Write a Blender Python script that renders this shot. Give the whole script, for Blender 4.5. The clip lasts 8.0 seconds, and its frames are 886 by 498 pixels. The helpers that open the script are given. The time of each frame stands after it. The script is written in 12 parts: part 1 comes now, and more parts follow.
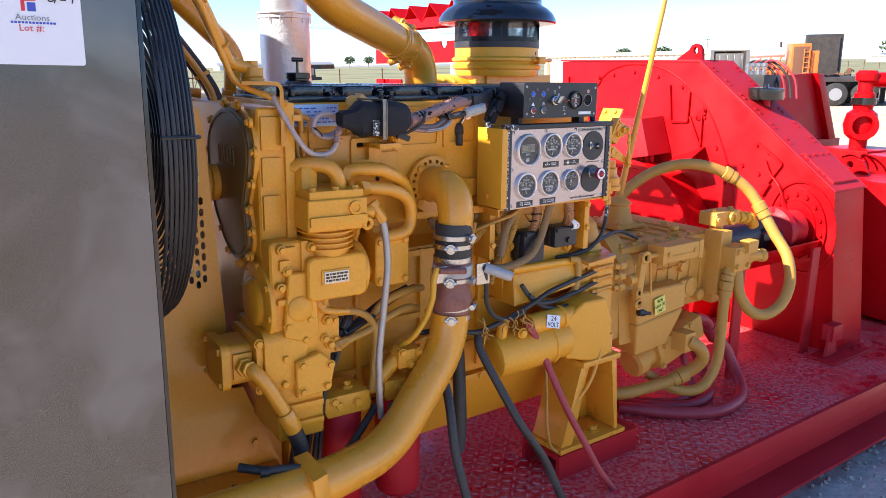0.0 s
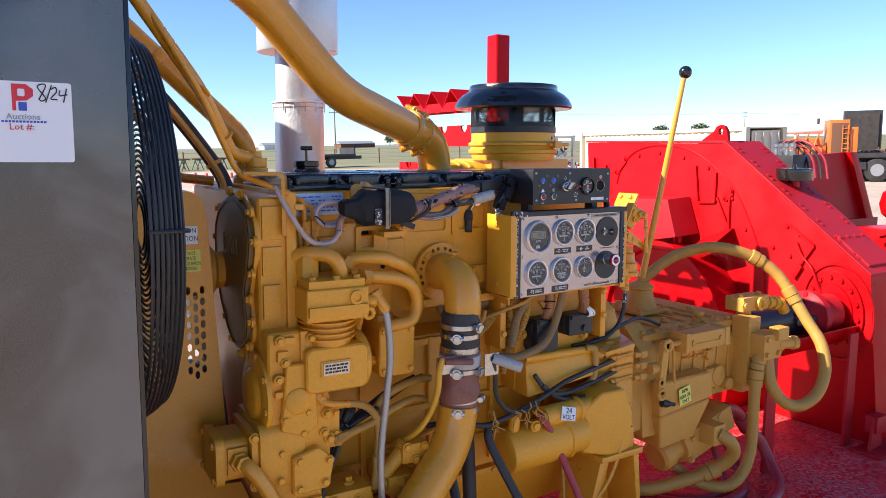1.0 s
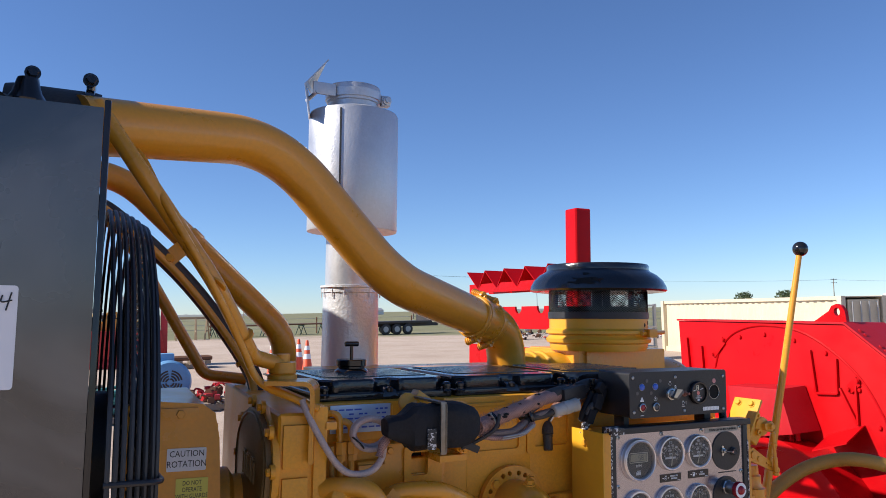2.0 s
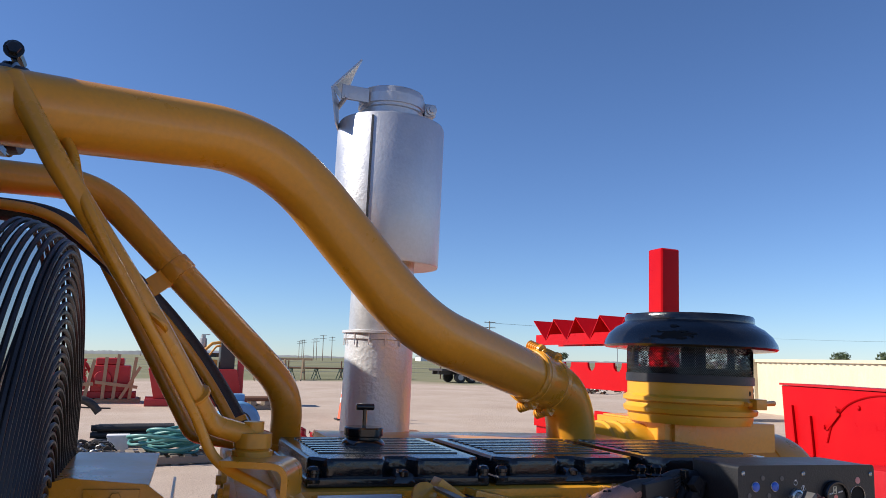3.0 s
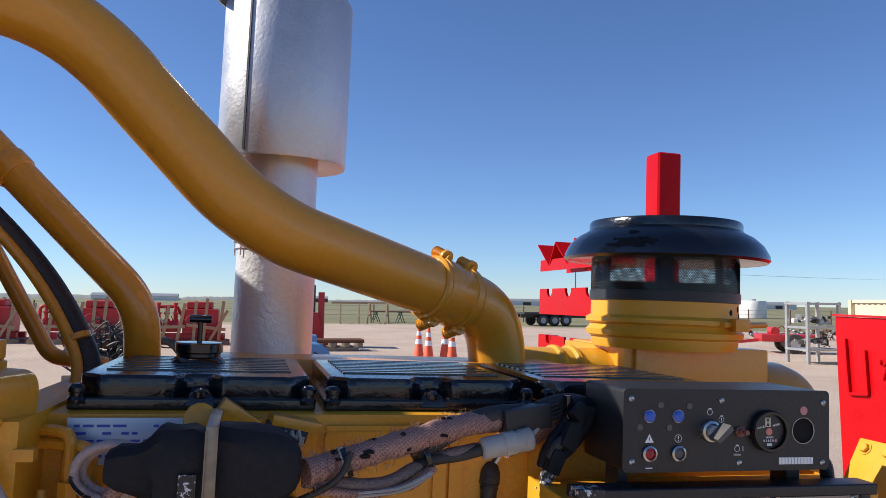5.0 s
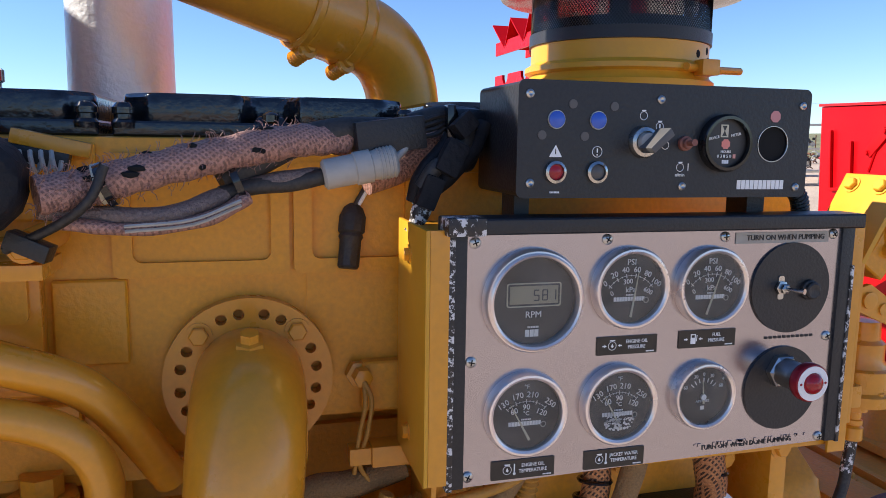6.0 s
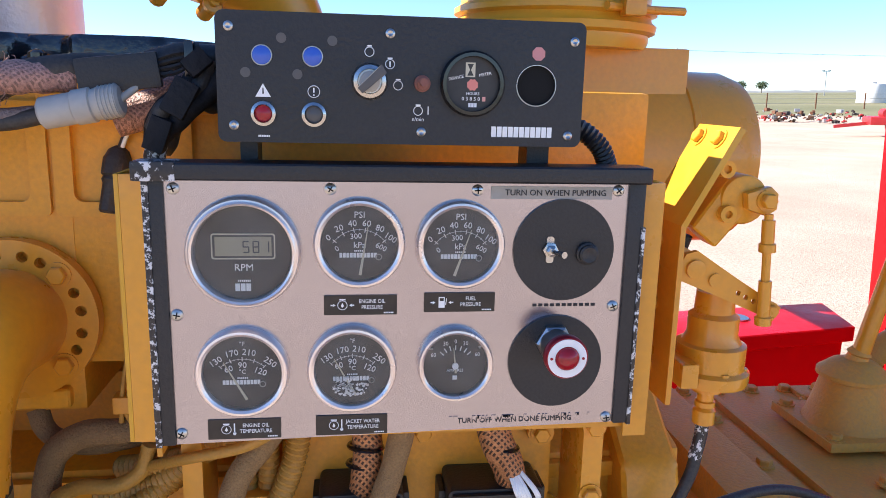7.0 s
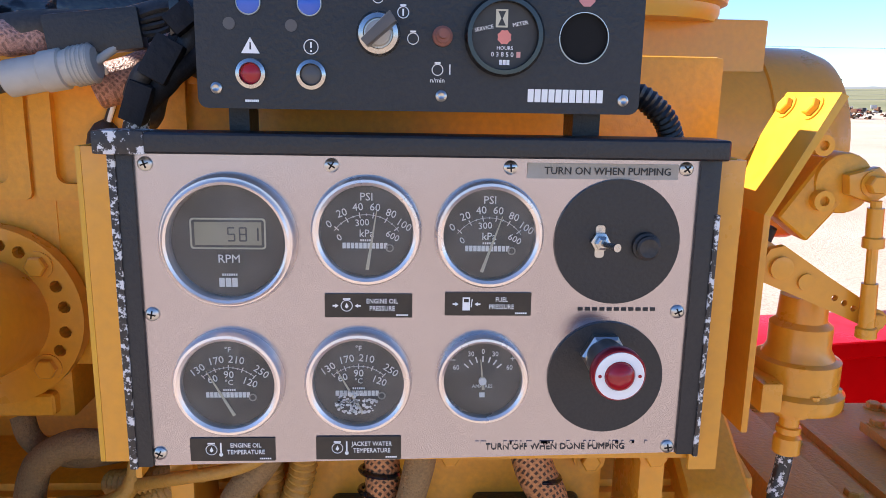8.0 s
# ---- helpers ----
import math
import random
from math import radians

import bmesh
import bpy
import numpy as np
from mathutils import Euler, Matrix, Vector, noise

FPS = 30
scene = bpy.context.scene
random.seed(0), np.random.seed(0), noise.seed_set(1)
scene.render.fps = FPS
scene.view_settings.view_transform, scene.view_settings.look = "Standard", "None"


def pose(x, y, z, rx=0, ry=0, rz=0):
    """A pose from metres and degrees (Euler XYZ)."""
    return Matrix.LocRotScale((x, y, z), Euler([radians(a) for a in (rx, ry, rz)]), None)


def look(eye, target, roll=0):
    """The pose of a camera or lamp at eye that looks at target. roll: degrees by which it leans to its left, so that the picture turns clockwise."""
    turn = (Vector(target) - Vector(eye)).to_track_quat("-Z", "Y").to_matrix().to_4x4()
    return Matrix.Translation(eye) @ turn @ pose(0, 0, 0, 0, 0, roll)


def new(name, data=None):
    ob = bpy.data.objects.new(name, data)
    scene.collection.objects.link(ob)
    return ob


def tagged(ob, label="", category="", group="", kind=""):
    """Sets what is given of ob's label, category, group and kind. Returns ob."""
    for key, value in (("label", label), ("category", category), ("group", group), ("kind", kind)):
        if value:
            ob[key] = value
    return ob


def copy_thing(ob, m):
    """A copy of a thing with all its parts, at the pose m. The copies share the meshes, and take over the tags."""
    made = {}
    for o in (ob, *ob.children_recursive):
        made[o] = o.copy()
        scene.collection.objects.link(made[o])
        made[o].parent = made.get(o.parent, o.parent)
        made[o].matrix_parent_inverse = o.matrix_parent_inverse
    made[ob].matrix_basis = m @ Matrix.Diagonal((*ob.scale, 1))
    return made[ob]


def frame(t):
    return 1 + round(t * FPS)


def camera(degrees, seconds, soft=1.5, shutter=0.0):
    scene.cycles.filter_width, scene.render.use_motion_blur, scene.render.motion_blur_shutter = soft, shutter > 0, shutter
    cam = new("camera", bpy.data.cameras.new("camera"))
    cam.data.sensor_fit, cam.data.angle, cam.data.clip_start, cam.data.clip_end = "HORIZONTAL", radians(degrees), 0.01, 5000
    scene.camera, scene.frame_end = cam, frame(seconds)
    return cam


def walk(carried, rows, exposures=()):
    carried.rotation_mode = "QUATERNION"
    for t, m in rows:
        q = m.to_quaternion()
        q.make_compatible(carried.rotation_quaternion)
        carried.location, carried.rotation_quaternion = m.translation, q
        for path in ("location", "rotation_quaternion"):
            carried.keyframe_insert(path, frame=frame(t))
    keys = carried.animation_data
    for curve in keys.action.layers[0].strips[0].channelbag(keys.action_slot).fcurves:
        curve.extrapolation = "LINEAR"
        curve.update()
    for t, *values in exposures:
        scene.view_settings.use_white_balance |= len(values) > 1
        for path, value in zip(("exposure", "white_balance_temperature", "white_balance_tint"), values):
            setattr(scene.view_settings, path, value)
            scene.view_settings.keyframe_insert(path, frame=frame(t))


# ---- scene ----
# ---------------------------------------------------------------- camera
cam = camera(61.8, 8.0, soft=0.7)
PATH = [
    (0, (0.231, 0.116, 1.5), (1.355, 1.698, 1.016), -0.8),
    (0.5, (0.264, 0.086, 1.504), (1.373, 1.695, 1.079), -1.0),
    (1, (0.321, 0.111, 1.522), (1.385, 1.781, 1.239), -1.2),
    (1.5, (0.404, 0.249, 1.562), (1.393, 1.987, 1.552), -1.1),
    (2, (0.512, 0.39, 1.584), (1.413, 2.168, 1.75), -1.0),
    (2.2, (0.566, 0.443, 1.583), (1.417, 2.241, 1.79), -0.5),
    (3.3, (0.759, 0.759, 1.606), (1.406, 2.625, 1.921), 1.5),
    (3.5, (0.774, 0.786, 1.609), (1.381, 2.663, 1.938), 1.7),
    (4, (0.861, 0.794, 1.609), (1.386, 2.694, 1.949), 1.7),
    (4.2, (0.916, 0.787, 1.61), (1.411, 2.695, 1.949), 1.5),
    (5.3, (1.206, 0.862, 1.493), (1.712, 2.797, 1.496), 0.5),
    (5.5, (1.256, 0.922, 1.455), (1.775, 2.851, 1.357), 0.1),
    (6, (1.316, 1.026, 1.409), (1.835, 2.934, 1.11), -0.6),
    (6.5, (1.444, 1.049, 1.372), (1.865, 2.967, 0.9755), -0.1),
    (7, (1.617, 1.013, 1.396), (1.86, 2.959, 0.979), -0.1),
    (7.5, (1.638, 1.049, 1.3726), (1.767, 3.003, 0.9514), -0.3),
    (8, (1.65, 1.107, 1.3696), (1.736, 3.063, 0.9514), -0.5),
]
EXPOSURES = [(0, 1.80), (0.5, 1.58), (1, 1.33), (1.5, 1.0), (2, 0.70), (3.5, 0.60), (4.2, 0.60), (5.5, 0.70), (6, 1.1), (6.5, 1.5), (8, 1.70)]
walk(cam, [(t, look(eye, target, roll)) for t, eye, target, roll in PATH], EXPOSURES)

# ---------------------------------------------------------------- sun and sky
SUN_AZ, SUN_EL = 164.0, 36.0  # degrees, counter-clockwise from +x, and above the horizon
sun_way = Vector((math.cos(radians(SUN_AZ)) * math.cos(radians(SUN_EL)),
                  math.sin(radians(SUN_AZ)) * math.cos(radians(SUN_EL)), math.sin(radians(SUN_EL))))
sun = new("sun", bpy.data.lights.new("sun", "SUN"))
sun.data.energy, sun.data.angle, sun.data.color = 4.4, radians(0.53), (1.0, 0.94, 0.85)
sun.matrix_world = look(sun_way * 50, (0, 0, 0))
world = bpy.data.worlds.new("sky")
scene.world = world
world.use_nodes = True
wn = world.node_tree.nodes
sky = wn.new("ShaderNodeTexSky")
sky.sky_type, sky.sun_disc = "NISHITA", False
sky.sun_elevation, sky.sun_rotation = radians(SUN_EL), radians(90 - SUN_AZ)
sky.altitude, sky.air_density, sky.dust_density, sky.ozone_density = 800, 0.92, 0.04, 3.5
wn["Background"].inputs["Strength"].default_value = 0.074
tint = wn.new("ShaderNodeMixRGB")
tint.blend_type, tint.inputs["Fac"].default_value, tint.inputs["Color2"].default_value = "MULTIPLY", 1.0, (0.83, 0.97, 1.21, 1)
world.node_tree.links.new(sky.outputs["Color"], tint.inputs["Color1"])
world.node_tree.links.new(tint.outputs["Color"], wn["Background"].inputs["Color"])

# ---------------------------------------------------------------- building helpers
V = Vector
BASE = {}      # where the origin of each thing lies
ON_SKID = []   # the things that lean with the skid


def thing(name, at, label, category, group="", kind="", skid=True):
    """An Empty at the thing's base that parents its parts."""
    ob = new(name)
    ob.empty_display_size = 0.05
    ob.location = at
    BASE[ob] = V(at)
    tagged(ob, label, category, group, kind)
    if skid:
        ON_SKID.append(ob)
    return ob


def finish(bm, name, material, angle=35):
    bmesh.ops.recalc_face_normals(bm, faces=bm.faces)
    me = bpy.data.meshes.new(name)
    bm.to_mesh(me)
    bm.free()
    me.polygons.foreach_set("use_smooth", [True] * len(me.polygons))
    me.set_sharp_from_angle(angle=radians(angle))
    me.materials.append(material)
    return me


def part(name, bm, material, parent, label="", angle=35):
    """Links a bmesh, built in the skid's metres, as one mesh under a thing or a part."""
    at = BASE[parent]
    bmesh.ops.translate(bm, verts=bm.verts, vec=-at)
    ob = new(name, finish(bm, name, material, angle))
    ob.parent = parent
    BASE[ob] = at
    return tagged(ob, label)


def pieces(name, bm, material, parent, label=""):
    """One mesh for each piece that stands apart from the others."""
    bm.verts.ensure_lookup_table()
    seen, clusters = set(), []
    for v in bm.verts:
        if v in seen:
            continue
        todo, found = [v], []
        seen.add(v)
        while todo:
            w = todo.pop()
            found.append(w)
            for e in w.link_edges:
                o = e.other_vert(w)
                if o not in seen:
                    seen.add(o)
                    todo.append(o)
        lo = [min(w.co[i] for w in found) - 0.0005 for i in range(3)]
        hi = [max(w.co[i] for w in found) + 0.0005 for i in range(3)]
        for c in [c for c in clusters if all(c[1][i] <= hi[i] and lo[i] <= c[2][i] for i in range(3))]:
            clusters.remove(c)
            found += c[0]
            lo, hi = [min(p) for p in zip(lo, c[1])], [max(p) for p in zip(hi, c[2])]
        clusters.append((found, lo, hi))
    made = []
    for found, _lo, _hi in clusters:
        one, at = bmesh.new(), {}
        for w in found:
            at[w] = one.verts.new(w.co)
        for f in {f for w in found for f in w.link_faces}:
            one.faces.new([at[w] for w in f.verts])
        made.append(part(name, one, material, parent, label))
    bm.free()
    return made


def solo(name, bm, material, label, category, kind="", skid=True, group="", angle=35):
    """One mesh that is a thing of its own."""
    lo = V([min(v.co[i] for v in bm.verts) for i in range(3)])
    hi = V([max(v.co[i] for v in bm.verts) for i in range(3)])
    at = V(((lo.x + hi.x) / 2, (lo.y + hi.y) / 2, lo.z))
    bmesh.ops.translate(bm, verts=bm.verts, vec=-at)
    ob = new(name, finish(bm, name, material, angle))
    ob.location = at
    BASE[ob] = at
    if skid:
        ON_SKID.append(ob)
    return tagged(ob, label, category, group, kind)


def B():
    return bmesh.new()


def frame_of(d):
    d = V(d).normalized()
    a = V((0, 0, 1)) if abs(d.z) < 0.9 else V((1, 0, 0))
    u = d.cross(a).normalized()
    return d, u, d.cross(u).normalized()


def hexa(bm, c, bev=0.0, seg=2):
    """A solid from eight corners: four below, four above, each round the same way."""
    vs = [bm.verts.new(p) for p in c]
    fs = [bm.faces.new([vs[i] for i in f]) for f in ((3, 2, 1, 0), (4, 5, 6, 7), (0, 1, 5, 4), (1, 2, 6, 5), (2, 3, 7, 6), (3, 0, 4, 7))]
    if bev:
        es = list({e for f in fs for e in f.edges})
        bmesh.ops.bevel(bm, geom=es, offset=bev, segments=seg, profile=0.7, affect="EDGES", clamp_overlap=True)
    return bm


def box(bm, x0, y0, z0, x1, y1, z1, bev=0.0, seg=2):
    return hexa(bm, [(x0, y0, z0), (x1, y0, z0), (x1, y1, z0), (x0, y1, z0), (x0, y0, z1), (x1, y0, z1), (x1, y1, z1), (x0, y1, z1)], bev, seg)


def beam(bm, p, q, w, h, up=(0, 0, 1), bev=0.0):
    """A bar of section w x h from p to q."""
    p, q = V(p), V(q)
    d = (q - p).normalized()
    s = d.cross(V(up))
    s = s.normalized() if s.length > 1e-4 else V((1, 0, 0))
    t = s.cross(d).normalized()
    c = []
    for e in (p, q):
        c += [e - s * w / 2 - t * h / 2, e + s * w / 2 - t * h / 2, e + s * w / 2 + t * h / 2, e - s * w / 2 + t * h / 2]
    return hexa(bm, c, bev)


def cyl(bm, p, q, r, r2=None, seg=20, bev=0.0):
    p, q = V(p), V(q)
    r2 = r if r2 is None else r2
    L = (q - p).length
    prof = [(r, 0), (r2, L)] if not bev else [(r - bev, 0), (r - bev * 0.3, bev * 0.3), (r, bev), (r2, L - bev), (r2 - bev * 0.3, L - bev * 0.3), (r2 - bev, L)]
    return lathe(bm, p, q - p, prof, seg)


def lathe(bm, at, axis, prof, seg=24, caps=True):
    d, u, w = frame_of(axis)
    at = V(at)
    rings = []
    for r, h in prof:
        rings.append([bm.verts.new(at + d * h + (u * math.cos(a) + w * math.sin(a)) * max(r, 1e-5)) for a in [2 * math.pi * i / seg for i in range(seg)]])
    for a, b in zip(rings, rings[1:]):
        for i in range(seg):
            bm.faces.new((a[i], a[(i + 1) % seg], b[(i + 1) % seg], b[i]))
    if caps:
        bm.faces.new(rings[0][::-1])
        bm.faces.new(rings[-1])
    return bm


def curve_through(pts, n=8):
    """A smooth line through the points."""
    p = [V(q) for q in pts]
    if len(p) < 3:
        return p
    p = [p[0] * 2 - p[1]] + p + [p[-1] * 2 - p[-2]]
    out = []
    for i in range(1, len(p) - 2):
        a, b, c, d = p[i - 1], p[i], p[i + 1], p[i + 2]
        for k in range(n):
            t = k / n
            out.append(0.5 * ((2 * b) + (c - a) * t + (2 * a - 5 * b + 4 * c - d) * t * t + (3 * b - a - 3 * c + d) * t ** 3))
    return out + [p[-2]]


def bent(pts, radii, n=10):
    """A line of straight runs with round bends: the radius at each inner point."""
    p = [V(q) for q in pts]
    out = [p[0]]
    for i in range(1, len(p) - 1):
        a, b, c = p[i - 1], p[i], p[i + 1]
        u, v = (a - b).normalized(), (c - b).normalized()
        half = u.angle(v) / 2
        t = min(radii[i - 1] / math.tan(half), 0.49 * (a - b).length if i > 1 else 0.98 * (a - b).length, 0.49 * (c - b).length if i < len(p) - 2 else 0.98 * (c - b).length)
        s, e = b + u * t, b + v * t
        for k in range(n + 1):
            f = k / n
            out.append(s * (1 - f) ** 2 + b * 2 * f * (1 - f) + e * f * f)
    return out + [p[-1]]


def tube(bm, line, r, seg=12, caps=True, wob=0.0):
    """A round tube along a line; r may be a list."""
    line = [V(q) for q in line]
    n = len(line)
    rings = []
    d = (line[1] - line[0]).normalized()
    _, u, _w = frame_of(d)
    for i, p in enumerate(line):
        t = (line[min(i + 1, n - 1)] - line[max(i - 1, 0)]).normalized()
        u = (u - t * u.dot(t)).normalized()
        w = t.cross(u)
        rr = r[i] if isinstance(r, (list, tuple)) else r
        rr *= 1 + wob * noise.noise(p * 60)
        rings.append([bm.verts.new(p + (u * math.cos(2 * math.pi * k / seg) + w * math.sin(2 * math.pi * k / seg)) * rr) for k in range(seg)])
    for a, b in zip(rings, rings[1:]):
        for k in range(seg):
            bm.faces.new((a[k], a[(k + 1) % seg], b[(k + 1) % seg], b[k]))
    if caps:
        bm.faces.new(rings[0][::-1])
        bm.faces.new(rings[-1])
    return bm


def hose(pts, r, n=8, seg=12, wob=0.0):
    return tube(B(), curve_through(pts, n), r, seg, wob=wob)


def ring(bm, at, axis, R, r, seg=32, sec=8):
    d, u, w = frame_of(axis)
    at = V(at)
    rs = []
    for i in range(seg):
        a = 2 * math.pi * i / seg
        o = u * math.cos(a) + w * math.sin(a)
        rs.append([bm.verts.new(at + o * (R + r * math.cos(2 * math.pi * k / sec)) + d * r * math.sin(2 * math.pi * k / sec)) for k in range(sec)])
    for i in range(seg):
        a, b = rs[i], rs[(i + 1) % seg]
        for k in range(sec):
            bm.faces.new((a[k], a[(k + 1) % sec], b[(k + 1) % sec], b[k]))
    return bm


def prism(bm, pts, axis, a, b, bev=0.0, seg=2):
    """A polygon, given in the plane across the axis, drawn out from a to b."""
    k = "xyz".index(axis)
    other = [i for i in range(3) if i != k]

    def place(p, h):
        c = [0, 0, 0]
        c[k], c[other[0]], c[other[1]] = h, p[0], p[1]
        return c
    lo, hi = [bm.verts.new(place(p, a)) for p in pts], [bm.verts.new(place(p, b)) for p in pts]
    n = len(pts)
    fs = [bm.faces.new(lo[::-1]), bm.faces.new(hi)]
    fs += [bm.faces.new((lo[i], lo[(i + 1) % n], hi[(i + 1) % n], hi[i])) for i in range(n)]
    if bev:
        bmesh.ops.recalc_face_normals(bm, faces=fs)
        es = [e for e in {e for f in fs for e in f.edges} if e.calc_face_angle(0) > radians(25)]
        bmesh.ops.bevel(bm, geom=es, offset=bev, segments=seg, profile=0.7, affect="EDGES", clamp_overlap=True)
    return bm


def holed(bm, outer, holes, axis, a, b):
    """A plate with holes through it; outlines in the plane across the axis."""
    k = "xyz".index(axis)
    other = [i for i in range(3) if i != k]
    loops = []
    es = []
    for pts in [outer] + holes:
        vs = []
        for p in pts:
            c = [0, 0, 0]
            c[k], c[other[0]], c[other[1]] = a, p[0], p[1]
            vs.append(bm.verts.new(c))
        es += [bm.edges.new((vs[i], vs[(i + 1) % len(vs)])) for i in range(len(vs))]
        loops.append(vs)
    made = bmesh.ops.triangle_fill(bm, use_beauty=True, edges=es)
    faces = [f for f in made["geom"] if isinstance(f, bmesh.types.BMFace)]
    up = bmesh.ops.extrude_face_region(bm, geom=faces)
    vec = [0, 0, 0]
    vec[k] = b - a
    bmesh.ops.translate(bm, verts=[v for v in up["geom"] if isinstance(v, bmesh.types.BMVert)], vec=vec)
    return bm


def round_pts(cx, cy, r, n=24, a0=0.0, a1=360.0):
    full = abs(a1 - a0) >= 360
    return [(cx + r * math.cos(radians(a0 + (a1 - a0) * i / (n if full else n - 1))), cy + r * math.sin(radians(a0 + (a1 - a0) * i / (n if full else n - 1)))) for i in range(n)]


def rect_pts(x0, y0, x1, y1, r=0.0, n=5):
    if not r:
        return [(x0, y0), (x1, y0), (x1, y1), (x0, y1)]
    return round_pts(x1 - r, y0 + r, r, n, -90, 0) + round_pts(x1 - r, y1 - r, r, n, 0, 90) + round_pts(x0 + r, y1 - r, r, n, 90, 180) + round_pts(x0 + r, y0 + r, r, n, 180, 270)


def bolt(bm, at, axis, r, h=None, washer=True):
    """A hexagon bolt head on its washer."""
    at, d = V(at), V(axis).normalized()
    h = h or r * 0.9
    if washer:
        lathe(bm, at - d * 0.002, d, [(r * 1.35, 0), (r * 1.35, r * 0.18 + 0.002)], 14)
    lathe(bm, at, d, [(r, 0), (r, h * 0.85), (r * 0.86, h)], 6)
    return bm


def lettering(name, text, size, m, material, parent, depth=0.0003, align="CENTER", squeeze=1.0):
    """Words as a thin mesh; m sets where they stand and which way they face (+z out of them)."""
    cu = bpy.data.curves.new(name, "FONT")
    cu.body, cu.size, cu.align_x, cu.align_y, cu.extrude = text, size, align, "CENTER", depth
    cu.resolution_u = 2
    tmp = bpy.data.objects.new(name, cu)
    me = bpy.data.meshes.new_from_object(tmp)
    bpy.data.objects.remove(tmp)
    bpy.data.curves.remove(cu)
    me.materials.clear()
    me.materials.append(material)
    me.transform(Matrix.Translation(-BASE[parent]) @ m @ Matrix.Diagonal((squeeze, 1, 1, 1)))
    ob = new(name, me)
    ob.parent = parent
    BASE[ob] = BASE[parent]
    return ob


def facing(x, y, z, turn=0):
    """A pose for lettering that faces the way of -y."""
    return pose(x, y, z) @ pose(0, 0, 0, 90, 0, 0) @ pose(0, 0, 0, 0, 0, turn)

# ---------------------------------------------------------------- materials
def paint(name, col, rough=0.4, metal=0.0, dirt=(0.25, 0.17, 0.1), dirty=0.25, scale=6.0, bump=0.15, bump_scale=90.0, vary=0.12, coat=0.0, rough_vary=0.12, spec=0.5):
    """Paint, rubber or metal: two scales of change in colour and gloss, fine relief, and a film of dust."""
    m = bpy.data.materials.new(name)
    m.use_nodes = True
    nt = m.node_tree
    nd, ln = nt.nodes, nt.links
    bs = nd["Principled BSDF"]
    tc = nd.new("ShaderNodeTexCoord")
    geo = nd.new("ShaderNodeNewGeometry")
    big = nd.new("ShaderNodeTexNoise")
    big.inputs["Scale"].default_value, big.inputs["Detail"].default_value, big.inputs["Roughness"].default_value = scale, 6, 0.65
    fine = nd.new("ShaderNodeTexNoise")
    fine.inputs["Scale"].default_value, fine.inputs["Detail"].default_value = bump_scale, 4
    ln.new(geo.outputs["Position"], big.inputs["Vector"])
    ln.new(geo.outputs["Position"], fine.inputs["Vector"])
    shade = nd.new("ShaderNodeMapRange")
    shade.inputs["From Min"].default_value, shade.inputs["From Max"].default_value = 0.3, 0.7
    shade.inputs["To Min"].default_value, shade.inputs["To Max"].default_value = 1 - vary, 1 + vary
    ln.new(big.outputs["Fac"], shade.inputs["Value"])
    mul = nd.new("ShaderNodeMixRGB")
    mul.blend_type = "MULTIPLY"
    mul.inputs["Fac"].default_value = 1
    mul.inputs["Color1"].default_value = (*col, 1)
    ln.new(shade.outputs["Result"], mul.inputs["Color2"])
    ramp = nd.new("ShaderNodeMapRange")
    ramp.inputs["From Min"].default_value, ramp.inputs["From Max"].default_value = 0.5, 0.8
    ramp.inputs["To Max"].default_value = dirty
    mix2 = nd.new("ShaderNodeMath")
    mix2.operation = "MULTIPLY_ADD"
    mix2.inputs[1].default_value, mix2.inputs[2].default_value = 0.5, 0.25
    add = nd.new("ShaderNodeMath")
    add.operation = "ADD"
    ln.new(fine.outputs["Fac"], mix2.inputs[0])
    ln.new(mix2.outputs["Value"], add.inputs[0])
    half = nd.new("ShaderNodeMath")
    half.operation = "MULTIPLY_ADD"
    half.inputs[1].default_value, half.inputs[2].default_value = 0.5, -0.1
    ln.new(big.outputs["Fac"], half.inputs[0])
    ln.new(half.outputs["Value"], add.inputs[1])
    ln.new(add.outputs["Value"], ramp.inputs["Value"])
    dust = nd.new("ShaderNodeMixRGB")
    dust.inputs["Color2"].default_value = (*dirt, 1)
    ln.new(ramp.outputs["Result"], dust.inputs["Fac"])
    ln.new(mul.outputs["Color"], dust.inputs["Color1"])
    ln.new(dust.outputs["Color"], bs.inputs["Base Color"])
    rr = nd.new("ShaderNodeMapRange")
    rr.inputs["From Min"].default_value, rr.inputs["From Max"].default_value = 0.3, 0.7
    rr.inputs["To Min"].default_value, rr.inputs["To Max"].default_value = max(rough - rough_vary, 0.03), min(rough + rough_vary, 1)
    ln.new(big.outputs["Fac"], rr.inputs["Value"])
    ln.new(rr.outputs["Result"], bs.inputs["Roughness"])
    bs.inputs["Metallic"].default_value = metal
    bs.inputs["Specular IOR Level"].default_value = spec
    bs.inputs["Coat Weight"].default_value = coat
    bs.inputs["Coat Roughness"].default_value = 0.08
    if bump:
        bp = nd.new("ShaderNodeBump")
        bp.inputs["Strength"].default_value, bp.inputs["Distance"].default_value = bump, 0.002
        ln.new(fine.outputs["Fac"], bp.inputs["Height"])
        ln.new(bp.outputs["Normal"], bs.inputs["Normal"])
    return m


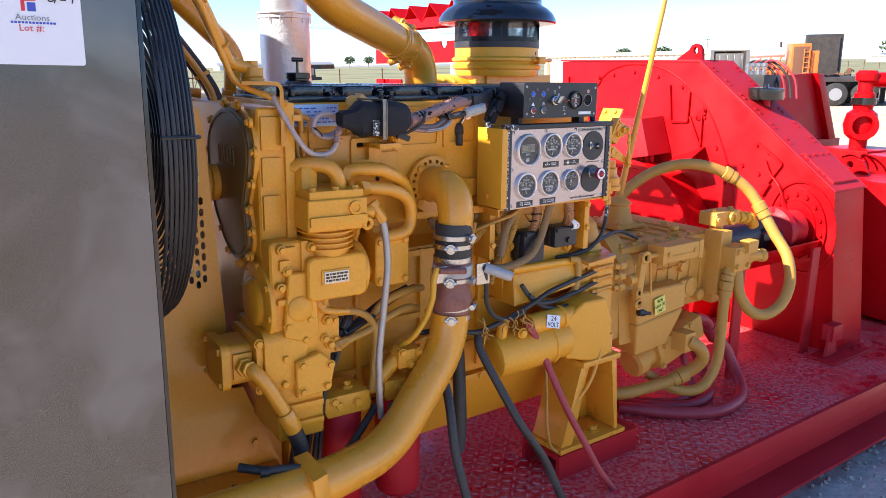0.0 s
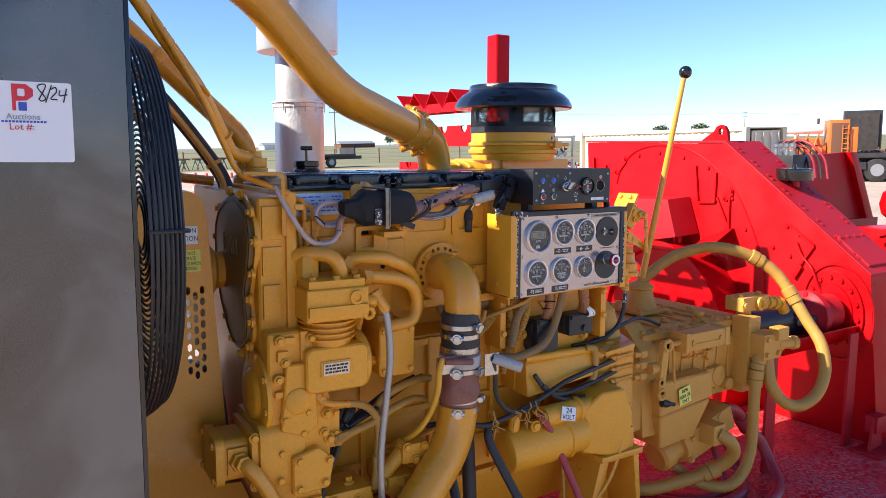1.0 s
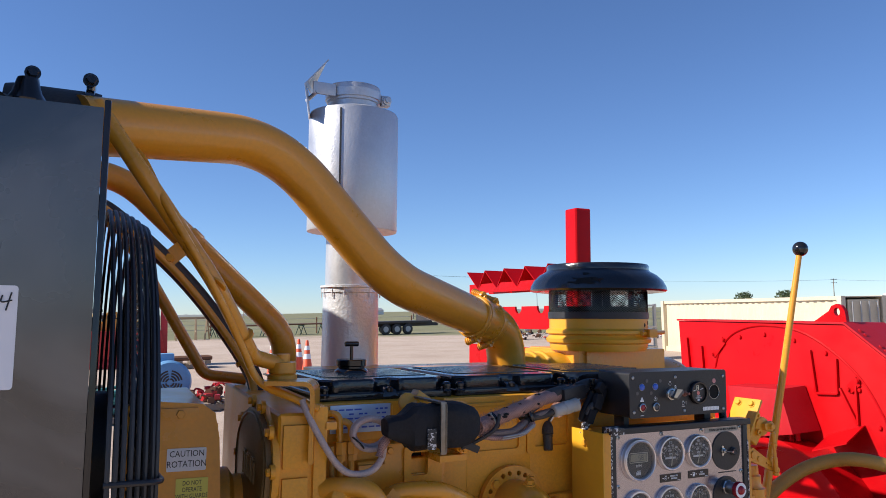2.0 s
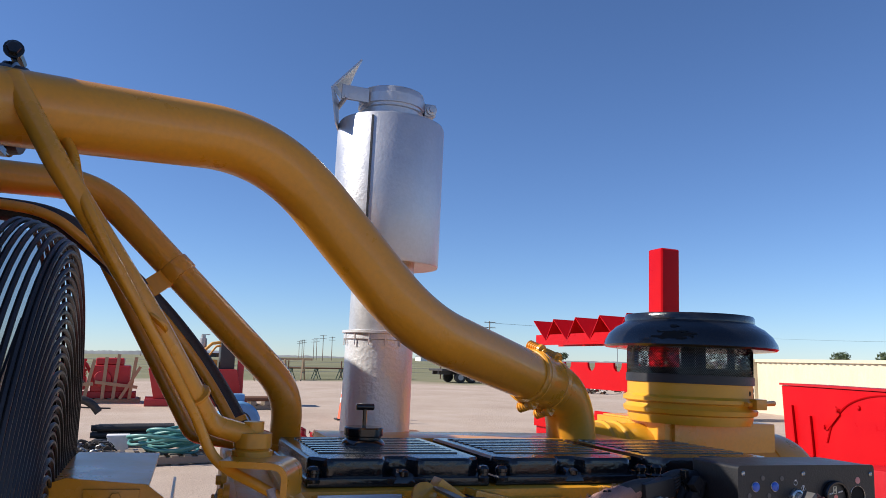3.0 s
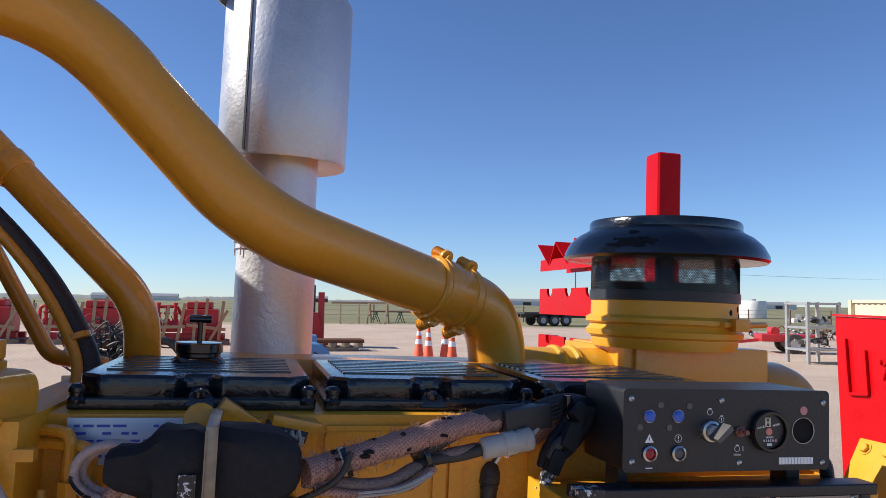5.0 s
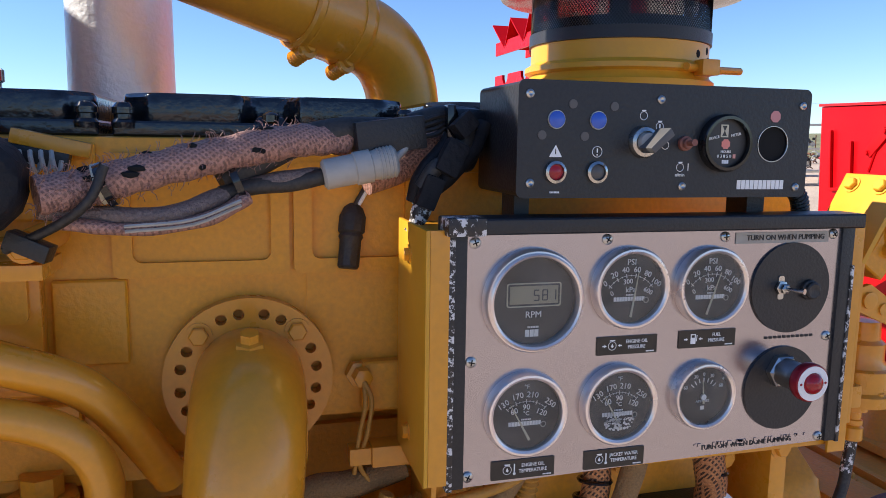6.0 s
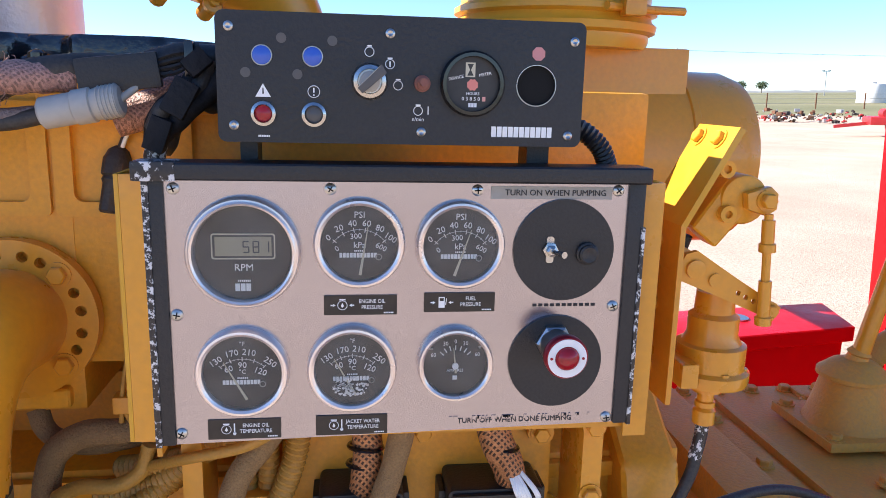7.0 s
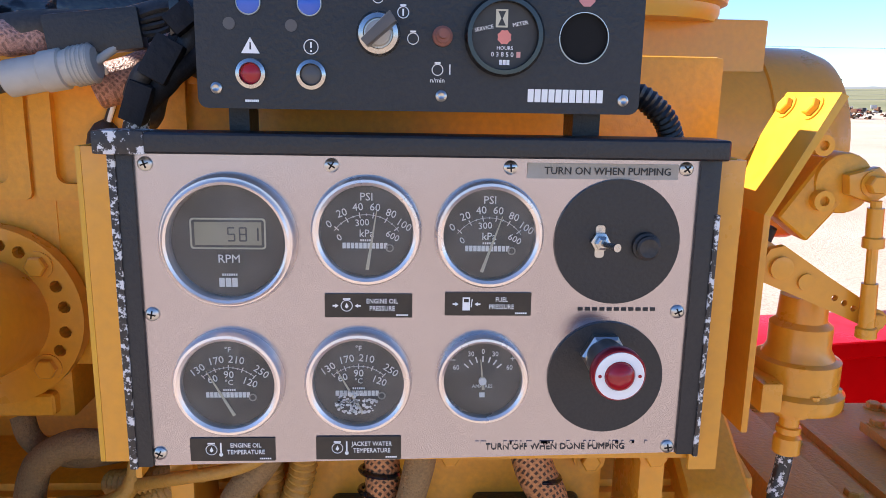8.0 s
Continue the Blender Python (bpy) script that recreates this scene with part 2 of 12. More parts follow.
def plain(name, col, rough=0.5, metal=0.0, emit=0.0):
    m = bpy.data.materials.new(name)
    m.use_nodes = True
    bs = m.node_tree.nodes["Principled BSDF"]
    bs.inputs["Base Color"].default_value, bs.inputs["Roughness"].default_value, bs.inputs["Metallic"].default_value = (*col, 1), rough, metal
    return m


def hazed(m, scale, lo, hi, most, col):
    """Soft grey clouds and streaks: dust and reflections painted into a gloss surface's colour."""
    nd, ln = m.node_tree.nodes, m.node_tree.links
    bs = nd["Principled BSDF"]
    geo = nd.new("ShaderNodeNewGeometry")
    nz = nd.new("ShaderNodeTexNoise")
    nz.inputs["Scale"].default_value, nz.inputs["Detail"].default_value, nz.inputs["Distortion"].default_value = scale, 3, 0.7
    ln.new(geo.outputs["Position"], nz.inputs["Vector"])
    mr = nd.new("ShaderNodeMapRange")
    mr.interpolation_type = "SMOOTHSTEP"
    mr.inputs["From Min"].default_value, mr.inputs["From Max"].default_value, mr.inputs["To Max"].default_value = lo, hi, most
    ln.new(nz.outputs["Fac"], mr.inputs["Value"])
    mix = nd.new("ShaderNodeMixRGB")
    ln.new(bs.inputs["Base Color"].links[0].from_socket, mix.inputs["Color1"])
    mix.inputs["Color2"].default_value = (*col, 1)
    ln.new(mr.outputs["Result"], mix.inputs["Fac"])
    ln.new(mix.outputs["Color"], bs.inputs["Base Color"])
    return m


def woven(m, pitch, most, col):
    """Two crossing sets of strands with dark gaps between them."""
    nd, ln = m.node_tree.nodes, m.node_tree.links
    bs = nd["Principled BSDF"]
    geo = nd.new("ShaderNodeNewGeometry")
    fac = []
    for way in (1, -1):
        mp = nd.new("ShaderNodeMapping")
        mp.inputs["Scale"].default_value = (way, 1, 1)
        ln.new(geo.outputs["Position"], mp.inputs["Vector"])
        wv = nd.new("ShaderNodeTexWave")
        wv.bands_direction = "DIAGONAL"
        wv.inputs["Scale"].default_value, wv.inputs["Distortion"].default_value, wv.inputs["Detail"].default_value = 0.628 / pitch, 1.5, 1
        ln.new(mp.outputs["Vector"], wv.inputs["Vector"])
        fac.append(wv.outputs["Fac"])
    both = nd.new("ShaderNodeMath")
    both.operation = "MAXIMUM"
    ln.new(fac[0], both.inputs[0])
    ln.new(fac[1], both.inputs[1])
    mr = nd.new("ShaderNodeMapRange")
    mr.inputs["From Min"].default_value, mr.inputs["From Max"].default_value = 0.45, 0.7
    mr.inputs["To Min"].default_value, mr.inputs["To Max"].default_value = most, 0.0
    ln.new(both.outputs["Value"], mr.inputs["Value"])
    mix = nd.new("ShaderNodeMixRGB")
    ln.new(bs.inputs["Base Color"].links[0].from_socket, mix.inputs["Color1"])
    mix.inputs["Color2"].default_value = (*col, 1)
    ln.new(mr.outputs["Result"], mix.inputs["Fac"])
    ln.new(mix.outputs["Color"], bs.inputs["Base Color"])
    return m


YEL = (0.78, 0.325, 0.020)
yellow = paint("machine yellow enamel", YEL, 0.32, coat=0.25, dirty=0.18, dirt=(0.22, 0.13, 0.05), bump=0.12, bump_scale=140, vary=0.07)
yellow_cast = paint("yellow paint on rough casting", (0.86, 0.375, 0.019), 0.40, dirty=0.26, dirt=(0.2, 0.11, 0.04), bump=0.25, bump_scale=200, scale=9, vary=0.12)
yellow_drab = paint("dusty yellow paint", (0.72, 0.325, 0.035), 0.6, dirty=0.38, dirt=(0.27, 0.19, 0.1), bump=0.5, bump_scale=220, scale=11, vary=0.14)
yellow_bright = paint("bright yellow enamel", (0.70, 0.345, 0.02), 0.36, dirty=0.1, bump=0.05)
# a darker, browner yellow for the front cover and crank pulley
yellow_dark = paint("dark brown-yellow cover paint", (0.20, 0.115, 0.03), 0.5, dirty=0.25, dirt=(0.1, 0.06, 0.03), bump=0.3, bump_scale=200)
red = paint("red enamel", (0.47, 0.002, 0.005), 0.36, dirty=0.03, dirt=(0.32, 0.04, 0.03), vary=0.07, bump=0.12, spec=0.14)
red_dusty = paint("sun-dulled red enamel", (0.44, 0.004, 0.012), 0.5, dirty=0.15, dirt=(0.28, 0.07, 0.06), vary=0.12, scale=4, spec=0.25)
black = paint("black gloss enamel", (0.006, 0.007, 0.009), 0.14, dirty=0.05, bump=0.05, rough_vary=0.07, coat=0.3)
black_wet = paint("black enamel with water drops", (0.006, 0.007, 0.010), 0.16, dirty=0.08, dirt=(0.12, 0.12, 0.12), bump=0.5, bump_scale=150, rough_vary=0.10, coat=0.4)
black_satin = paint("black satin paint", (0.012, 0.013, 0.016), 0.42, dirty=0.1, dirt=(0.12, 0.1, 0.09), bump=0.25, bump_scale=400)
black_panel = paint("black radiator enamel", (0.010, 0.011, 0.013), 0.2, dirty=0.11, dirt=(0.22, 0.215, 0.21), bump=0.9, bump_scale=3.2, rough_vary=0.13, scale=1.8, spec=1.0, coat=0.5)
# grey clouds: dust, and the yard's blurred reflection put into the colour
hazed(black_panel, 4.2, 0.44, 0.70, 0.22, (0.34, 0.33, 0.32))
rubber = paint("black rubber", (0.014, 0.014, 0.015), 0.55, dirty=0.35, dirt=(0.13, 0.11, 0.09), bump=0.3, bump_scale=300)
rubber_red = paint("red painted hose", (0.36, 0.015, 0.03), 0.45, dirty=0.3, dirt=(0.3, 0.13, 0.11), bump=0.3, bump_scale=240)
hose_yellow = paint("yellow painted hose", (0.54, 0.27, 0.04), 0.5, dirty=0.35, dirt=(0.22, 0.13, 0.05), bump=0.5, bump_scale=350, scale=14)
brown_sleeve = paint("weathered red silicone sleeve", (0.23, 0.07, 0.05), 0.6, dirty=0.5, dirt=(0.3, 0.17, 0.12), bump=0.3, bump_scale=120, scale=18, vary=0.25)
silver = paint("aluminium heat paint", (0.72, 0.72, 0.73), 0.42, metal=0.35, dirty=0.12, dirt=(0.5, 0.47, 0.43), bump=0.75, bump_scale=110, scale=5, vary=0.06)
silver_smooth = paint("smooth aluminium heat paint", (0.60, 0.60, 0.62), 0.40, metal=0.6, dirty=0.3, dirt=(0.42, 0.40, 0.38), bump=0.3, bump_scale=160, scale=9, vary=0.13)
steel = paint("zinc plated steel", (0.55, 0.54, 0.52), 0.32, metal=1.0, dirty=0.2, dirt=(0.2, 0.17, 0.13), bump=0.1)
chrome = paint("chrome bezel", (0.86, 0.76, 0.70), 0.30, metal=0.7, dirty=0.05, bump=0.0, rough_vary=0.05)
braid = paint("worn copper braid", (0.60, 0.33, 0.26), 0.5, metal=0.25, dirty=0.6, dirt=(0.05, 0.03, 0.03), bump=0.9, bump_scale=420, scale=30, vary=0.25)
braid_steel = paint("steel braided hose", (0.46, 0.44, 0.42), 0.4, metal=0.6, dirty=0.3, bump=0.7, bump_scale=450, vary=0.15, scale=40)
tarnished = paint("tarnished steel", (0.30, 0.27, 0.23), 0.42, metal=0.9, dirty=0.5, dirt=(0.12, 0.09, 0.06), bump=0.2, scale=30)
oily_black = paint("oily black paint", (0.016, 0.012, 0.014), 0.42, dirty=0.35, dirt=(0.10, 0.05, 0.05), bump=0.3, bump_scale=90, scale=14)
braid_pale = paint("pale pink braided sheath", (0.60, 0.47, 0.43), 0.6, metal=0.15, dirty=0.4, dirt=(0.2, 0.15, 0.13), bump=0.8, bump_scale=420, scale=30, vary=0.2)
tape = paint("black cloth tape", (0.009, 0.009, 0.011), 0.65, spec=0.3, dirty=0.15, dirt=(0.06, 0.06, 0.07), bump=0.6, bump_scale=160, scale=12)
grey_plastic = paint("grey plastic", (0.47, 0.45, 0.41), 0.5, dirty=0.3, dirt=(0.18, 0.16, 0.14), bump=0.1)
white_card = plain("white printed card", (0.78, 0.78, 0.8), 0.45)
ink_red = plain("red print", (0.65, 0.03, 0.05), 0.5)
ink_blue = plain("blue print", (0.05, 0.09, 0.45), 0.5)
ink_black = plain("black print", (0.015, 0.015, 0.017), 0.5)
ink_grey = plain("grey print", (0.25, 0.25, 0.28), 0.5)
print_white = plain("white print", (0.88, 0.88, 0.86), 0.5)
print_cream = plain("cream print", (0.6, 0.56, 0.42), 0.5)
dial_black = paint("black dial", (0.026, 0.025, 0.024), 0.45, dirty=0.12, dirt=(0.16, 0.15, 0.13), bump=0.0, scale=30)
decal_black = paint("black anodised decal", (0.012, 0.012, 0.013), 0.35, dirty=0.1, bump=0.0)
decal_yellow = plain("yellow decal", (0.75, 0.68, 0.12), 0.5)
lcd = plain("liquid crystal display", (0.36, 0.33, 0.23), 0.25)
lens_blue = plain("blue lens", (0.05, 0.13, 0.55), 0.25)
lens_red = plain("red lens", (0.35, 0.012, 0.02), 0.15)
red_knob = plain("dark red anodised ring", (0.3, 0.01, 0.02), 0.3, 0.3)
# near-black: shade in holes and slots put into colour; bare chips too
shade_and_chip_black = plain("black for shade in openings and bare chips", (0.004, 0.004, 0.004), 0.9)


def brushed():
    """Brushed aluminium sheet with smudges."""
    m = paint("brushed aluminium sheet", (0.43, 0.412, 0.452), 0.22, metal=0.95, dirty=0.06, dirt=(0.45, 0.36, 0.3), bump=0.0, scale=5, vary=0.05, rough_vary=0.06)
    nt = m.node_tree
    nd, ln = nt.nodes, nt.links
    geo = nd.new("ShaderNodeNewGeometry")
    mp = nd.new("ShaderNodeMapping")
    mp.inputs["Scale"].default_value = (40, 40, 1500)
    nz = nd.new("ShaderNodeTexNoise")
    nz.inputs["Scale"].default_value, nz.inputs["Detail"].default_value = 1.0, 3
    ln.new(geo.outputs["Position"], mp.inputs["Vector"])
    ln.new(mp.outputs["Vector"], nz.inputs["Vector"])
    bp = nd.new("ShaderNodeBump")
    bp.inputs["Strength"].default_value, bp.inputs["Distance"].default_value = 0.05, 0.0004
    ln.new(nz.outputs["Fac"], bp.inputs["Height"])
    ln.new(bp.outputs["Normal"], nd["Principled BSDF"].inputs["Normal"])
    nd["Principled BSDF"].inputs["Anisotropic"].default_value = 0.5
    return m


aluminium = brushed()


def pane_glass():
    """Clear dial glass that is a little dusty."""
    m = bpy.data.materials.new("dusty dial glass")
    m.use_nodes = True
    nd, ln = m.node_tree.nodes, m.node_tree.links
    out = nd["Material Output"]
    clear, gloss, haze = nd.new("ShaderNodeBsdfTransparent"), nd.new("ShaderNodeBsdfGlossy"), nd.new("ShaderNodeBsdfDiffuse")
    gloss.inputs["Roughness"].default_value = 0.06
    haze.inputs["Color"].default_value = (0.5, 0.48, 0.44, 1)
    nz = nd.new("ShaderNodeTexNoise")
    nz.inputs["Scale"].default_value, nz.inputs["Detail"].default_value = 45, 5
    geo = nd.new("ShaderNodeNewGeometry")
    ln.new(geo.outputs["Position"], nz.inputs["Vector"])
    mr = nd.new("ShaderNodeMapRange")
    mr.inputs["From Min"].default_value, mr.inputs["From Max"].default_value = 0.4, 0.75
    mr.inputs["To Min"].default_value, mr.inputs["To Max"].default_value = 0.04, 0.17
    ln.new(nz.outputs["Fac"], mr.inputs["Value"])
    mix = nd.new("ShaderNodeMixShader")
    ln.new(mr.outputs["Result"], mix.inputs["Fac"])
    ln.new(clear.outputs[0], mix.inputs[1])
    ln.new(haze.outputs[0], mix.inputs[2])
    fr = nd.new("ShaderNodeFresnel")
    fr.inputs["IOR"].default_value = 1.45
    top = nd.new("ShaderNodeMixShader")
    ln.new(fr.outputs["Fac"], top.inputs["Fac"])
    ln.new(mix.outputs[0], top.inputs[1])
    ln.new(gloss.outputs[0], top.inputs[2])
    ln.new(top.outputs[0], out.inputs["Surface"])
    return m


dial_glass = pane_glass()


def ground_material():
    """Pale tamped caliche close by, rough green pasture far out, cut by a ragged line."""
    m = bpy.data.materials.new("caliche yard and pasture")
    m.use_nodes = True
    nd, ln = m.node_tree.nodes, m.node_tree.links
    bs = nd["Principled BSDF"]
    geo = nd.new("ShaderNodeNewGeometry")

    def nz(scale, detail=6, rough=0.6):
        n = nd.new("ShaderNodeTexNoise")
        n.inputs["Scale"].default_value, n.inputs["Detail"].default_value, n.inputs["Roughness"].default_value = scale, detail, rough
        ln.new(geo.outputs["Position"], n.inputs["Vector"])
        return n

    def ramp(src, stops):
        r = nd.new("ShaderNodeValToRGB")
        r.color_ramp.elements[0].position, r.color_ramp.elements[0].color = stops[0][0], (*stops[0][1], 1)
        r.color_ramp.elements[1].position, r.color_ramp.elements[1].color = stops[-1][0], (*stops[-1][1], 1)
        for pos, c in stops[1:-1]:
            r.color_ramp.elements.new(pos).color = (*c, 1)
        ln.new(src, r.inputs["Fac"])
        return r
    sand = ramp(nz(0.35, 8, 0.7).outputs["Fac"], [(0.3, (0.40, 0.295, 0.225)), (0.5, (0.475, 0.365, 0.285)), (0.72, (0.545, 0.44, 0.36))])
    peb = ramp(nz(38, 4, 0.7).outputs["Fac"], [(0.35, (0.62, 0.6, 0.58)), (0.5, (1, 1, 1)), (0.7, (1.2, 1.2, 1.2))])
    mul = nd.new("ShaderNodeMixRGB")
    mul.blend_type, mul.inputs["Fac"].default_value = "MULTIPLY", 0.8
    ln.new(sand.outputs["Color"], mul.inputs["Color1"])
    ln.new(peb.outputs["Color"], mul.inputs["Color2"])
    grass = ramp(nz(0.06, 8, 0.75).outputs["Fac"], [(0.3, (0.125, 0.125, 0.055)), (0.52, (0.185, 0.175, 0.085)), (0.75, (0.28, 0.235, 0.14))])
    length = nd.new("ShaderNodeVectorMath")
    length.operation = "LENGTH"
    ln.new(geo.outputs["Position"], length.inputs[0])
    ragged = nd.new("ShaderNodeMath")
    ragged.operation = "MULTIPLY_ADD"
    ragged.inputs[1].default_value = 30
    ln.new(nz(0.05, 5).outputs["Fac"], ragged.inputs[0])
    ln.new(length.outputs["Value"], ragged.inputs[2])
    far = nd.new("ShaderNodeMapRange")
    far.inputs["From Min"].default_value, far.inputs["From Max"].default_value = 62, 68
    ln.new(ragged.outputs["Value"], far.inputs["Value"])
    mix = nd.new("ShaderNodeMixRGB")
    ln.new(far.outputs["Result"], mix.inputs["Fac"])
    ln.new(mul.outputs["Color"], mix.inputs["Color1"])
    ln.new(grass.outputs["Color"], mix.inputs["Color2"])
    ln.new(mix.outputs["Color"], bs.inputs["Base Color"])
    bs.inputs["Roughness"].default_value = 0.95
    bp = nd.new("ShaderNodeBump")
    bp.inputs["Strength"].default_value, bp.inputs["Distance"].default_value = 0.6, 0.02
    ln.new(nz(55, 5, 0.75).outputs["Fac"], bp.inputs["Height"])
    ln.new(bp.outputs["Normal"], bs.inputs["Normal"])
    return m


ground_mat = ground_material()


def deck_material():
    """Red deck paint under dust and wet patches."""
    m = paint("wet dusty red deck paint", (0.33, 0.012, 0.02), 0.3, dirty=0.0, bump=0.2, bump_scale=120, scale=3)
    nt = m.node_tree
    nd, ln = nt.nodes, nt.links
    bs = nd["Principled BSDF"]
    geo = nd.new("ShaderNodeNewGeometry")
    wet = nd.new("ShaderNodeTexNoise")
    wet.inputs["Scale"].default_value, wet.inputs["Detail"].default_value, wet.inputs["Roughness"].default_value = 3.2, 7, 0.65
    spot = nd.new("ShaderNodeTexNoise")
    spot.inputs["Scale"].default_value, spot.inputs["Detail"].default_value = 70, 4
    ln.new(geo.outputs["Position"], wet.inputs["Vector"])
    ln.new(geo.outputs["Position"], spot.inputs["Vector"])
    dry = nd.new("ShaderNodeMapRange")
    dry.inputs["From Min"].default_value, dry.inputs["From Max"].default_value = 0.36, 0.50
    ln.new(wet.outputs["Fac"], dry.inputs["Value"])
    sm = nd.new("ShaderNodeMapRange")
    sm.inputs["From Min"].default_value, sm.inputs["From Max"].default_value = 0.4, 0.65
    ln.new(spot.outputs["Fac"], sm.inputs["Value"])
    am = nd.new("ShaderNodeMath")
    am.operation = "MULTIPLY"
    ln.new(dry.outputs["Result"], am.inputs[0])
    ln.new(sm.outputs["Result"], am.inputs[1])
    mix = nd.new("ShaderNodeMixRGB")
    mix.inputs["Color1"].default_value = (0.62, 0.008, 0.02, 1)
    mix.inputs["Color2"].default_value = (0.64, 0.17, 0.15, 1)
    ln.new(am.outputs["Value"], mix.inputs["Fac"])
    ln.new(mix.outputs["Color"], bs.inputs["Base Color"])
    rr = nd.new("ShaderNodeMapRange")
    rr.inputs["To Min"].default_value, rr.inputs["To Max"].default_value = 0.13, 0.6
    ln.new(dry.outputs["Result"], rr.inputs["Value"])
    ln.new(rr.outputs["Result"], bs.inputs["Roughness"])
    return m


deck_red = deck_material()
gravel_mat = paint("grey gravel", (0.58, 0.48, 0.39), 0.95, dirty=0.5, dirt=(0.12, 0.1, 0.09), bump=1.0, bump_scale=60, scale=14, vary=0.3)


def worn_trim():
    """Black tape trim with edges rubbed back to pale metal."""
    m = paint("black edge trim", (0.012, 0.013, 0.017), 0.42, dirty=0.15, bump=0.1, bump_scale=300)
    nt = m.node_tree
    nd, ln = nt.nodes, nt.links
    bs = nd["Principled BSDF"]
    geo = nd.new("ShaderNodeNewGeometry")
    nz = nd.new("ShaderNodeTexNoise")
    nz.inputs["Scale"].default_value, nz.inputs["Detail"].default_value, nz.inputs["Roughness"].default_value = 160, 5, 0.7
    ln.new(geo.outputs["Position"], nz.inputs["Vector"])
    mr = nd.new("ShaderNodeMapRange")
    mr.inputs["From Min"].default_value, mr.inputs["From Max"].default_value = 0.515, 0.55
    ln.new(nz.outputs["Fac"], mr.inputs["Value"])
    mix = nd.new("ShaderNodeMixRGB")
    src = bs.inputs["Base Color"].links[0].from_socket
    ln.new(src, mix.inputs["Color1"])
    mix.inputs["Color2"].default_value = (0.7, 0.69, 0.68, 1)
    ln.new(mr.outputs["Result"], mix.inputs["Fac"])
    ln.new(mix.outputs["Color"], bs.inputs["Base Color"])
    return m


trim_worn = worn_trim()

tread_red = paint("scuffed red tread paint", (0.58, 0.09, 0.09), 0.45, dirty=0.5, dirt=(0.42, 0.26, 0.23), bump=0.2, scale=9, vary=0.25)
braid_orange = paint("bright copper braid", (0.66, 0.30, 0.12), 0.5, metal=0.2, dirty=0.7, dirt=(0.16, 0.06, 0.03), bump=0.9, bump_scale=420, scale=60, vary=0.3)
sheath = paint("dusty woven cable sheath", (0.34, 0.20, 0.08), 0.75, dirty=0.6, dirt=(0.12, 0.07, 0.03), bump=0.9, bump_scale=500, scale=50, vary=0.3)
dull_screw = paint("dull grey screw", (0.09, 0.09, 0.092), 0.5, dirty=0.2)
braid_grey = paint("grey braid with copper strands", (0.30, 0.22, 0.19), 0.5, metal=0.3, dirty=0.6, dirt=(0.04, 0.03, 0.03), bump=0.9, bump_scale=450, scale=45, vary=0.3)
woven(braid_orange, 0.006, 0.9, (0.02, 0.012, 0.01))
woven(braid, 0.005, 0.5, (0.05, 0.03, 0.03))

# ---------------------------------------------------------------- ground and skid
bm = B()
for r0, r1 in ((0, 12), (12, 60), (60, 400), (400, 4000)):
    n = 48
    a = [[bm.verts.new((r * math.cos(2 * math.pi * i / n), r * math.sin(2 * math.pi * i / n), 0)) for i in range(n)] if r else None for r in (r0, r1)]
    if a[0] is None:
        bm.faces.new(a[1])
    else:
        for i in range(n):
            bm.faces.new((a[0][i], a[0][(i + 1) % n], a[1][(i + 1) % n], a[1][i]))
bmesh.ops.remove_doubles(bm, verts=bm.verts, dist=0.001)
solo("ground", bm, ground_mat, "pale tan caliche yard running out to green pasture", "ground", "structure", skid=False)

DECK = 0.28
SKID_Y = 1.338
deck = thing("skid_deck", (3.0, 2.5, 0.0), "red steel skid deck of tread plate, wet and dusty", "skid", kind="structure")
part("deck_plate", box(B(), -0.8, SKID_Y, DECK - 0.012, 6.6, 3.75, DECK), deck_red, deck)
part("side_rail", box(B(), -0.8, SKID_Y - 0.004, DECK - 0.08, 6.6, SKID_Y + 0.012, DECK + 0.003, 0.002), red_dusty, deck)
part("bottom_flange", box(B(), -0.8, SKID_Y - 0.085, DECK - 0.172, 6.6, SKID_Y + 0.02, DECK - 0.16), red_dusty, deck)
part("rail_web", box(B(), -0.8, SKID_Y + 0.02, 0.0, 6.6, SKID_Y + 0.03, DECK - 0.012), red_dusty, deck)
part("rear_rail", box(B(), -0.8, 3.74, 0.0, 6.6, 3.76, DECK + 0.003), red_dusty, deck)

# raised lozenges of the tread plate, two ways round
bm = B()
rng = random.Random(3)
pitch = 0.031
nx, ny = int(2.2 / pitch), int(1.0 / pitch)
for i in range(nx):
    for j in range(ny):
        x, y = 0.85 + i * pitch, SKID_Y + 0.02 + j * pitch
        if 1.70 < x < 2.04 and y < 1.70:
            continue
        a = radians(45 if (i + j) % 2 else -45)
        c, s = math.cos(a), math.sin(a)
        L, W, H = 0.0135, 0.0048, 0.0032
        base = [bm.verts.new((x + c * u - s * w, y + s * u + c * w, DECK)) for u, w in ((-L, 0), (0, -W), (L, 0), (0, W))]
        top = [bm.verts.new((x + c * u - s * w, y + s * u + c * w, DECK + H)) for u, w in ((-L * 0.55, 0), (0, -W * 0.5), (L * 0.55, 0), (0, W * 0.5))]
        bm.faces.new(top)
        for k in range(4):
            bm.faces.new((base[k], base[(k + 1) % 4], top[(k + 1) % 4], top[k]))
tread = part("tread_lozenges", bm, tread_red, deck)
tagged(tread, "", "", "", "stuff")

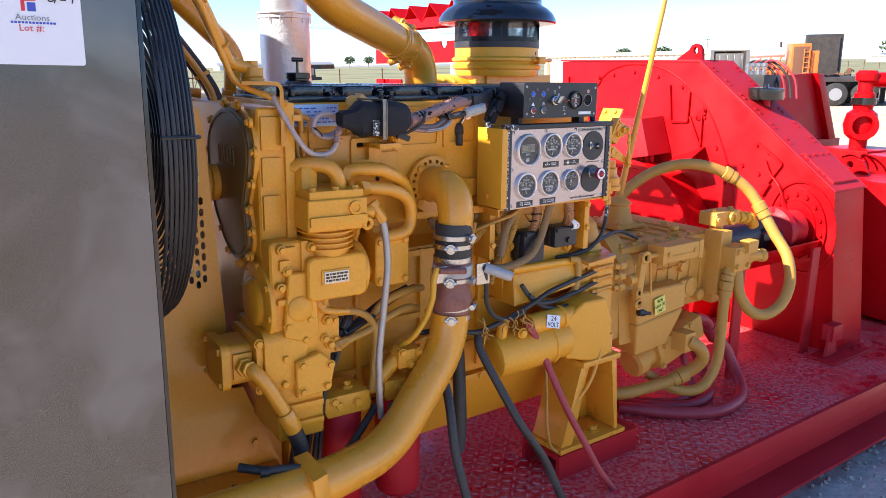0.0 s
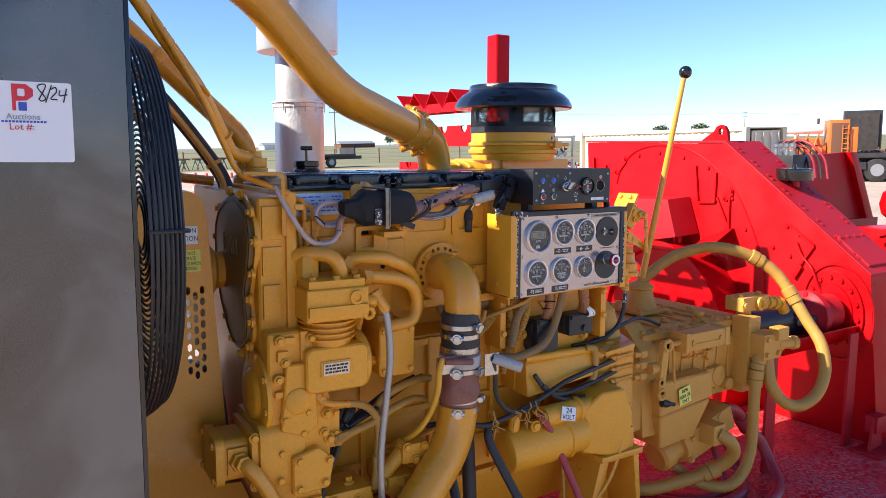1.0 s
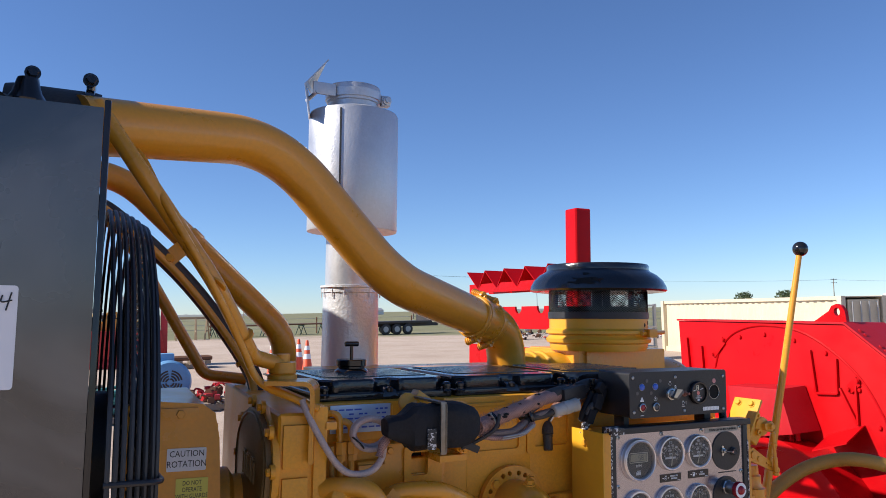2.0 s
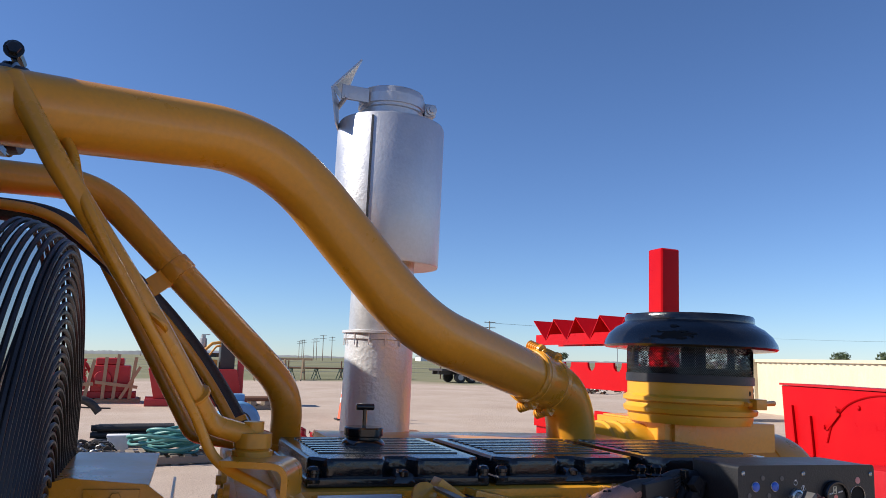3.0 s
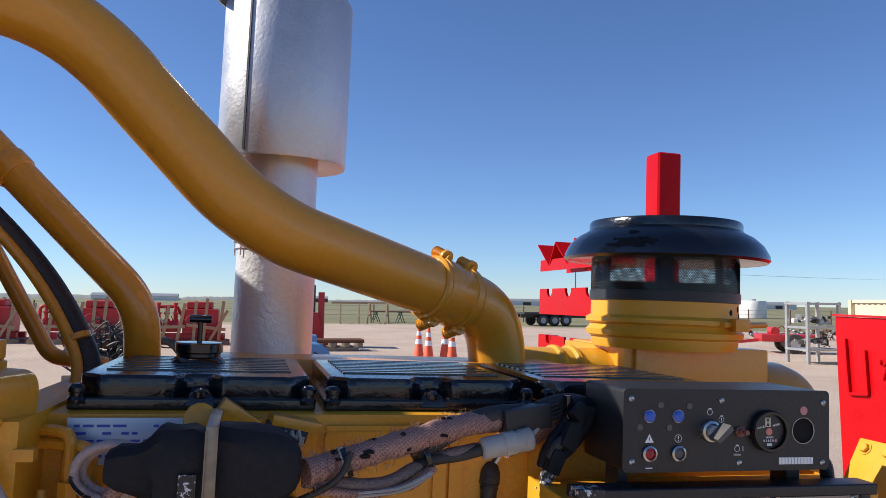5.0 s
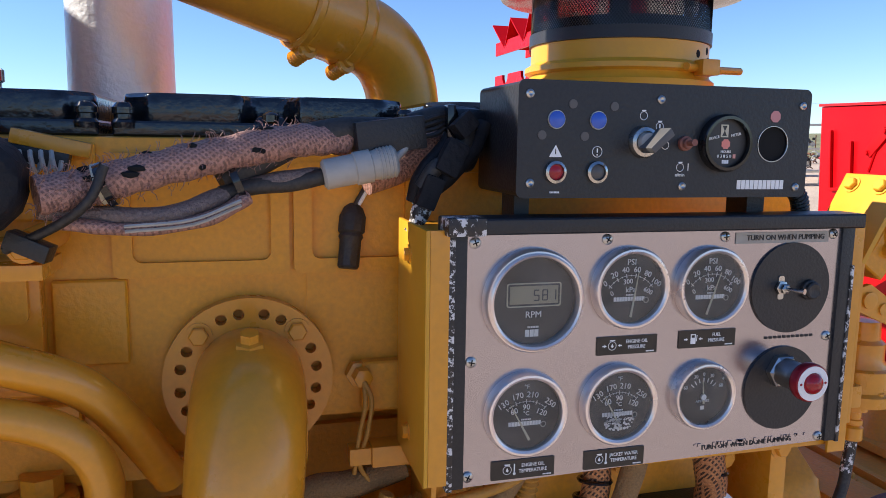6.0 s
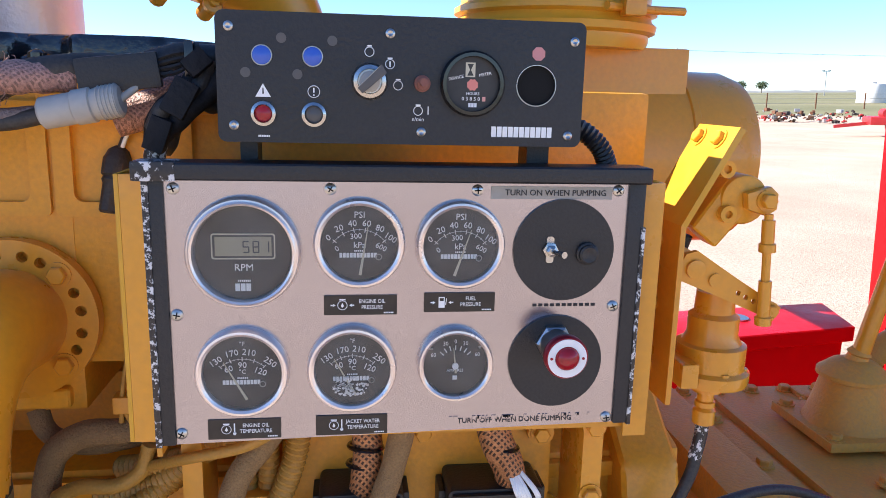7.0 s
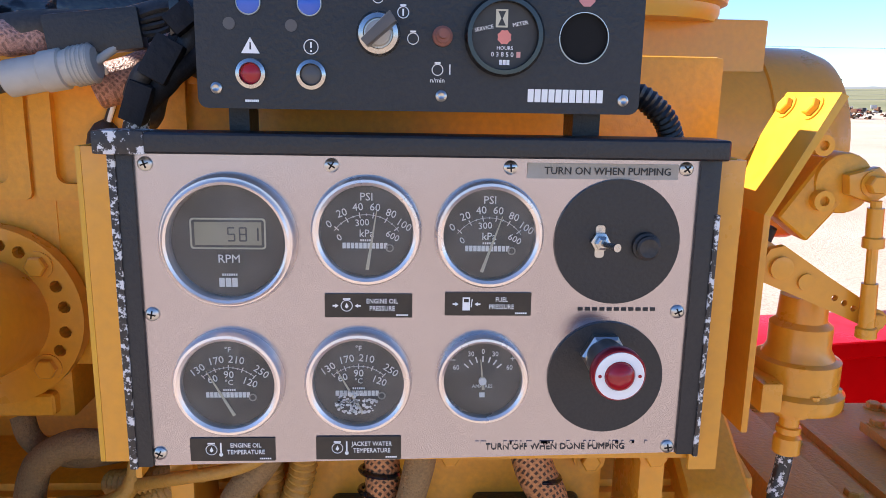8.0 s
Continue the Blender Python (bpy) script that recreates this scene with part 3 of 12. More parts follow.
# gravel beside the skid
bm = B()
bmesh.ops.create_grid(bm, x_segments=120, y_segments=50, size=0.5)
for v in bm.verts:
    v.co.x, v.co.y = 2.6 + v.co.x * 5.6, 0.62 + v.co.y * 1.5
    rim = min(v.co.x + 0.2, 5.4 - v.co.x, (v.co.y + 0.13) * 1.5) + 0.45 * noise.noise(v.co * 3.1) + 0.2 * noise.noise(v.co * 9)
    v.co.z = 0.006 + 0.012 * noise.noise(v.co * 14) + 0.006 * noise.noise(v.co * 40) - 0.05 * max(0.0, 0.4 - rim)
gravel = solo("gravel", bm, gravel_mat, "strip of grey gravel beside the skid", "gravel", "stuff", skid=False)
bm = B()
for k in range(2600):
    x, y = rng.uniform(0.9, 4.6), rng.uniform(0.2, 1.36)
    r = rng.uniform(0.004, 0.013)
    m = pose(x, y, 0.008 + r * 0.3, rng.uniform(0, 360), rng.uniform(0, 360), 0) @ Matrix.Diagonal((r, r * rng.uniform(0.6, 1), r * rng.uniform(0.5, 0.8), 1))
    bmesh.ops.create_icosphere(bm, subdivisions=1, radius=1, matrix=m) if k < 900 else bmesh.ops.create_cone(bm, segments=5, radius1=0.9, radius2=0.5, depth=1, cap_ends=True, matrix=m)
solo("loose_stones", bm, gravel_mat, "loose grey stones scattered beside the skid", "stones", "stuff", skid=False)

# ---------------------------------------------------------------- radiator and fan guard
RY = 1.29
rad = thing("radiator", (0.1, 1.95, DECK), "tall black enamelled radiator with sheet side panels, standing on the skid", "radiator")
part("core_case", box(B(), -0.16, RY + 0.006, DECK, 0.40, 2.62, 1.812, 0.006), black_panel, rad)
part("header_tank", box(B(), -0.16, RY + 0.006, 1.814, 0.255, 2.62, 2.15, 0.02, 3), black_panel, rad)
z0 = DECK + 0.02
part("side_cover", prism(B(), [(-0.16, z0), (0.531, z0), (0.531, 1.815), (0.398, 1.815), (0.398, 2.06), (0.26, 2.15), (-0.16, 2.15)], "y", RY - 0.004, RY + 0.004), black_panel, rad)
part("edge_angle", box(B(), 0.5315, RY - 0.005, DECK + 0.02, 0.539, RY + 0.03, 1.825, 0.002), black, rad)
part("shroud_top", box(B(), 0.40, RY + 0.006, 1.805, 0.515, 1.62, 1.813), black_panel, rad)
part("shroud_far_side", box(B(), 0.40, 2.05, DECK, 0.425, 2.06, 1.805), black_panel, rad)
# the round opening in the back of the shroud
part("shroud_back", holed(B(), rect_pts(RY + 0.006, DECK + 0.02, 2.05, 1.80), [round_pts(1.67, 1.335, 0.378, 48)], "x", 0.418, 0.424), black_panel, rad)
bm = B()
for z in (1.70, 1.55):
    bolt(bm, (0.528, RY + 0.01, z), (1, 0, 0), 0.010)
pieces("bolt", bm, black, rad)
part("seal_strip", tube(B(), curve_through([(0.41, RY + 0.05, 1.822), (0.47, RY + 0.20, 1.832), (0.50, RY + 0.3, 1.85), (0.505, 1.60, 1.86)], 6), 0.012, 10), rubber, rad)
part("drain_elbow", lathe(B(), (0.44, RY + 0.07, 1.81), (0, 0, 1), [(0.02, 0), (0.024, 0.02), (0.018, 0.03), (0.012, 0.05)], 14), black, rad)

coupling = thing("hose_coupling", (0.47, 1.655, 1.8), "black rubber coupling with clamps on the radiator inlet", "hose coupling")
part("sleeve", lathe(B(), (0.38, 1.653, 1.873), (1, 0.02, 0), [(0.055, 0), (0.057, 0.01), (0.057, 0.13), (0.055, 0.14)], 28), rubber, coupling)
for x in (0.41, 0.495):
    part("clamp_band", lathe(B(), (x, 1.654, 1.873), (1, 0.02, 0), [(0.0585, 0), (0.0605, 0.001), (0.0605, 0.013), (0.0585, 0.014)], 28), black, coupling)
    part("clamp_bolt", cyl(bolt(B(), (x + 0.007, 1.640, 1.948), (0.2, -1, 0.1), 0.009), (x + 0.007, 1.68, 1.943), (x + 0.007, 1.64, 1.948), 0.008, seg=10), black, coupling)

guard = thing("fan_guard", (0.59, 1.745, 0.84), "black wire fan guard with concentric rings behind the radiator", "fan guard")
GC = V((0, 1.67, 1.335))
GR = 0.398


def lean_back(bm):
    """The guard stands a little askew, its near side further out."""
    for v in bm.verts:
        v.co.x -= 0.045 * (v.co.y - 1.29)
    return bm


for k in range(7):
    part("drum_ring", lean_back(ring(B(), (0.556 + 0.0085 * k, GC.y, GC.z), (1, 0, 0), GR - 0.0006 * k * k, 0.0032, 72, 6)), black_satin, guard)
for k in range(31):
    part("face_ring", lean_back(ring(B(), (0.612 + 0.002 * (k % 2), GC.y, GC.z), (1, 0, 0), 0.374 - 0.0108 * k, 0.0030, 64, 6)), black_satin, guard)
for turn_ in (4, 176):
    a = radians(turn_)
    o = V((0, math.cos(a), math.sin(a)))
    p = GC + o * GR
    part("rib", lean_back(tube(B(), bent([(0.552, p.y, p.z), (0.618, p.y, p.z), (0.618, GC.y + o.y * 0.06, GC.z + o.z * 0.06)], [0.02]), 0.0038, 8)), black_satin, guard)
fan = thing("cooling_fan", (0.5, 1.745, 0.8), "dark cooling fan with broad blades inside its shroud", "fan")
part("hub", cyl(B(), (0.46, GC.y, GC.z), (0.56, GC.y, GC.z), 0.10, seg=24, bev=0.01), black_satin, fan)
for k in range(8):
    a = radians(45 * k)
    o, t = V((0, math.cos(a), math.sin(a))), V((0, -math.sin(a), math.cos(a)))
    c = [GC + V((0.49, 0, 0)) + o * r + t * w + V((dx, 0, 0)) for dx in (0, 0.004) for r, w in ((0.08, -0.05), (0.34, -0.09), (0.34, 0.06), (0.08, 0.04))]
    for q in c:
        q.x += 0.25 * (q - GC).dot(t)
    part("blade", hexa(B(), c), black_satin, fan)

tagcard = thing("auction_tag", (0.38, RY - 0.005, 1.47), "white auction lot card stuck to the radiator's black side", "label")
TZ0, TZ1, TX0, TX1 = 1.475, 1.594, 0.295, 0.4525
part("card", prism(B(), rect_pts(TX0, TZ0, TX1, TZ1, 0.004), "y", RY - 0.0052, RY - 0.0042), white_card, tagcard)
TY = RY - 0.0057
part("mark_red", holed(B(), [(0.373, 1.551), (0.378, 1.551), (0.378, 1.565), (0.392, 1.566), (0.401, 1.573), (0.401, 1.583), (0.392, 1.590), (0.373, 1.590)], [rect_pts(0.3805, 1.572, 0.390, 1.583, 0.002)], "y", TY, TY + 0.0005), ink_red, tagcard)
part("mark_blue", prism(B(), [(0.381, 1.551), (0.392, 1.551), (0.392, 1.5635), (0.381, 1.5635)], "y", TY, TY + 0.0005), ink_blue, tagcard)
lettering("inscription", "Auctions", 0.0125, facing(0.3865, TY, 1.542), ink_grey, tagcard)
lettering("inscription", "Lot #:", 0.0135, facing(0.384, TY, 1.527), ink_red, tagcard)
bm = B()
for k in range(13):
    box(bm, 0.358 + k * 0.0046, TY, 1.5335, 0.358 + k * 0.0046 + 0.0034, TY + 0.0005, 1.5365)
part("print_row", bm, ink_blue, tagcard)
bm = B()
for stroke in ([(0.408, 1.568), (0.418, 1.588), (0.413, 1.591), (0.407, 1.586), (0.417, 1.571), (0.412, 1.566), (0.408, 1.569)], [(0.417, 1.564), (0.426, 1.590)],
               [(0.425, 1.584), (0.431, 1.587), (0.432, 1.580), (0.424, 1.570), (0.433, 1.569)], [(0.437, 1.583), (0.436, 1.575), (0.447, 1.577)], [(0.446, 1.586), (0.441, 1.565)],
               [(0.300, 1.586), (0.306, 1.588), (0.301, 1.565)], [(0.314, 1.583), (0.322, 1.585), (0.316, 1.564)], [(0.345, 1.566), (0.352, 1.590)]):
    tube(bm, curve_through([(x, TY, z) for x, z in stroke], 4), 0.0009, 5)
pieces("handwriting", bm, ink_black, tagcard)

# ---------------------------------------------------------------- belt guard
bg = thing("belt_guard", (0.70, 1.75, 0.45), "yellow sheet-metal belt guard with slotted openings and warning labels", "guard")
outer = [(0.585, 0.36), (0.895, 0.36), (0.895, 0.47), (0.806, 0.700), (0.760, 0.704), (0.726, 0.842), (0.773, 0.842), (0.752, 1.19), (0.744, 1.34), (0.735, 1.385), (0.712, 1.402), (0.612, 1.410), (0.585, 1.40)]
slots = []
for i in range(3):
    for j in range(8):
        cx, cz = 0.697 + i * 0.0155, 1.178 - j * 0.0265 - (0.013 if i % 2 else 0)
        slots.append([(cx - 0.005, cz - 0.006), (cx, cz - 0.010), (cx + 0.005, cz - 0.006), (cx + 0.005, cz + 0.006), (cx, cz + 0.010), (cx - 0.005, cz + 0.006)])
part("side_sheet", holed(B(), outer, slots, "y", 1.720, 1.724), yellow, bg)
part("top_sheet", box(B(), 0.585, 1.724, 1.396, 0.715, 2.05, 1.401), yellow, bg)
part("back_sheet", box(B(), 0.742, 1.76, 1.0, 0.746, 2.05, 1.36), yellow, bg)
# solid black box stands in for the shade behind the slots
part("slot_shade", box(B(), 0.60, 1.80, 0.50, 0.70, 2.1, 1.35), shade_and_chip_black, bg, "black box painting the shade behind the slots")
part("lower_sheet", hexa(B(), [(0.60, 1.50, 0.30), (0.93, 1.50, 0.30), (0.93, 1.716, 0.36), (0.60, 1.716, 0.36), (0.60, 1.66, 0.47), (0.885, 1.66, 0.47), (0.885, 1.718, 0.48), (0.60, 1.718, 0.48)], 0.003), yellow, bg)
bm = bolt(B(), (0.675, 1.72, 1.385), (0, -1, 0), 0.008)
box(bm, 0.635, 1.7165, 1.374, 0.705, 1.7205, 1.396, 0.002)
part("strap_bolt", bm, yellow, bg)
bm = B()
for x, z in ((0.83, 0.545), (0.87, 0.44)):
    bolt(bm, (x, 1.72, z), (0, -1, 0), 0.009)
pieces("bolt", bm, yellow, bg)
notice = thing("caution_label", (0.69, 1.717, 1.27), "white caution label with black words on the belt guard", "label")
part("sheet", prism(B(), rect_pts(0.655, 1.285, 0.722, 1.325, 0.002), "y", 1.7185, 1.7197), white_card, notice)
lettering("inscription", "CAUTION", 0.0155, facing(0.689, 1.7182, 1.315), ink_black, notice, squeeze=0.85)
lettering("inscription", "ROTATION", 0.0165, facing(0.689, 1.7182, 1.297), ink_black, notice, squeeze=0.8)
notice = thing("warning_label", (0.70, 1.717, 1.21), "yellow operating warning label on the belt guard", "label")
part("sheet", prism(B(), rect_pts(0.672, 1.222, 0.727, 1.272, 0.002), "y", 1.7185, 1.7197), decal_yellow, notice)
for k, w in enumerate(("DO NOT", "OPERATE", "WITH GUARDS", "REMOVED")):
    lettering("inscription", w, 0.0115, facing(0.6995, 1.7182, 1.2635 - k * 0.0115), ink_black, notice, squeeze=0.7)

# ---------------------------------------------------------------- engine
eng = thing("diesel_engine", (1.4, 1.95, DECK), "large yellow six-cylinder diesel engine on the skid, paint worn and dusty", "engine")
SIDE = 1.70    # the near face of head and block
# cylinder head and block
part("cylinder_head", box(B(), 0.905, SIDE, 1.10, 1.372, 2.18, 1.405, 0.006), yellow_cast, eng)
part("head_side", box(B(), 1.366, SIDE + 0.0015, 1.146, 1.90, 2.18, 1.4045, 0.006), yellow_cast, eng)
part("head_recess", box(B(), 1.366, SIDE + 0.11, 1.02, 1.90, 2.18, 1.15, 0.006), yellow_cast, eng)
part("outlet_boss", cyl(B(), (1.319, SIDE - 0.001, 1.193), (1.319, SIDE + 0.09, 1.193), 0.066, seg=36), yellow_cast, eng)
part("crankcase", prism(B(), [(1.735, 0.62), (1.76, 0.60), (2.2, 0.60), (2.2, 1.10), (1.80, 1.10), (1.80, 1.035), (1.735, 1.02)], "x", 0.905, 1.98, 0.006), yellow_cast, eng)
part("oil_pan", prism(B(), [(1.775, 0.44), (2.12, 0.44), (2.16, 0.60), (1.735, 0.60)], "x", 0.92, 1.90, 0.01), yellow_cast, eng)
part("pan_rail", box(B(), 0.91, 1.722, 0.592, 1.98, 2.22, 0.612, 0.003), yellow_cast, eng)
# raised pads and ribs on the near face of the head
for x0, z0, x1, z1, d in ((0.93, 1.335, 1.06, 1.40, 0.008), (1.075, 1.335, 1.20, 1.40, 0.008), (1.232, 1.30, 1.345, 1.372, -0.0), (1.36, 1.30, 1.455, 1.372, 0.0),
                          (0.985, 1.19, 1.155, 1.30, 0.020), (1.16, 1.21, 1.22, 1.285, 0.006), (0.93, 1.115, 1.18, 1.18, 0.012), (1.24, 1.105, 1.36, 1.125, 0.01), (1.42, 1.152, 1.60, 1.20, 0.012), (1.60, 1.152, 1.78, 1.30, 0.010)):
    if d:
        part("cast_pad", box(B(), x0, SIDE - d, z0, x1, SIDE + 0.01, z1, 0.005, 3), yellow_cast, eng)
for x0, x1 in ((1.225, 1.340), (1.376, 1.462)):
    # shallow cast pockets, drawn by their raised borders
    bm = holed(B(), rect_pts(x0 - 0.016, 1.285, x1 + 0.016, 1.385, 0.006), [rect_pts(x0, 1.298, x1, 1.374, 0.008)], "y", SIDE - 0.005, SIDE + 0.002)
    part("cast_border", bm, yellow_cast, eng)
bm = B()
for x in (0.94, 1.08, 1.21, 1.35, 1.48):
    box(bm, x, SIDE - 0.004, 1.376, x + 0.10, SIDE + 0.004, 1.392, 0.002)
part("gasket_ledge", bm, yellow_cast, eng)
part("open_pocket", holed(B(), rect_pts(1.072, 1.256, 1.150, 1.322, 0.006), [rect_pts(1.086, 1.270, 1.120, 1.312, 0.005)], "y", SIDE - 0.034, SIDE + 0.002), yellow_cast, eng)
# pocket floor coloured black for the shade deep inside
part("pocket_shade", box(B(), 1.084, SIDE - 0.004, 1.268, 1.122, SIDE - 0.001, 1.314), shade_and_chip_black, eng, "black sheet painting the shade in the cast opening")
# block details: core plugs, ribs and bosses on the crankcase
bm = B()
for x in (1.02, 1.22, 1.42, 1.62, 1.82):
    cyl(bm, (x, 1.735, 0.95), (x, 1.728, 0.95), 0.028, seg=18)
    box(bm, x + 0.085, 1.722, 0.64, x + 0.10, 1.738, 1.015, 0.003)
for z in (0.70, 0.82, 0.995):
    box(bm, 0.94, 1.724, z, 1.95, 1.738, z + 0.018, 0.004)
pieces("block_rib", bm, yellow_cast, eng)
bm = B()
for k in range(11):
    bolt(bm, (0.95 + k * 0.095, 1.7235, 0.602), (0, -1, 0), 0.008)
pieces("pan_bolt", bm, yellow_cast, eng)

# three black valve covers with ribbed lids
def valve_cover(x0, x1):
    bm = box(B(), x0, 1.722, 1.405, x1, 2.03, 1.419, 0.005, 3)
    xm, yf = (x0 + x1) / 2, 1.729
    plan = [(x0 + 0.030, yf), (xm - 0.026, yf), (xm - 0.014, yf + 0.026), (xm + 0.014, yf + 0.026), (xm + 0.026, yf), (x1 - 0.030, yf), (x1 - 0.006, yf + 0.026), (x1 - 0.006, 2.022), (x0 + 0.006, 2.022), (x0 + 0.006, yf + 0.026)]
    prism(bm, plan, "z", 1.412, 1.4440, 0.010, 3)
    cover = part("valve_cover", bm, black_wet, eng, "glossy black valve cover")
    bm = B()
    for k in range(9):
        y = 1.785 + k * 0.025
        box(bm, x0 + 0.028, y, 1.441, x1 - 0.028, y + 0.013, 1.4460, 0.0015)
    pieces("lid_rib", bm, black_wet, cover)
    for x in (x0 + 0.010, x1 - 0.010):
        bm = B()
        lathe(bm, (x, 1.726, 1.412), (0, 0, 1), [(0.010, 0), (0.0105, 0.005), (0.008, 0.008), (0.008, 0.012), (0.0095, 0.013), (0.0095, 0.018), (0.006, 0.022), (0.0, 0.023)], 14)
        part("cover_bolt", bm, black_wet, cover)
    return cover


for x0, x1 in ((0.925, 1.064), (1.066, 1.199), (1.209, 1.342), (1.344, 1.477), (1.487, 1.62), (1.622, 1.76)):
    if round(x0, 3) in (0.925, 1.209, 1.487):
        valve_cover(x0, {0.925: 1.199, 1.209: 1.477, 1.487: 1.76}[round(x0, 3)])
bm = B()
for x in (1.066, 1.343, 1.62):
    hexa(bm, [(x - 0.020, 1.720, 1.408), (x + 0.020, 1.720, 1.408), (x + 0.018, 1.75, 1.408), (x - 0.018, 1.75, 1.408), (x - 0.013, 1.724, 1.424), (x + 0.013, 1.724, 1.424), (x + 0.010, 1.748, 1.430), (x - 0.010, 1.748, 1.430)], 0.006, 3)
    lathe(bm, (x, 1.727, 1.420), (0, 0, 1), [(0.008, 0), (0.008, 0.006), (0.006, 0.008), (0.0, 0.010)], 12)
pieces("cover_lug", bm, black, eng)

filler = thing("oil_filler_cap", (1.046, 1.893, 1.448), "black oil filler cap with a T handle on a valve cover", "cap")
part("cap", lathe(B(), (1.050, 1.900, 1.440), (0, 0, 1), [(0.028, 0), (0.033, 0.002), (0.036, 0.006), (0.034, 0.010), (0.029, 0.014), (0.029, 0.018), (0.032, 0.020), (0.032, 0.031), (0.030, 0.033), (0, 0.034)], 32), black, filler)
bm = cyl(B(), (1.050, 1.900, 1.472), (1.050, 1.900, 1.503), 0.0035, seg=10)
cyl(bm, (1.035, 1.900, 1.505), (1.065, 1.900, 1.505), 0.0055, seg=12, bev=0.0015)
part("handle", bm, black, filler)

# front gear housing
part("gear_housing", box(B(), 0.824, 1.598, 1.05, 0.905, 2.25, 1.395, 0.012, 3), yellow_cast, eng)
part("housing_rim", box(B(), 0.885, 1.588, 1.06, 0.909, 2.27, 1.405, 0.005), yellow_cast, eng)
part("lower_gear_case", prism(B(), [(0.826, 0.80), (0.95, 0.80), (0.955, 0.90), (0.925, 1.05), (0.905, 1.10), (0.826, 1.10)], "y", 1.55, 2.25, 0.012, 3), yellow_cast, eng)
part("case_flange", prism(B(), [(0.90, 0.78), (0.965, 0.78), (0.968, 0.93), (0.93, 1.06), (0.916, 1.10), (0.898, 1.10)], "y", 1.542, 1.60, 0.005), yellow_cast, eng)
part("lower_case", box(B(), 0.83, 1.54, 0.62, 0.945, 2.2, 0.80, 0.012, 3), yellow_cast, eng)
bm = B()
for x0, z0, x1, z1, d in ((0.832, 1.30, 0.878, 1.375, 0.006), (0.832, 1.22, 0.878, 1.285, 0.006), (0.832, 1.12, 0.872, 1.20, 0.008)):
    box(bm, x0, 1.598 - d, z0, x1, 1.61, z1, 0.005)
for x0, z0, x1, z1 in ((0.84, 1.075, 0.885, 1.09), (0.845, 1.035, 0.87, 1.06), (0.85, 0.99, 0.90, 1.005), (0.838, 0.955, 0.87, 0.97), (0.87, 0.905, 0.915, 0.95), (0.86, 0.84, 0.90, 0.89)):
    box(bm, x0, 1.538, z0, x1, 1.56, z1, 0.006)
pieces("case_boss", bm, yellow_cast, eng)
bm = B()
for x, z in ((0.85, 1.085), (0.862, 1.035), (0.846, 0.998), (0.893, 0.965), (0.912, 0.915), (0.86, 0.905), (0.90, 0.868), (0.934, 1.02), (0.944, 0.94), (0.95, 0.86), (0.85, 0.83)):
    cyl(bm, (x, 1.556, z), (x, 1.535, z), 0.0115, seg=14, bev=0.002)
    bolt(bm, (x, 1.535, z), (0, -1, 0), 0.0078, washer=False)
pieces("case_bolt", bm, yellow_cast, eng)

# cast lugs and ribs along the edge of the gear case
for x, z, r in ((0.956, 0.905, 0.014), (0.962, 0.845, 0.014), (0.952, 0.965, 0.013), (0.936, 1.035, 0.013), (0.92, 1.085, 0.012), (0.945, 0.79, 0.014), (0.845, 0.77, 0.013)):
    part("edge_lug", lathe(B(), (x, 1.575, z), (0, -1, 0), [(r, 0), (r, 0.036), (r * 0.8, 0.040), (r * 0.62, 0.0405), (r * 0.62, 0.050), (r * 0.5, 0.052)], 12), yellow_cast, eng)
for z in (0.70, 0.655):
    part("case_web", box(B(), 0.84, 1.528, z, 0.94, 1.545, z + 0.014, 0.004), yellow_cast, eng)
part("case_step", prism(B(), [(0.848, 0.88), (0.90, 0.86), (0.935, 0.88), (0.93, 0.975), (0.905, 1.03), (0.862, 1.03)], "y", 1.532, 1.556, 0.008, 3), yellow_cast, eng)
part("round_cover", lathe(B(), (0.888, 1.534, 0.945), (0, -1, 0), [(0.030, 0), (0.030, 0.004), (0.024, 0.008), (0, 0.009)], 24), yellow_cast, eng)
part("pump_adapter", prism(B(), [(0.87, 0.73), (0.955, 0.735), (0.968, 0.80), (0.93, 0.835), (0.87, 0.82)], "y", 1.520, 1.545, 0.008, 3), yellow_cast, eng)
for x, z in ((0.885, 0.745), (0.945, 0.75), (0.955, 0.80), (0.885, 0.81)):
    part("adapter_bolt", bolt(B(), (x, 1.520, z), (0, -1, 0), 0.0085), yellow_cast, eng)

# the flat figure-of-eight cover on the front of the gear housing
S = 1.0385
outline = [(1.72, 1.395), (1.80, 1.368), (1.85, 1.325), (1.863, 1.275), (1.855, 1.20), (1.823, 1.124), (1.785, 1.085), (1.757, 1.055), (1.71, 1.03), (1.66, 1.022), (1.605, 1.04), (1.57, 1.075), (1.566, 1.115),
           (1.575, 1.15), (1.578, 1.18), (1.556, 1.225), (1.536, 1.275), (1.534, 1.32), (1.555, 1.36), (1.60, 1.385), (1.66, 1.398)]
outline = [(0.026 + (y - 0.026) * S, z) for y, z in outline]
line = [(p.x, p.y) for p in curve_through([(y, z, 0) for y, z in outline + outline[:1]], 4)][:-1]
cy, cz = 1.765, 1.215
part("cover_flange", prism(B(), line, "x", 0.816, 0.828, 0.002), yellow_cast, eng)
cover = part("front_cover", prism(B(), [(cy + (y - cy) * 0.93, cz + (z - cz) * 0.95) for y, z in line], "x", 0.806, 0.818, 0.003), yellow_dark, eng, "dark brown-yellow flat cover plate with cast relief")
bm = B()
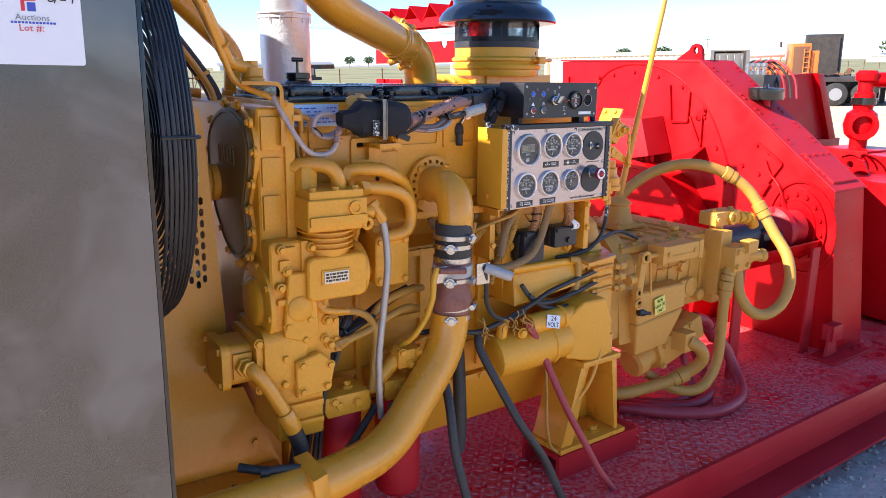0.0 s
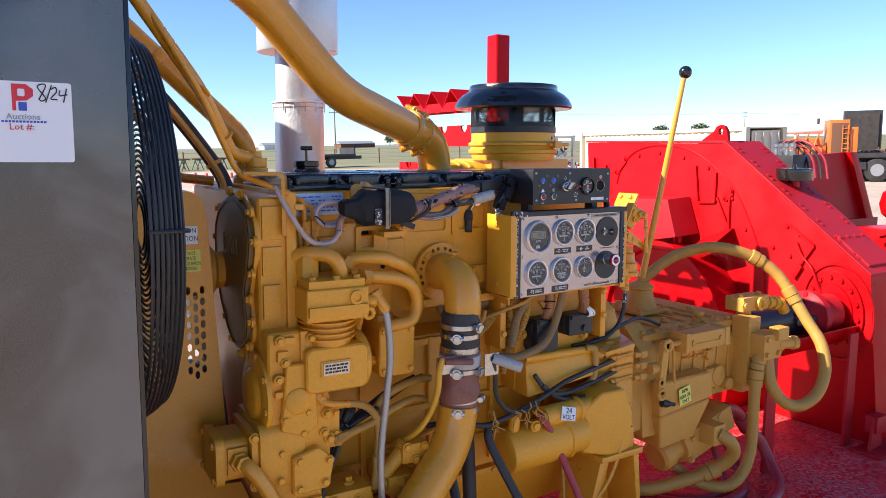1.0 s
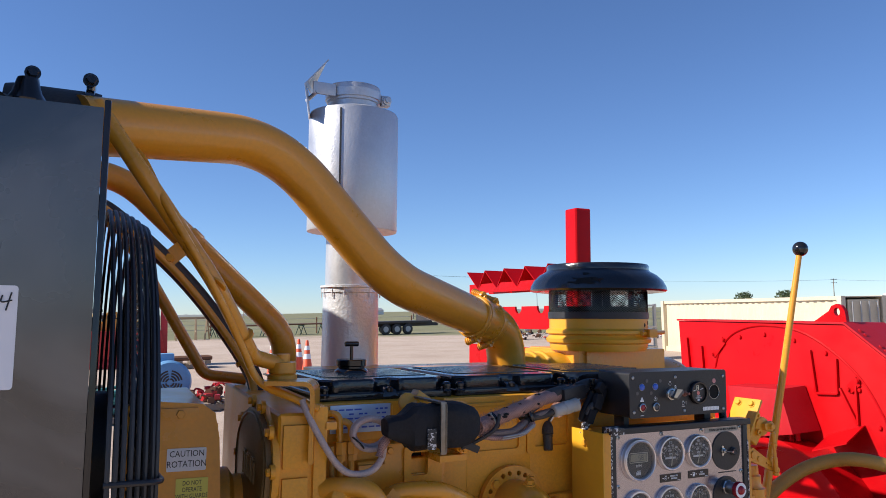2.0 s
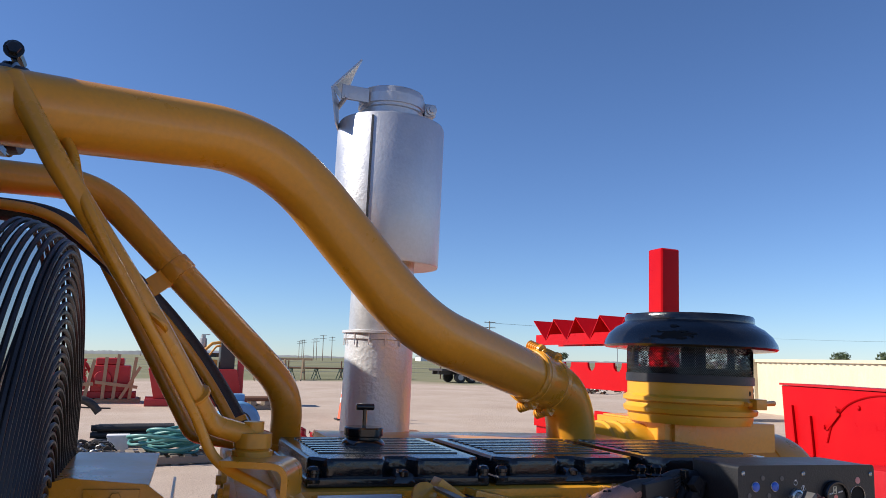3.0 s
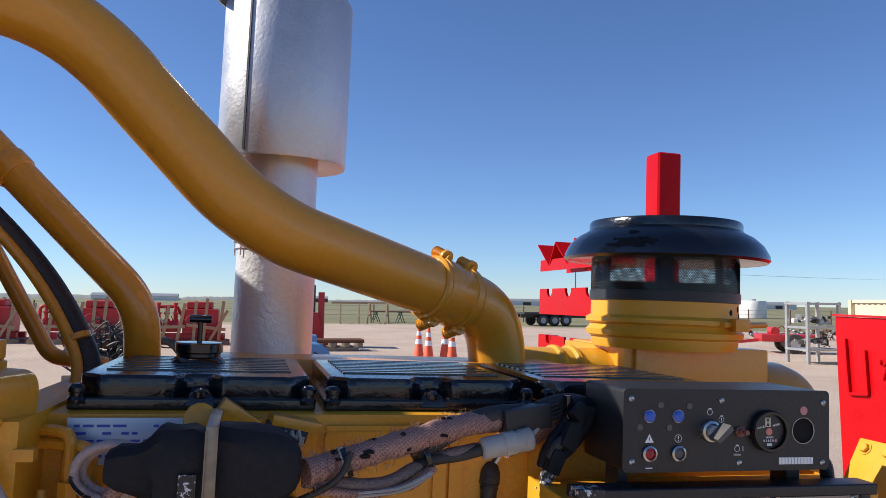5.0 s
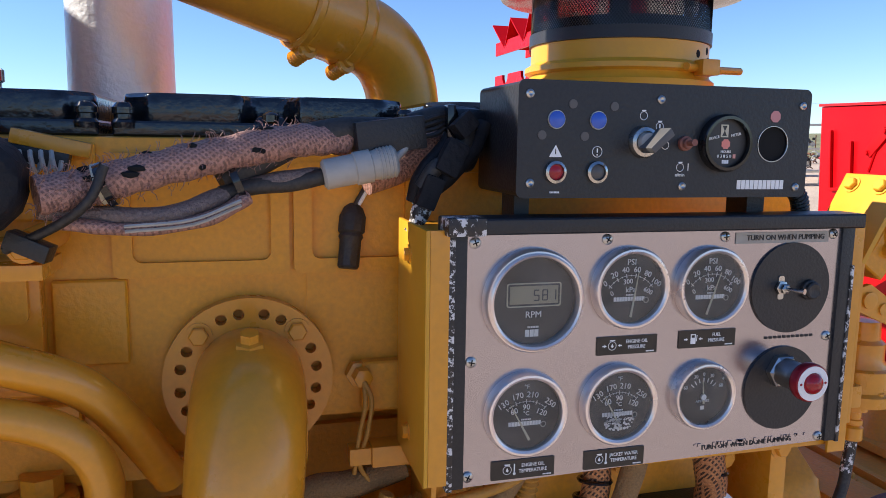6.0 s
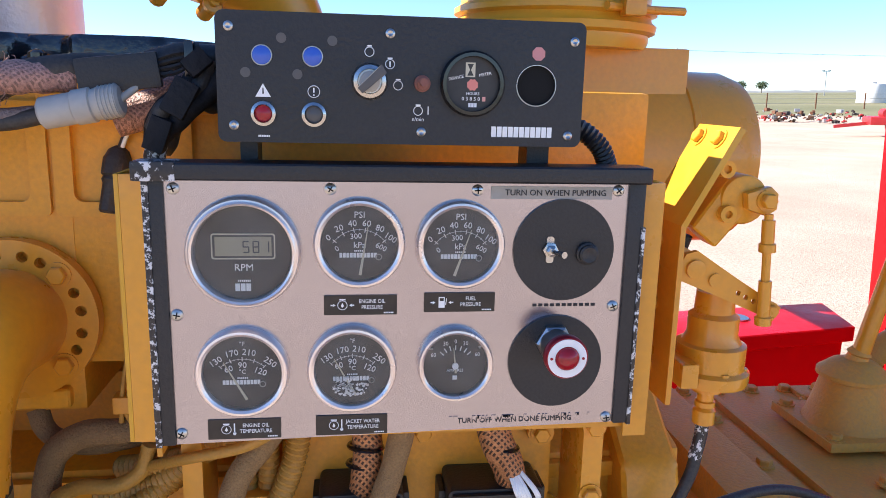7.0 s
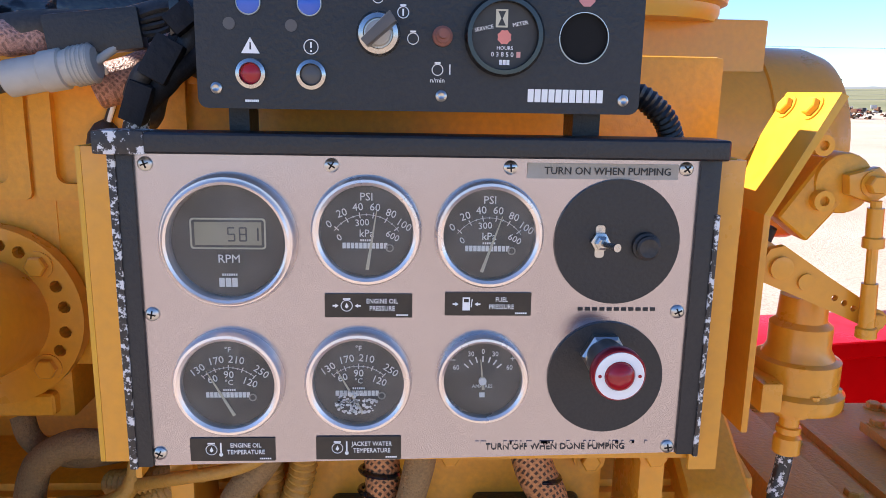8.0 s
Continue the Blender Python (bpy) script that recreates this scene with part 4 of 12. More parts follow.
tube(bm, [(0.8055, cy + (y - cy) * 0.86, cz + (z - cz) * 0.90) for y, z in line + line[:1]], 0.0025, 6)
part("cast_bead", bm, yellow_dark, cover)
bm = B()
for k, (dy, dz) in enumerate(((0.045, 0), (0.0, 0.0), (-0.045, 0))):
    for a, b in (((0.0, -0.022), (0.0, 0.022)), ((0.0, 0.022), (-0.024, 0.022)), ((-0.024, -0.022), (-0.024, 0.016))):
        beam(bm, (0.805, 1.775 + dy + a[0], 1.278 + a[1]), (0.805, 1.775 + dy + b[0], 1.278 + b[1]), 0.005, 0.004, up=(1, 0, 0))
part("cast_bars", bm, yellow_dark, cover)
bm = B()
for k in range(0, len(line), 6):
    y, z = line[k]
    cyl(bm, (0.818, cy + (y - cy) * 1.02, cz + (z - cz) * 1.015), (0.81, cy + (y - cy) * 1.02, cz + (z - cz) * 1.015), 0.0125, seg=12)
    bolt(bm, (0.81, cy + (y - cy) * 1.02, cz + (z - cz) * 1.015), (-1, 0, 0), 0.0075, washer=False)
pieces("cover_bolt", bm, yellow_cast, eng)
part("idler_cover", lathe(B(), (0.83, 1.63, 0.945), (-1, 0, 0), [(0.098, 0), (0.098, 0.01), (0.09, 0.014), (0.062, 0.016), (0.056, 0.024), (0.05, 0.028), (0, 0.029)], 36), yellow_cast, eng)
bm = B()
for k in range(8):
    a = radians(45 * k + 10)
    bolt(bm, (0.82, 1.63 + 0.09 * math.cos(a), 0.945 + 0.09 * math.sin(a)), (-1, 0, 0), 0.008)
pieces("idler_bolt", bm, yellow_cast, eng)
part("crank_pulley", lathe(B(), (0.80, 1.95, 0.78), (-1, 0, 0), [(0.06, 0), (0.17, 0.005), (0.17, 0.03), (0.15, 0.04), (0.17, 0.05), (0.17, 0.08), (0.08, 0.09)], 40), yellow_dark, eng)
part("front_support", box(B(), 0.80, 1.74, 0.42, 0.91, 2.15, 0.62, 0.01), yellow_cast, eng)
part("water_outlet", lathe(B(), (0.72, 1.86, 1.20), (1, 0, 0), [(0.06, 0), (0.06, 0.06), (0.045, 0.07), (0.045, 0.1)], 24), yellow_cast, eng)

# lifting bracket and strap at the front corner
bm = B()
rows = []
loop = bent([(0.890, 1.61, 1.31), (0.890, 1.61, 1.446), (0.812, 1.64, 1.446)], [0.018], 8)
for k, p in enumerate(loop):
    t = (loop[min(k + 1, len(loop) - 1)] - loop[max(k - 1, 0)]).normalized()
    side = V((0.37, 0.93, 0)) * 0.0375
    out = side.cross(t).normalized() * 0.004
    rows.append([bm.verts.new(q) for q in (p - side - out, p + side - out, p + side + out, p - side + out)])
for a, b in zip(rows, rows[1:]):
    for k in range(4):
        bm.faces.new((a[k], a[(k + 1) % 4], b[(k + 1) % 4], b[k]))
bm.faces.new(rows[0][::-1])
bm.faces.new(rows[-1])
part("lifting_bracket", bm, yellow, eng)

# hydraulic pump on the lower gear case
hp = thing("hydraulic_pump", (0.76, 1.61, 0.76), "yellow gear pump with a bent outlet hose", "pump")
part("end_plate", prism(B(), rect_pts(1.565, 0.775, 1.70, 0.885, 0.02), "x", 0.712, 0.732, 0.003), yellow_cast, hp)
part("body", prism(B(), rect_pts(1.575, 0.782, 1.69, 0.878, 0.018), "x", 0.732, 0.785, 0.004), yellow_cast, hp)
part("flange", prism(B(), rect_pts(1.545, 0.765, 1.72, 0.895, 0.025), "x", 0.785, 0.80, 0.003), yellow_cast, hp)
part("mount", prism(B(), rect_pts(1.535, 0.75, 1.74, 0.91, 0.03), "x", 0.80, 0.905, 0.012), yellow_cast, hp)
bm = B()
for y in (1.582, 1.683):
    for z in (0.79, 0.87):
        bolt(bm, (0.712, y, z), (-1, 0, 0), 0.008)
for x, z in ((0.792, 0.775), (0.792, 0.885)):
    bolt(bm, (x, 1.547, z), (0, -1, 0), 0.009)
pieces("bolt", bm, yellow_cast, hp)
part("port_pad", box(B(), 0.738, 1.566, 0.80, 0.782, 1.58, 0.862, 0.003), yellow_cast, hp)
part("port_nut", lathe(B(), (0.760, 1.568, 0.832), (0.25, -1, 0), [(0.022, 0), (0.022, 0.012), (0.017, 0.013), (0.019, 0.03), (0.014, 0.032)], 6), yellow_cast, hp)
line = curve_through([(0.762, 1.56, 0.832), (0.775, 1.535, 0.826), (0.80, 1.522, 0.79), (0.838, 1.515, 0.715)], 8)
part("outlet_pipe", tube(B(), line, 0.0165, 14), yellow, hp)
part("crimp", cyl(B(), (0.834, 1.515, 0.722), (0.856, 1.512, 0.672), 0.0215, seg=18, bev=0.003), yellow, hp)
part("hose", hose([(0.856, 1.512, 0.672), (0.868, 1.51, 0.63), (0.872, 1.51, 0.58), (0.862, 1.52, 0.52), (0.80, 1.54, 0.47)], 0.0195, seg=14), rubber, hp)

# air compressor
ac = thing("air_compressor", (0.985, 1.56, 0.93), "yellow single-cylinder air compressor with finned cylinder", "compressor")
part("crankcase", prism(B(), rect_pts(0.915, 0.952, 1.065, 1.055, 0.018), "y", 1.518, 1.68, 0.010, 3), yellow_cast, ac)
part("end_bell", lathe(B(), (1.05, 1.585, 1.002), (1, 0, 0), [(0.062, 0), (0.066, 0.004), (0.066, 0.022), (0.05, 0.032), (0, 0.034)], 28), yellow_cast, ac)
part("plate", box(B(), 0.948, 1.5145, 0.988, 1.02, 1.519, 1.024, 0.002), yellow_cast, ac)
part("nameplate", box(B(), 0.953, 1.5125, 0.992, 1.015, 1.5148, 1.020, 0.0005), steel, ac, "small silver nameplate")
bm = B()
for r in range(3):
    x = 0.957
    while x < 1.008:
        w = rng.uniform(0.003, 0.009)
        box(bm, x, 1.512, 0.997 + r * 0.0075, min(x + w, 1.011), 1.5128, 1.0015 + r * 0.0075)
        x += w + 0.002
part("print_row", bm, ink_black, ac)
part("cylinder", cyl(B(), (0.985, 1.575, 1.03), (0.985, 1.575, 1.115), 0.055, seg=28), yellow_cast, ac)
for k in range(4):
    part("fin", lathe(B(), (0.985, 1.575, 1.066 + k * 0.013), (0, 0, 1), [(0.056, 0), (0.064 + 0.001 * k, 0.0015), (0.064 + 0.001 * k, 0.005), (0.056, 0.0065)], 32), yellow_cast, ac)
part("head", box(B(), 0.915, 1.508, 1.115, 1.062, 1.645, 1.188, 0.007, 3), yellow_cast, ac)
part("head_lid", box(B(), 0.922, 1.515, 1.186, 1.055, 1.64, 1.206, 0.004), yellow_cast, ac)
bm = B()
for x, y in ((0.935, 1.53), (1.04, 1.53), (0.935, 1.625), (1.04, 1.625), (0.99, 1.528)):
    bolt(bm, (x, y, 1.206), (0, 0, 1), 0.0085)
lathe(bm, (1.03, 1.508, 1.165), (0, -1, 0), [(0.016, 0), (0.016, 0.006), (0.010, 0.007), (0.010, 0.003)], 16)
box(bm, 0.918, 1.500, 1.128, 1.058, 1.512, 1.15, 0.003)
pieces("head_bolt", bm, yellow_cast, ac)
part("inlet_boss", lathe(B(), (0.945, 1.585, 1.20), (0, 0, 1), [(0.026, 0), (0.026, 0.05), (0.02, 0.058), (0, 0.06)], 8), yellow_cast, ac)
bm = cyl(B(), (1.062, 1.53, 1.15), (1.085, 1.525, 1.148), 0.014, seg=16)
ring(bm, (1.062, 1.51, 1.125), (0, 1, 0), 0.011, 0.005, 18, 8)
pieces("side_boss", bm, yellow_cast, ac)
part("mount_foot", box(B(), 0.90, 1.60, 0.93, 1.05, 1.74, 0.95, 0.004), yellow_cast, ac)

for k, (dx, dy) in enumerate(((0, 0), (0.014, 0.006), (-0.012, 0.010))):
    cable = thing("front_loom_cable", (0.903, 1.61, 0.656), "black cable hanging down beside the gear case", "cable", "front loom cables")
    part("cable", hose([(1.03 + dx, 1.625 + dy, 0.915), (1.015 + dx, 1.61 + dy, 0.893), (0.982 + dx * 0.8, 1.61 + dy, 0.845), (0.953 + dx, 1.61 + dy, 0.791), (0.926 + dx * 0.6, 1.61 + dy, 0.724), (0.903 + dx, 1.61 + dy, 0.656), (0.885 + dx, 1.62 + dy, 0.56)], 0.0078, seg=10), rubber, cable)
low = thing("ground_cable", (0.744, 1.47, 0.661), "thick black cable slung across under the pump", "cable")
part("cable", hose([(0.70, 1.50, 0.668), (0.744, 1.47, 0.661), (0.792, 1.465, 0.652), (0.871, 1.47, 0.631), (0.945, 1.50, 0.622), (1.02, 1.56, 0.630), (1.09, 1.60, 0.665)], 0.0095, seg=12), rubber, low)
part("lug", cyl(B(), (0.735, 1.468, 0.662), (0.752, 1.462, 0.660), 0.0125, seg=12), black_satin, low)

# coolant and air lines round the compressor
def line_thing(name, label, pts, r, material, fittings=(), cat="pipe", wob=0.0, seg=12):
    t = thing(name, pts[0], label, cat)
    line = curve_through(pts, 8)
    part("tube", tube(B(), line, r, seg, wob=wob), material, t)
    for k in fittings:
        a = line[k]
        d = (line[k + 1] - line[k]) if k + 1 < len(line) and k >= 0 else (line[k] - line[k - 1])
        d = d.normalized()
        part("fitting", lathe(B(), a - d * 0.012, d, [(r * 1.35, 0), (r * 1.35, 0.010), (r * 1.2, 0.011), (r * 1.2, 0.024)], 6), material, t)
    return t


line_thing("coolant_line", "thick yellow bent coolant tube to the compressor head", [(0.905, 1.60, 1.262), (0.94, 1.575, 1.268), (0.975, 1.555, 1.262), (0.995, 1.55, 1.235), (0.998, 1.555, 1.195)], 0.0175, yellow, (-1,))
line_thing("discharge_line", "yellow bent discharge tube behind the compressor", [(1.015, 1.614, 1.234), (1.039, 1.618, 1.254), (1.103, 1.605, 1.255), (1.15, 1.612, 1.238), (1.192, 1.630, 1.213), (1.22, 1.648, 1.175), (1.25, 1.682, 1.11)], 0.016, yellow, (4,))
line_thing("return_line", "yellow bent return tube curling below the flange", [(1.045, 1.585, 1.217), (1.09, 1.595, 1.213), (1.155, 1.603, 1.199), (1.195, 1.61, 1.173), (1.208, 1.618, 1.13), (1.19, 1.615, 1.096), (1.134, 1.621, 1.086)], 0.015, yellow, (2,))
bh = line_thing("braided_hose", "steel braided hose hanging from the compressor", [(1.068, 1.535, 1.17), (1.085, 1.525, 1.15), (1.10, 1.52, 1.11), (1.105, 1.515, 1.02), (1.095, 1.515, 0.92), (1.082, 1.515, 0.80), (1.085, 1.52, 0.70), (1.10, 1.54, 0.62)], 0.0085, braid_steel, (), "hose")
part("end_fitting", lathe(B(), (1.072, 1.535, 1.175), (0.6, -0.3, -1), [(0.017, 0), (0.017, 0.014), (0.012, 0.015), (0.013, 0.05), (0.010, 0.055)], 8), yellow, bh)

# ---------------------------------------------------------------- exhaust elbow, water pipe and sleeve
FC = V((1.319, SIDE, 1.193))
el = thing("flanged_elbow", (1.322, 1.63, 1.08), "smooth yellow flanged water elbow bolted to the engine side", "pipe elbow")
holes = [round_pts(FC.x + 0.0595 * math.cos(radians(a)), FC.z + 0.0595 * math.sin(radians(a)), 0.0050, 10) for a in (62, 77, 98, 113, 25, 8, -12, -28, 152, 168, 188, 205)]
part("flange", holed(B(), round_pts(FC.x, FC.z, 0.0735, 48), holes, "y", SIDE - 0.016, SIDE - 0.002), yellow, el)
bm = B()
for a in (45, 135, -45, -135):
    bolt(bm, (FC.x + 0.0595 * math.cos(radians(a)), SIDE - 0.016, FC.z + 0.0595 * math.sin(radians(a))), (0, -1, 0), 0.0085)
pieces("bolt", bm, yellow, el)
line = bent([(FC.x, SIDE - 0.012, FC.z), (FC.x - 0.002, 1.572, FC.z + 0.010), (1.307, 1.571, 1.070)], [0.085], 16)
part("bend", tube(B(), line, [0.047 - 0.003 * k / len(line) for k in range(len(line))], 36), yellow, el)
part("vent_plug", lathe(B(), (FC.x, 1.628, FC.z + 0.040), (0, -0.25, 1), [(0.013, 0), (0.012, 0.010), (0.008, 0.011), (0.008, 0.018)], 6), yellow, el)

sl = thing("hose_joint", (1.322, 1.555, 0.83), "rubber and red silicone hose joint held by steel band clamps", "hose joint")
X, Y = 1.3235, 1.558
part("rubber_sleeve", lathe(B(), (X, Y, 1.000), (0, 0, 1), [(0.0481, 0), (0.0486, 0.005), (0.0491, 0.05), (0.0486, 0.096), (0.0468, 0.101)], 36), rubber, sl)
part("silicone_sleeve", lathe(B(), (X - 0.003, Y, 0.836), (0, 0, 1), [(0.0473, 0), (0.0495, 0.004), (0.0486, 0.03), (0.0540, 0.055), (0.0549, 0.07), (0.0495, 0.085), (0.0495, 0.125), (0.0504, 0.166)], 36), brown_sleeve, sl)
for z, h in ((1.060, 0.013), (1.036, 0.013), (1.000, 0.015), (0.948, 0.012), (0.872, 0.013), (0.845, 0.012)):
    part("clamp_band", lathe(B(), (X - 0.002, Y, z), (0, 0, 1), [(0.0497, 0), (0.0510, 0.001), (0.0510, h - 0.001), (0.0497, h)], 36), steel, sl)
for a, z in ((-70, 1.066), (-130, 1.042), (-130, 0.953), (-60, 0.953), (-125, 0.852), (-40, 0.878)):
    o = V((math.cos(radians(a)), math.sin(radians(a)), 0))
    t = V((-o.y, o.x, 0))
    p = V((X, Y, z)) + o * 0.054
    bm = cyl(B(), p - t * 0.016, p + t * 0.016, 0.0072, seg=12)
    bolt(bm, p + o * 0.004, o, 0.0095, 0.006)
    part("clamp_screw", bm, steel, sl)
part("wide_clamp", lathe(B(), (X - 0.001, Y, 0.962), (0, 0, 1), [(0.0500, 0), (0.0533, 0.002), (0.0533, 0.030), (0.0500, 0.032)], 36), grey_plastic, sl, "broad grey clamp with hinge plates")
bm = box(B(), X + 0.043, Y - 0.048, 0.938, X + 0.085, Y - 0.044, 0.995, 0.002)
box(bm, X - 0.088, Y - 0.036, 0.955, X - 0.040, Y - 0.028, 0.998, 0.002)
pieces("hinge_plate", bm, steel, sl)
part("hinge_pin", cyl(B(), (X - 0.075, Y - 0.052, 0.993), (X - 0.005, Y - 0.066, 0.987), 0.0085, seg=12, bev=0.001), brown_sleeve, sl)
part("pale_plug", cyl(B(), (X + 0.07, Y - 0.045, 0.982), (X + 0.130, Y - 0.085, 0.958), 0.0135, seg=16, bev=0.002), grey_plastic, sl)
wp = thing("water_pipe", (1.0, 1.45, 0.50), "thick yellow bent water pipe sweeping down to the radiator", "pipe")
line = bent([(1.318, 1.556, 0.86), (1.312, 1.553, 0.77), (1.085, 1.475, 0.565), (0.90, 1.42, 0.565), (0.45, 1.34, 0.60)], [0.30, 0.35, 0.5], 14)
part("tube", tube(B(), line, 0.050, 36), yellow, wp)
part("strap", hexa(B(), [(x - 0.062, y - 0.012, z) for x, y, z in ((0.905, 1.365, 0.540), (0.945, 1.378, 0.540), (0.945, 1.48, 0.560), (0.905, 1.47, 0.560), (0.895, 1.362, 0.615), (0.935, 1.375, 0.617), (0.930, 1.475, 0.627), (0.890, 1.465, 0.627))], 0.004), yellow, wp)

# ---------------------------------------------------------------- charge air pipe and the lines to the radiator
mp = thing("charge_air_pipe", (1.0, 1.8, 1.40), "fat yellow charge air pipe arching from radiator to intake", "pipe")
line = bent([(0.506, 1.661, 1.858), (0.856, 1.824, 1.904), (1.113, 1.841, 1.640), (1.412, 1.995, 1.562)], [0.22, 0.26], 18)
part("tube", tube(B(), line, 0.047, 40), yellow, mp)
elbow = bent([(1.392, 1.984, 1.567), (1.530, 2.062, 1.528), (1.546, 2.072, 1.40)], [0.10], 16)
part("elbow", tube(B(), elbow, 0.0505, 40), yellow, mp)
d = V((0.299, 0.154, -0.078)).normalized()
part("sleeve", lathe(B(), V((1.388, 1.982, 1.568)), d, [(0.049, 0), (0.0525, 0.003), (0.0525, 0.085), (0.049, 0.09)], 40), yellow, mp)
up = (V((0, 0, 1)) - d * d.z).normalized()
across = d.cross(up)
for k in (0.010, 0.068):
    c = V((1.388, 1.982, 1.568)) + d * k
    part("clamp_band", lathe(B(), c, d, [(0.0525, 0), (0.0540, 0.001), (0.0540, 0.013), (0.0525, 0.014)], 40), yellow, mp)
    for s in (1, -1):
        # short spring-loaded bolt drawing the band together
        p = c + d * 0.007 + up * s * (0.058 if s > 0 else 0.056)
        w = (across * s * -1.0 + up * 0.35).normalized()
        w = w if w.y < 0 else -w
        prof = [(0.005, -0.020)]
        for i in range(5):
            prof += [(0.0085, -0.018 + 0.0055 * i), (0.0105, -0.0155 + 0.0055 * i), (0.0085, -0.0130 + 0.0055 * i)]
        prof += [(0.012, 0.011), (0.012, 0.017), (0.006, 0.018), (0.006, 0.024)]
        part("spring_bolt", lathe(B(), p, w, prof, 12), yellow, mp)
        part("band_tongue", beam(B(), p - up * s * 0.006 - w * 0.018, p - up * s * 0.006 + w * 0.018, 0.013, 0.003, up=up), yellow, mp)
part("flange", cyl(B(), (1.546, 2.072, 1.405), (1.546, 2.072, 1.4445), 0.056, seg=32, bev=0.004), yellow, mp)
part("intake_manifold", box(B(), 1.02, 2.035, 1.34, 1.66, 2.16, 1.4425, 0.004, 2), yellow, eng)

p2 = thing("upper_water_pipe", (0.93, 2.1, 1.38), "yellow bent upper water pipe to the radiator", "pipe")
part("tube", tube(B(), bent([(0.42, 2.05, 1.852), (0.593, 2.12, 1.868), (0.950, 2.065, 1.520), (0.955, 2.110, 1.34)], [0.14, 0.12], 14), 0.0278, 28), yellow, p2)
way = V((0.357, -0.055, -0.348)).normalized()
mid = V((0.593, 2.12, 1.868)) + way * 0.205
part("band", cyl(B(), mid - way * 0.015, mid + way * 0.015, 0.0305, seg=28, bev=0.002), yellow, p2)
arm = V((-0.6, -0.55, -0.55)).normalized()
part("tab", beam(B(), mid + arm * 0.02, mid + arm * 0.085, 0.034, 0.007, up=way.cross(arm), bev=0.002), yellow, p2)
part("tab_bolt", bolt(B(), mid + arm * 0.078 + V((0, -0.004, 0)), (0, -1, 0.3), 0.009), yellow, p2)
part("collar", cyl(B(), (0.954, 2.098, 1.385), (0.953, 2.090, 1.43), 0.034, seg=28, bev=0.003), yellow, p2)

p3 = thing("vent_line", (0.80, 1.65, 1.46), "slim yellow vent pipe strapped with a thinner tube", "pipe")
l3 = bent([(0.530, 1.646, 1.890), (0.593, 1.602, 1.786), (0.715, 1.610, 1.613), (0.792, 1.680, 1.492), (0.843, 1.686, 1.478)], [0.08, 0.2, 0.035], 10)
part("tube", tube(B(), l3, 0.0135, 16), yellow, p3)
part("thin_tube", hose([(0.565, 1.70, 1.862), (0.60, 1.66, 1.815), (0.628, 1.595, 1.742), (0.706, 1.5945, 1.612), (0.766, 1.648, 1.513), (0.80, 1.66, 1.452), (0.85, 1.63, 1.425), (0.89, 1.61, 1.407)], 0.0065), yellow, p3)
for p, q in (((0.720, 1.608, 1.617), (0.712, 1.604, 1.607)), ((0.776, 1.660, 1.524), (0.768, 1.652, 1.534))):
    m_, w_ = (V(p) + V(q)) / 2, (V(q) - V(p)).normalized()
    part("zip_tie", cyl(B(), m_ - w_ * 0.002, m_ + w_ * 0.002, 0.0158, seg=18, bev=0.0006), yellow, p3)
part("banjo", lathe(B(), (0.846, 1.688, 1.446), (0, 0, 1), [(0.026, 0), (0.026, 0.014), (0.022, 0.016), (0.024, 0.018), (0.024, 0.036), (0.013, 0.037), (0.013, 0.050)], 18), yellow, p3)

p4 = thing("drain_line", (0.78, 2.15, 1.40), "slim yellow pipe sloping down behind the hoses", "pipe")
part("tube", tube(B(), bent([(0.50, 2.17, 1.80), (0.57, 2.175, 1.752), (0.765, 2.17, 1.418), (0.86, 2.15, 1.408)], [0.05, 0.04], 8), 0.0135, 14), yellow, p4)
p5 = thing("coolant_hose", (0.85, 2.05, 1.40), "black rubber coolant hose with a yellow tube clipped along it", "hose")
l5 = [(0.43, 2.02, 1.795), (0.533, 2.035, 1.790), (0.602, 2.05, 1.752), (0.715, 2.075, 1.655), (0.808, 2.09, 1.548), (0.876, 2.06, 1.437), (0.884, 2.02, 1.37)]
part("rubber_hose", hose(l5, 0.0185, seg=16), rubber, p5)
part("thin_tube", hose([(x - 0.012, y - 0.022, z + 0.004) for x, y, z in l5], 0.0085), yellow, p5)
part("clip", cyl(B(), (0.858, 2.061, 1.468), (0.862, 2.059, 1.460), 0.0215, seg=18), yellow, p5)

# ---------------------------------------------------------------- exhaust stack and air cleaner
MX, MY = 1.155, 2.205
ex = thing("exhaust_stack", (MX, MY, 1.36), "silver painted exhaust stack with a muffler can and rain cap", "exhaust")
part("stack_pipe", lathe(B(), (MX, MY, 1.30), (0, 0, 1), [(0.072, 0), (0.0725, 0.1), (0.071, 0.33), (0.071, 0.336)], 40), silver, ex)
part("upper_pipe", lathe(B(), (MX, MY, 1.64), (0, 0, 1), [(0.066, 0), (0.066, 0.16)], 40), silver_smooth, ex)
part("joint_band", lathe(B(), (MX, MY, 1.624), (0, 0, 1), [(0.073, 0), (0.0745, 0.001), (0.0745, 0.012), (0.079, 0.013), (0.079, 0.018), (0.071, 0.019)], 40), silver, ex)
part("muffler_can", lathe(B(), (MX, MY, 1.782), (0, 0, 1), [(0.068, 0.012), (0.085, 0.008), (0.115, 0.0), (0.1165, 0.004), (0.1165, 0.302), (0.114, 0.308), (0.08, 0.320), (0.07, 0.323)], 56), silver_smooth, ex)
a = math.atan2(2.10 - MY, 1.080 - MX)
sx, sy = MX + 0.117 * math.cos(a), MY + 0.117 * math.sin(a)
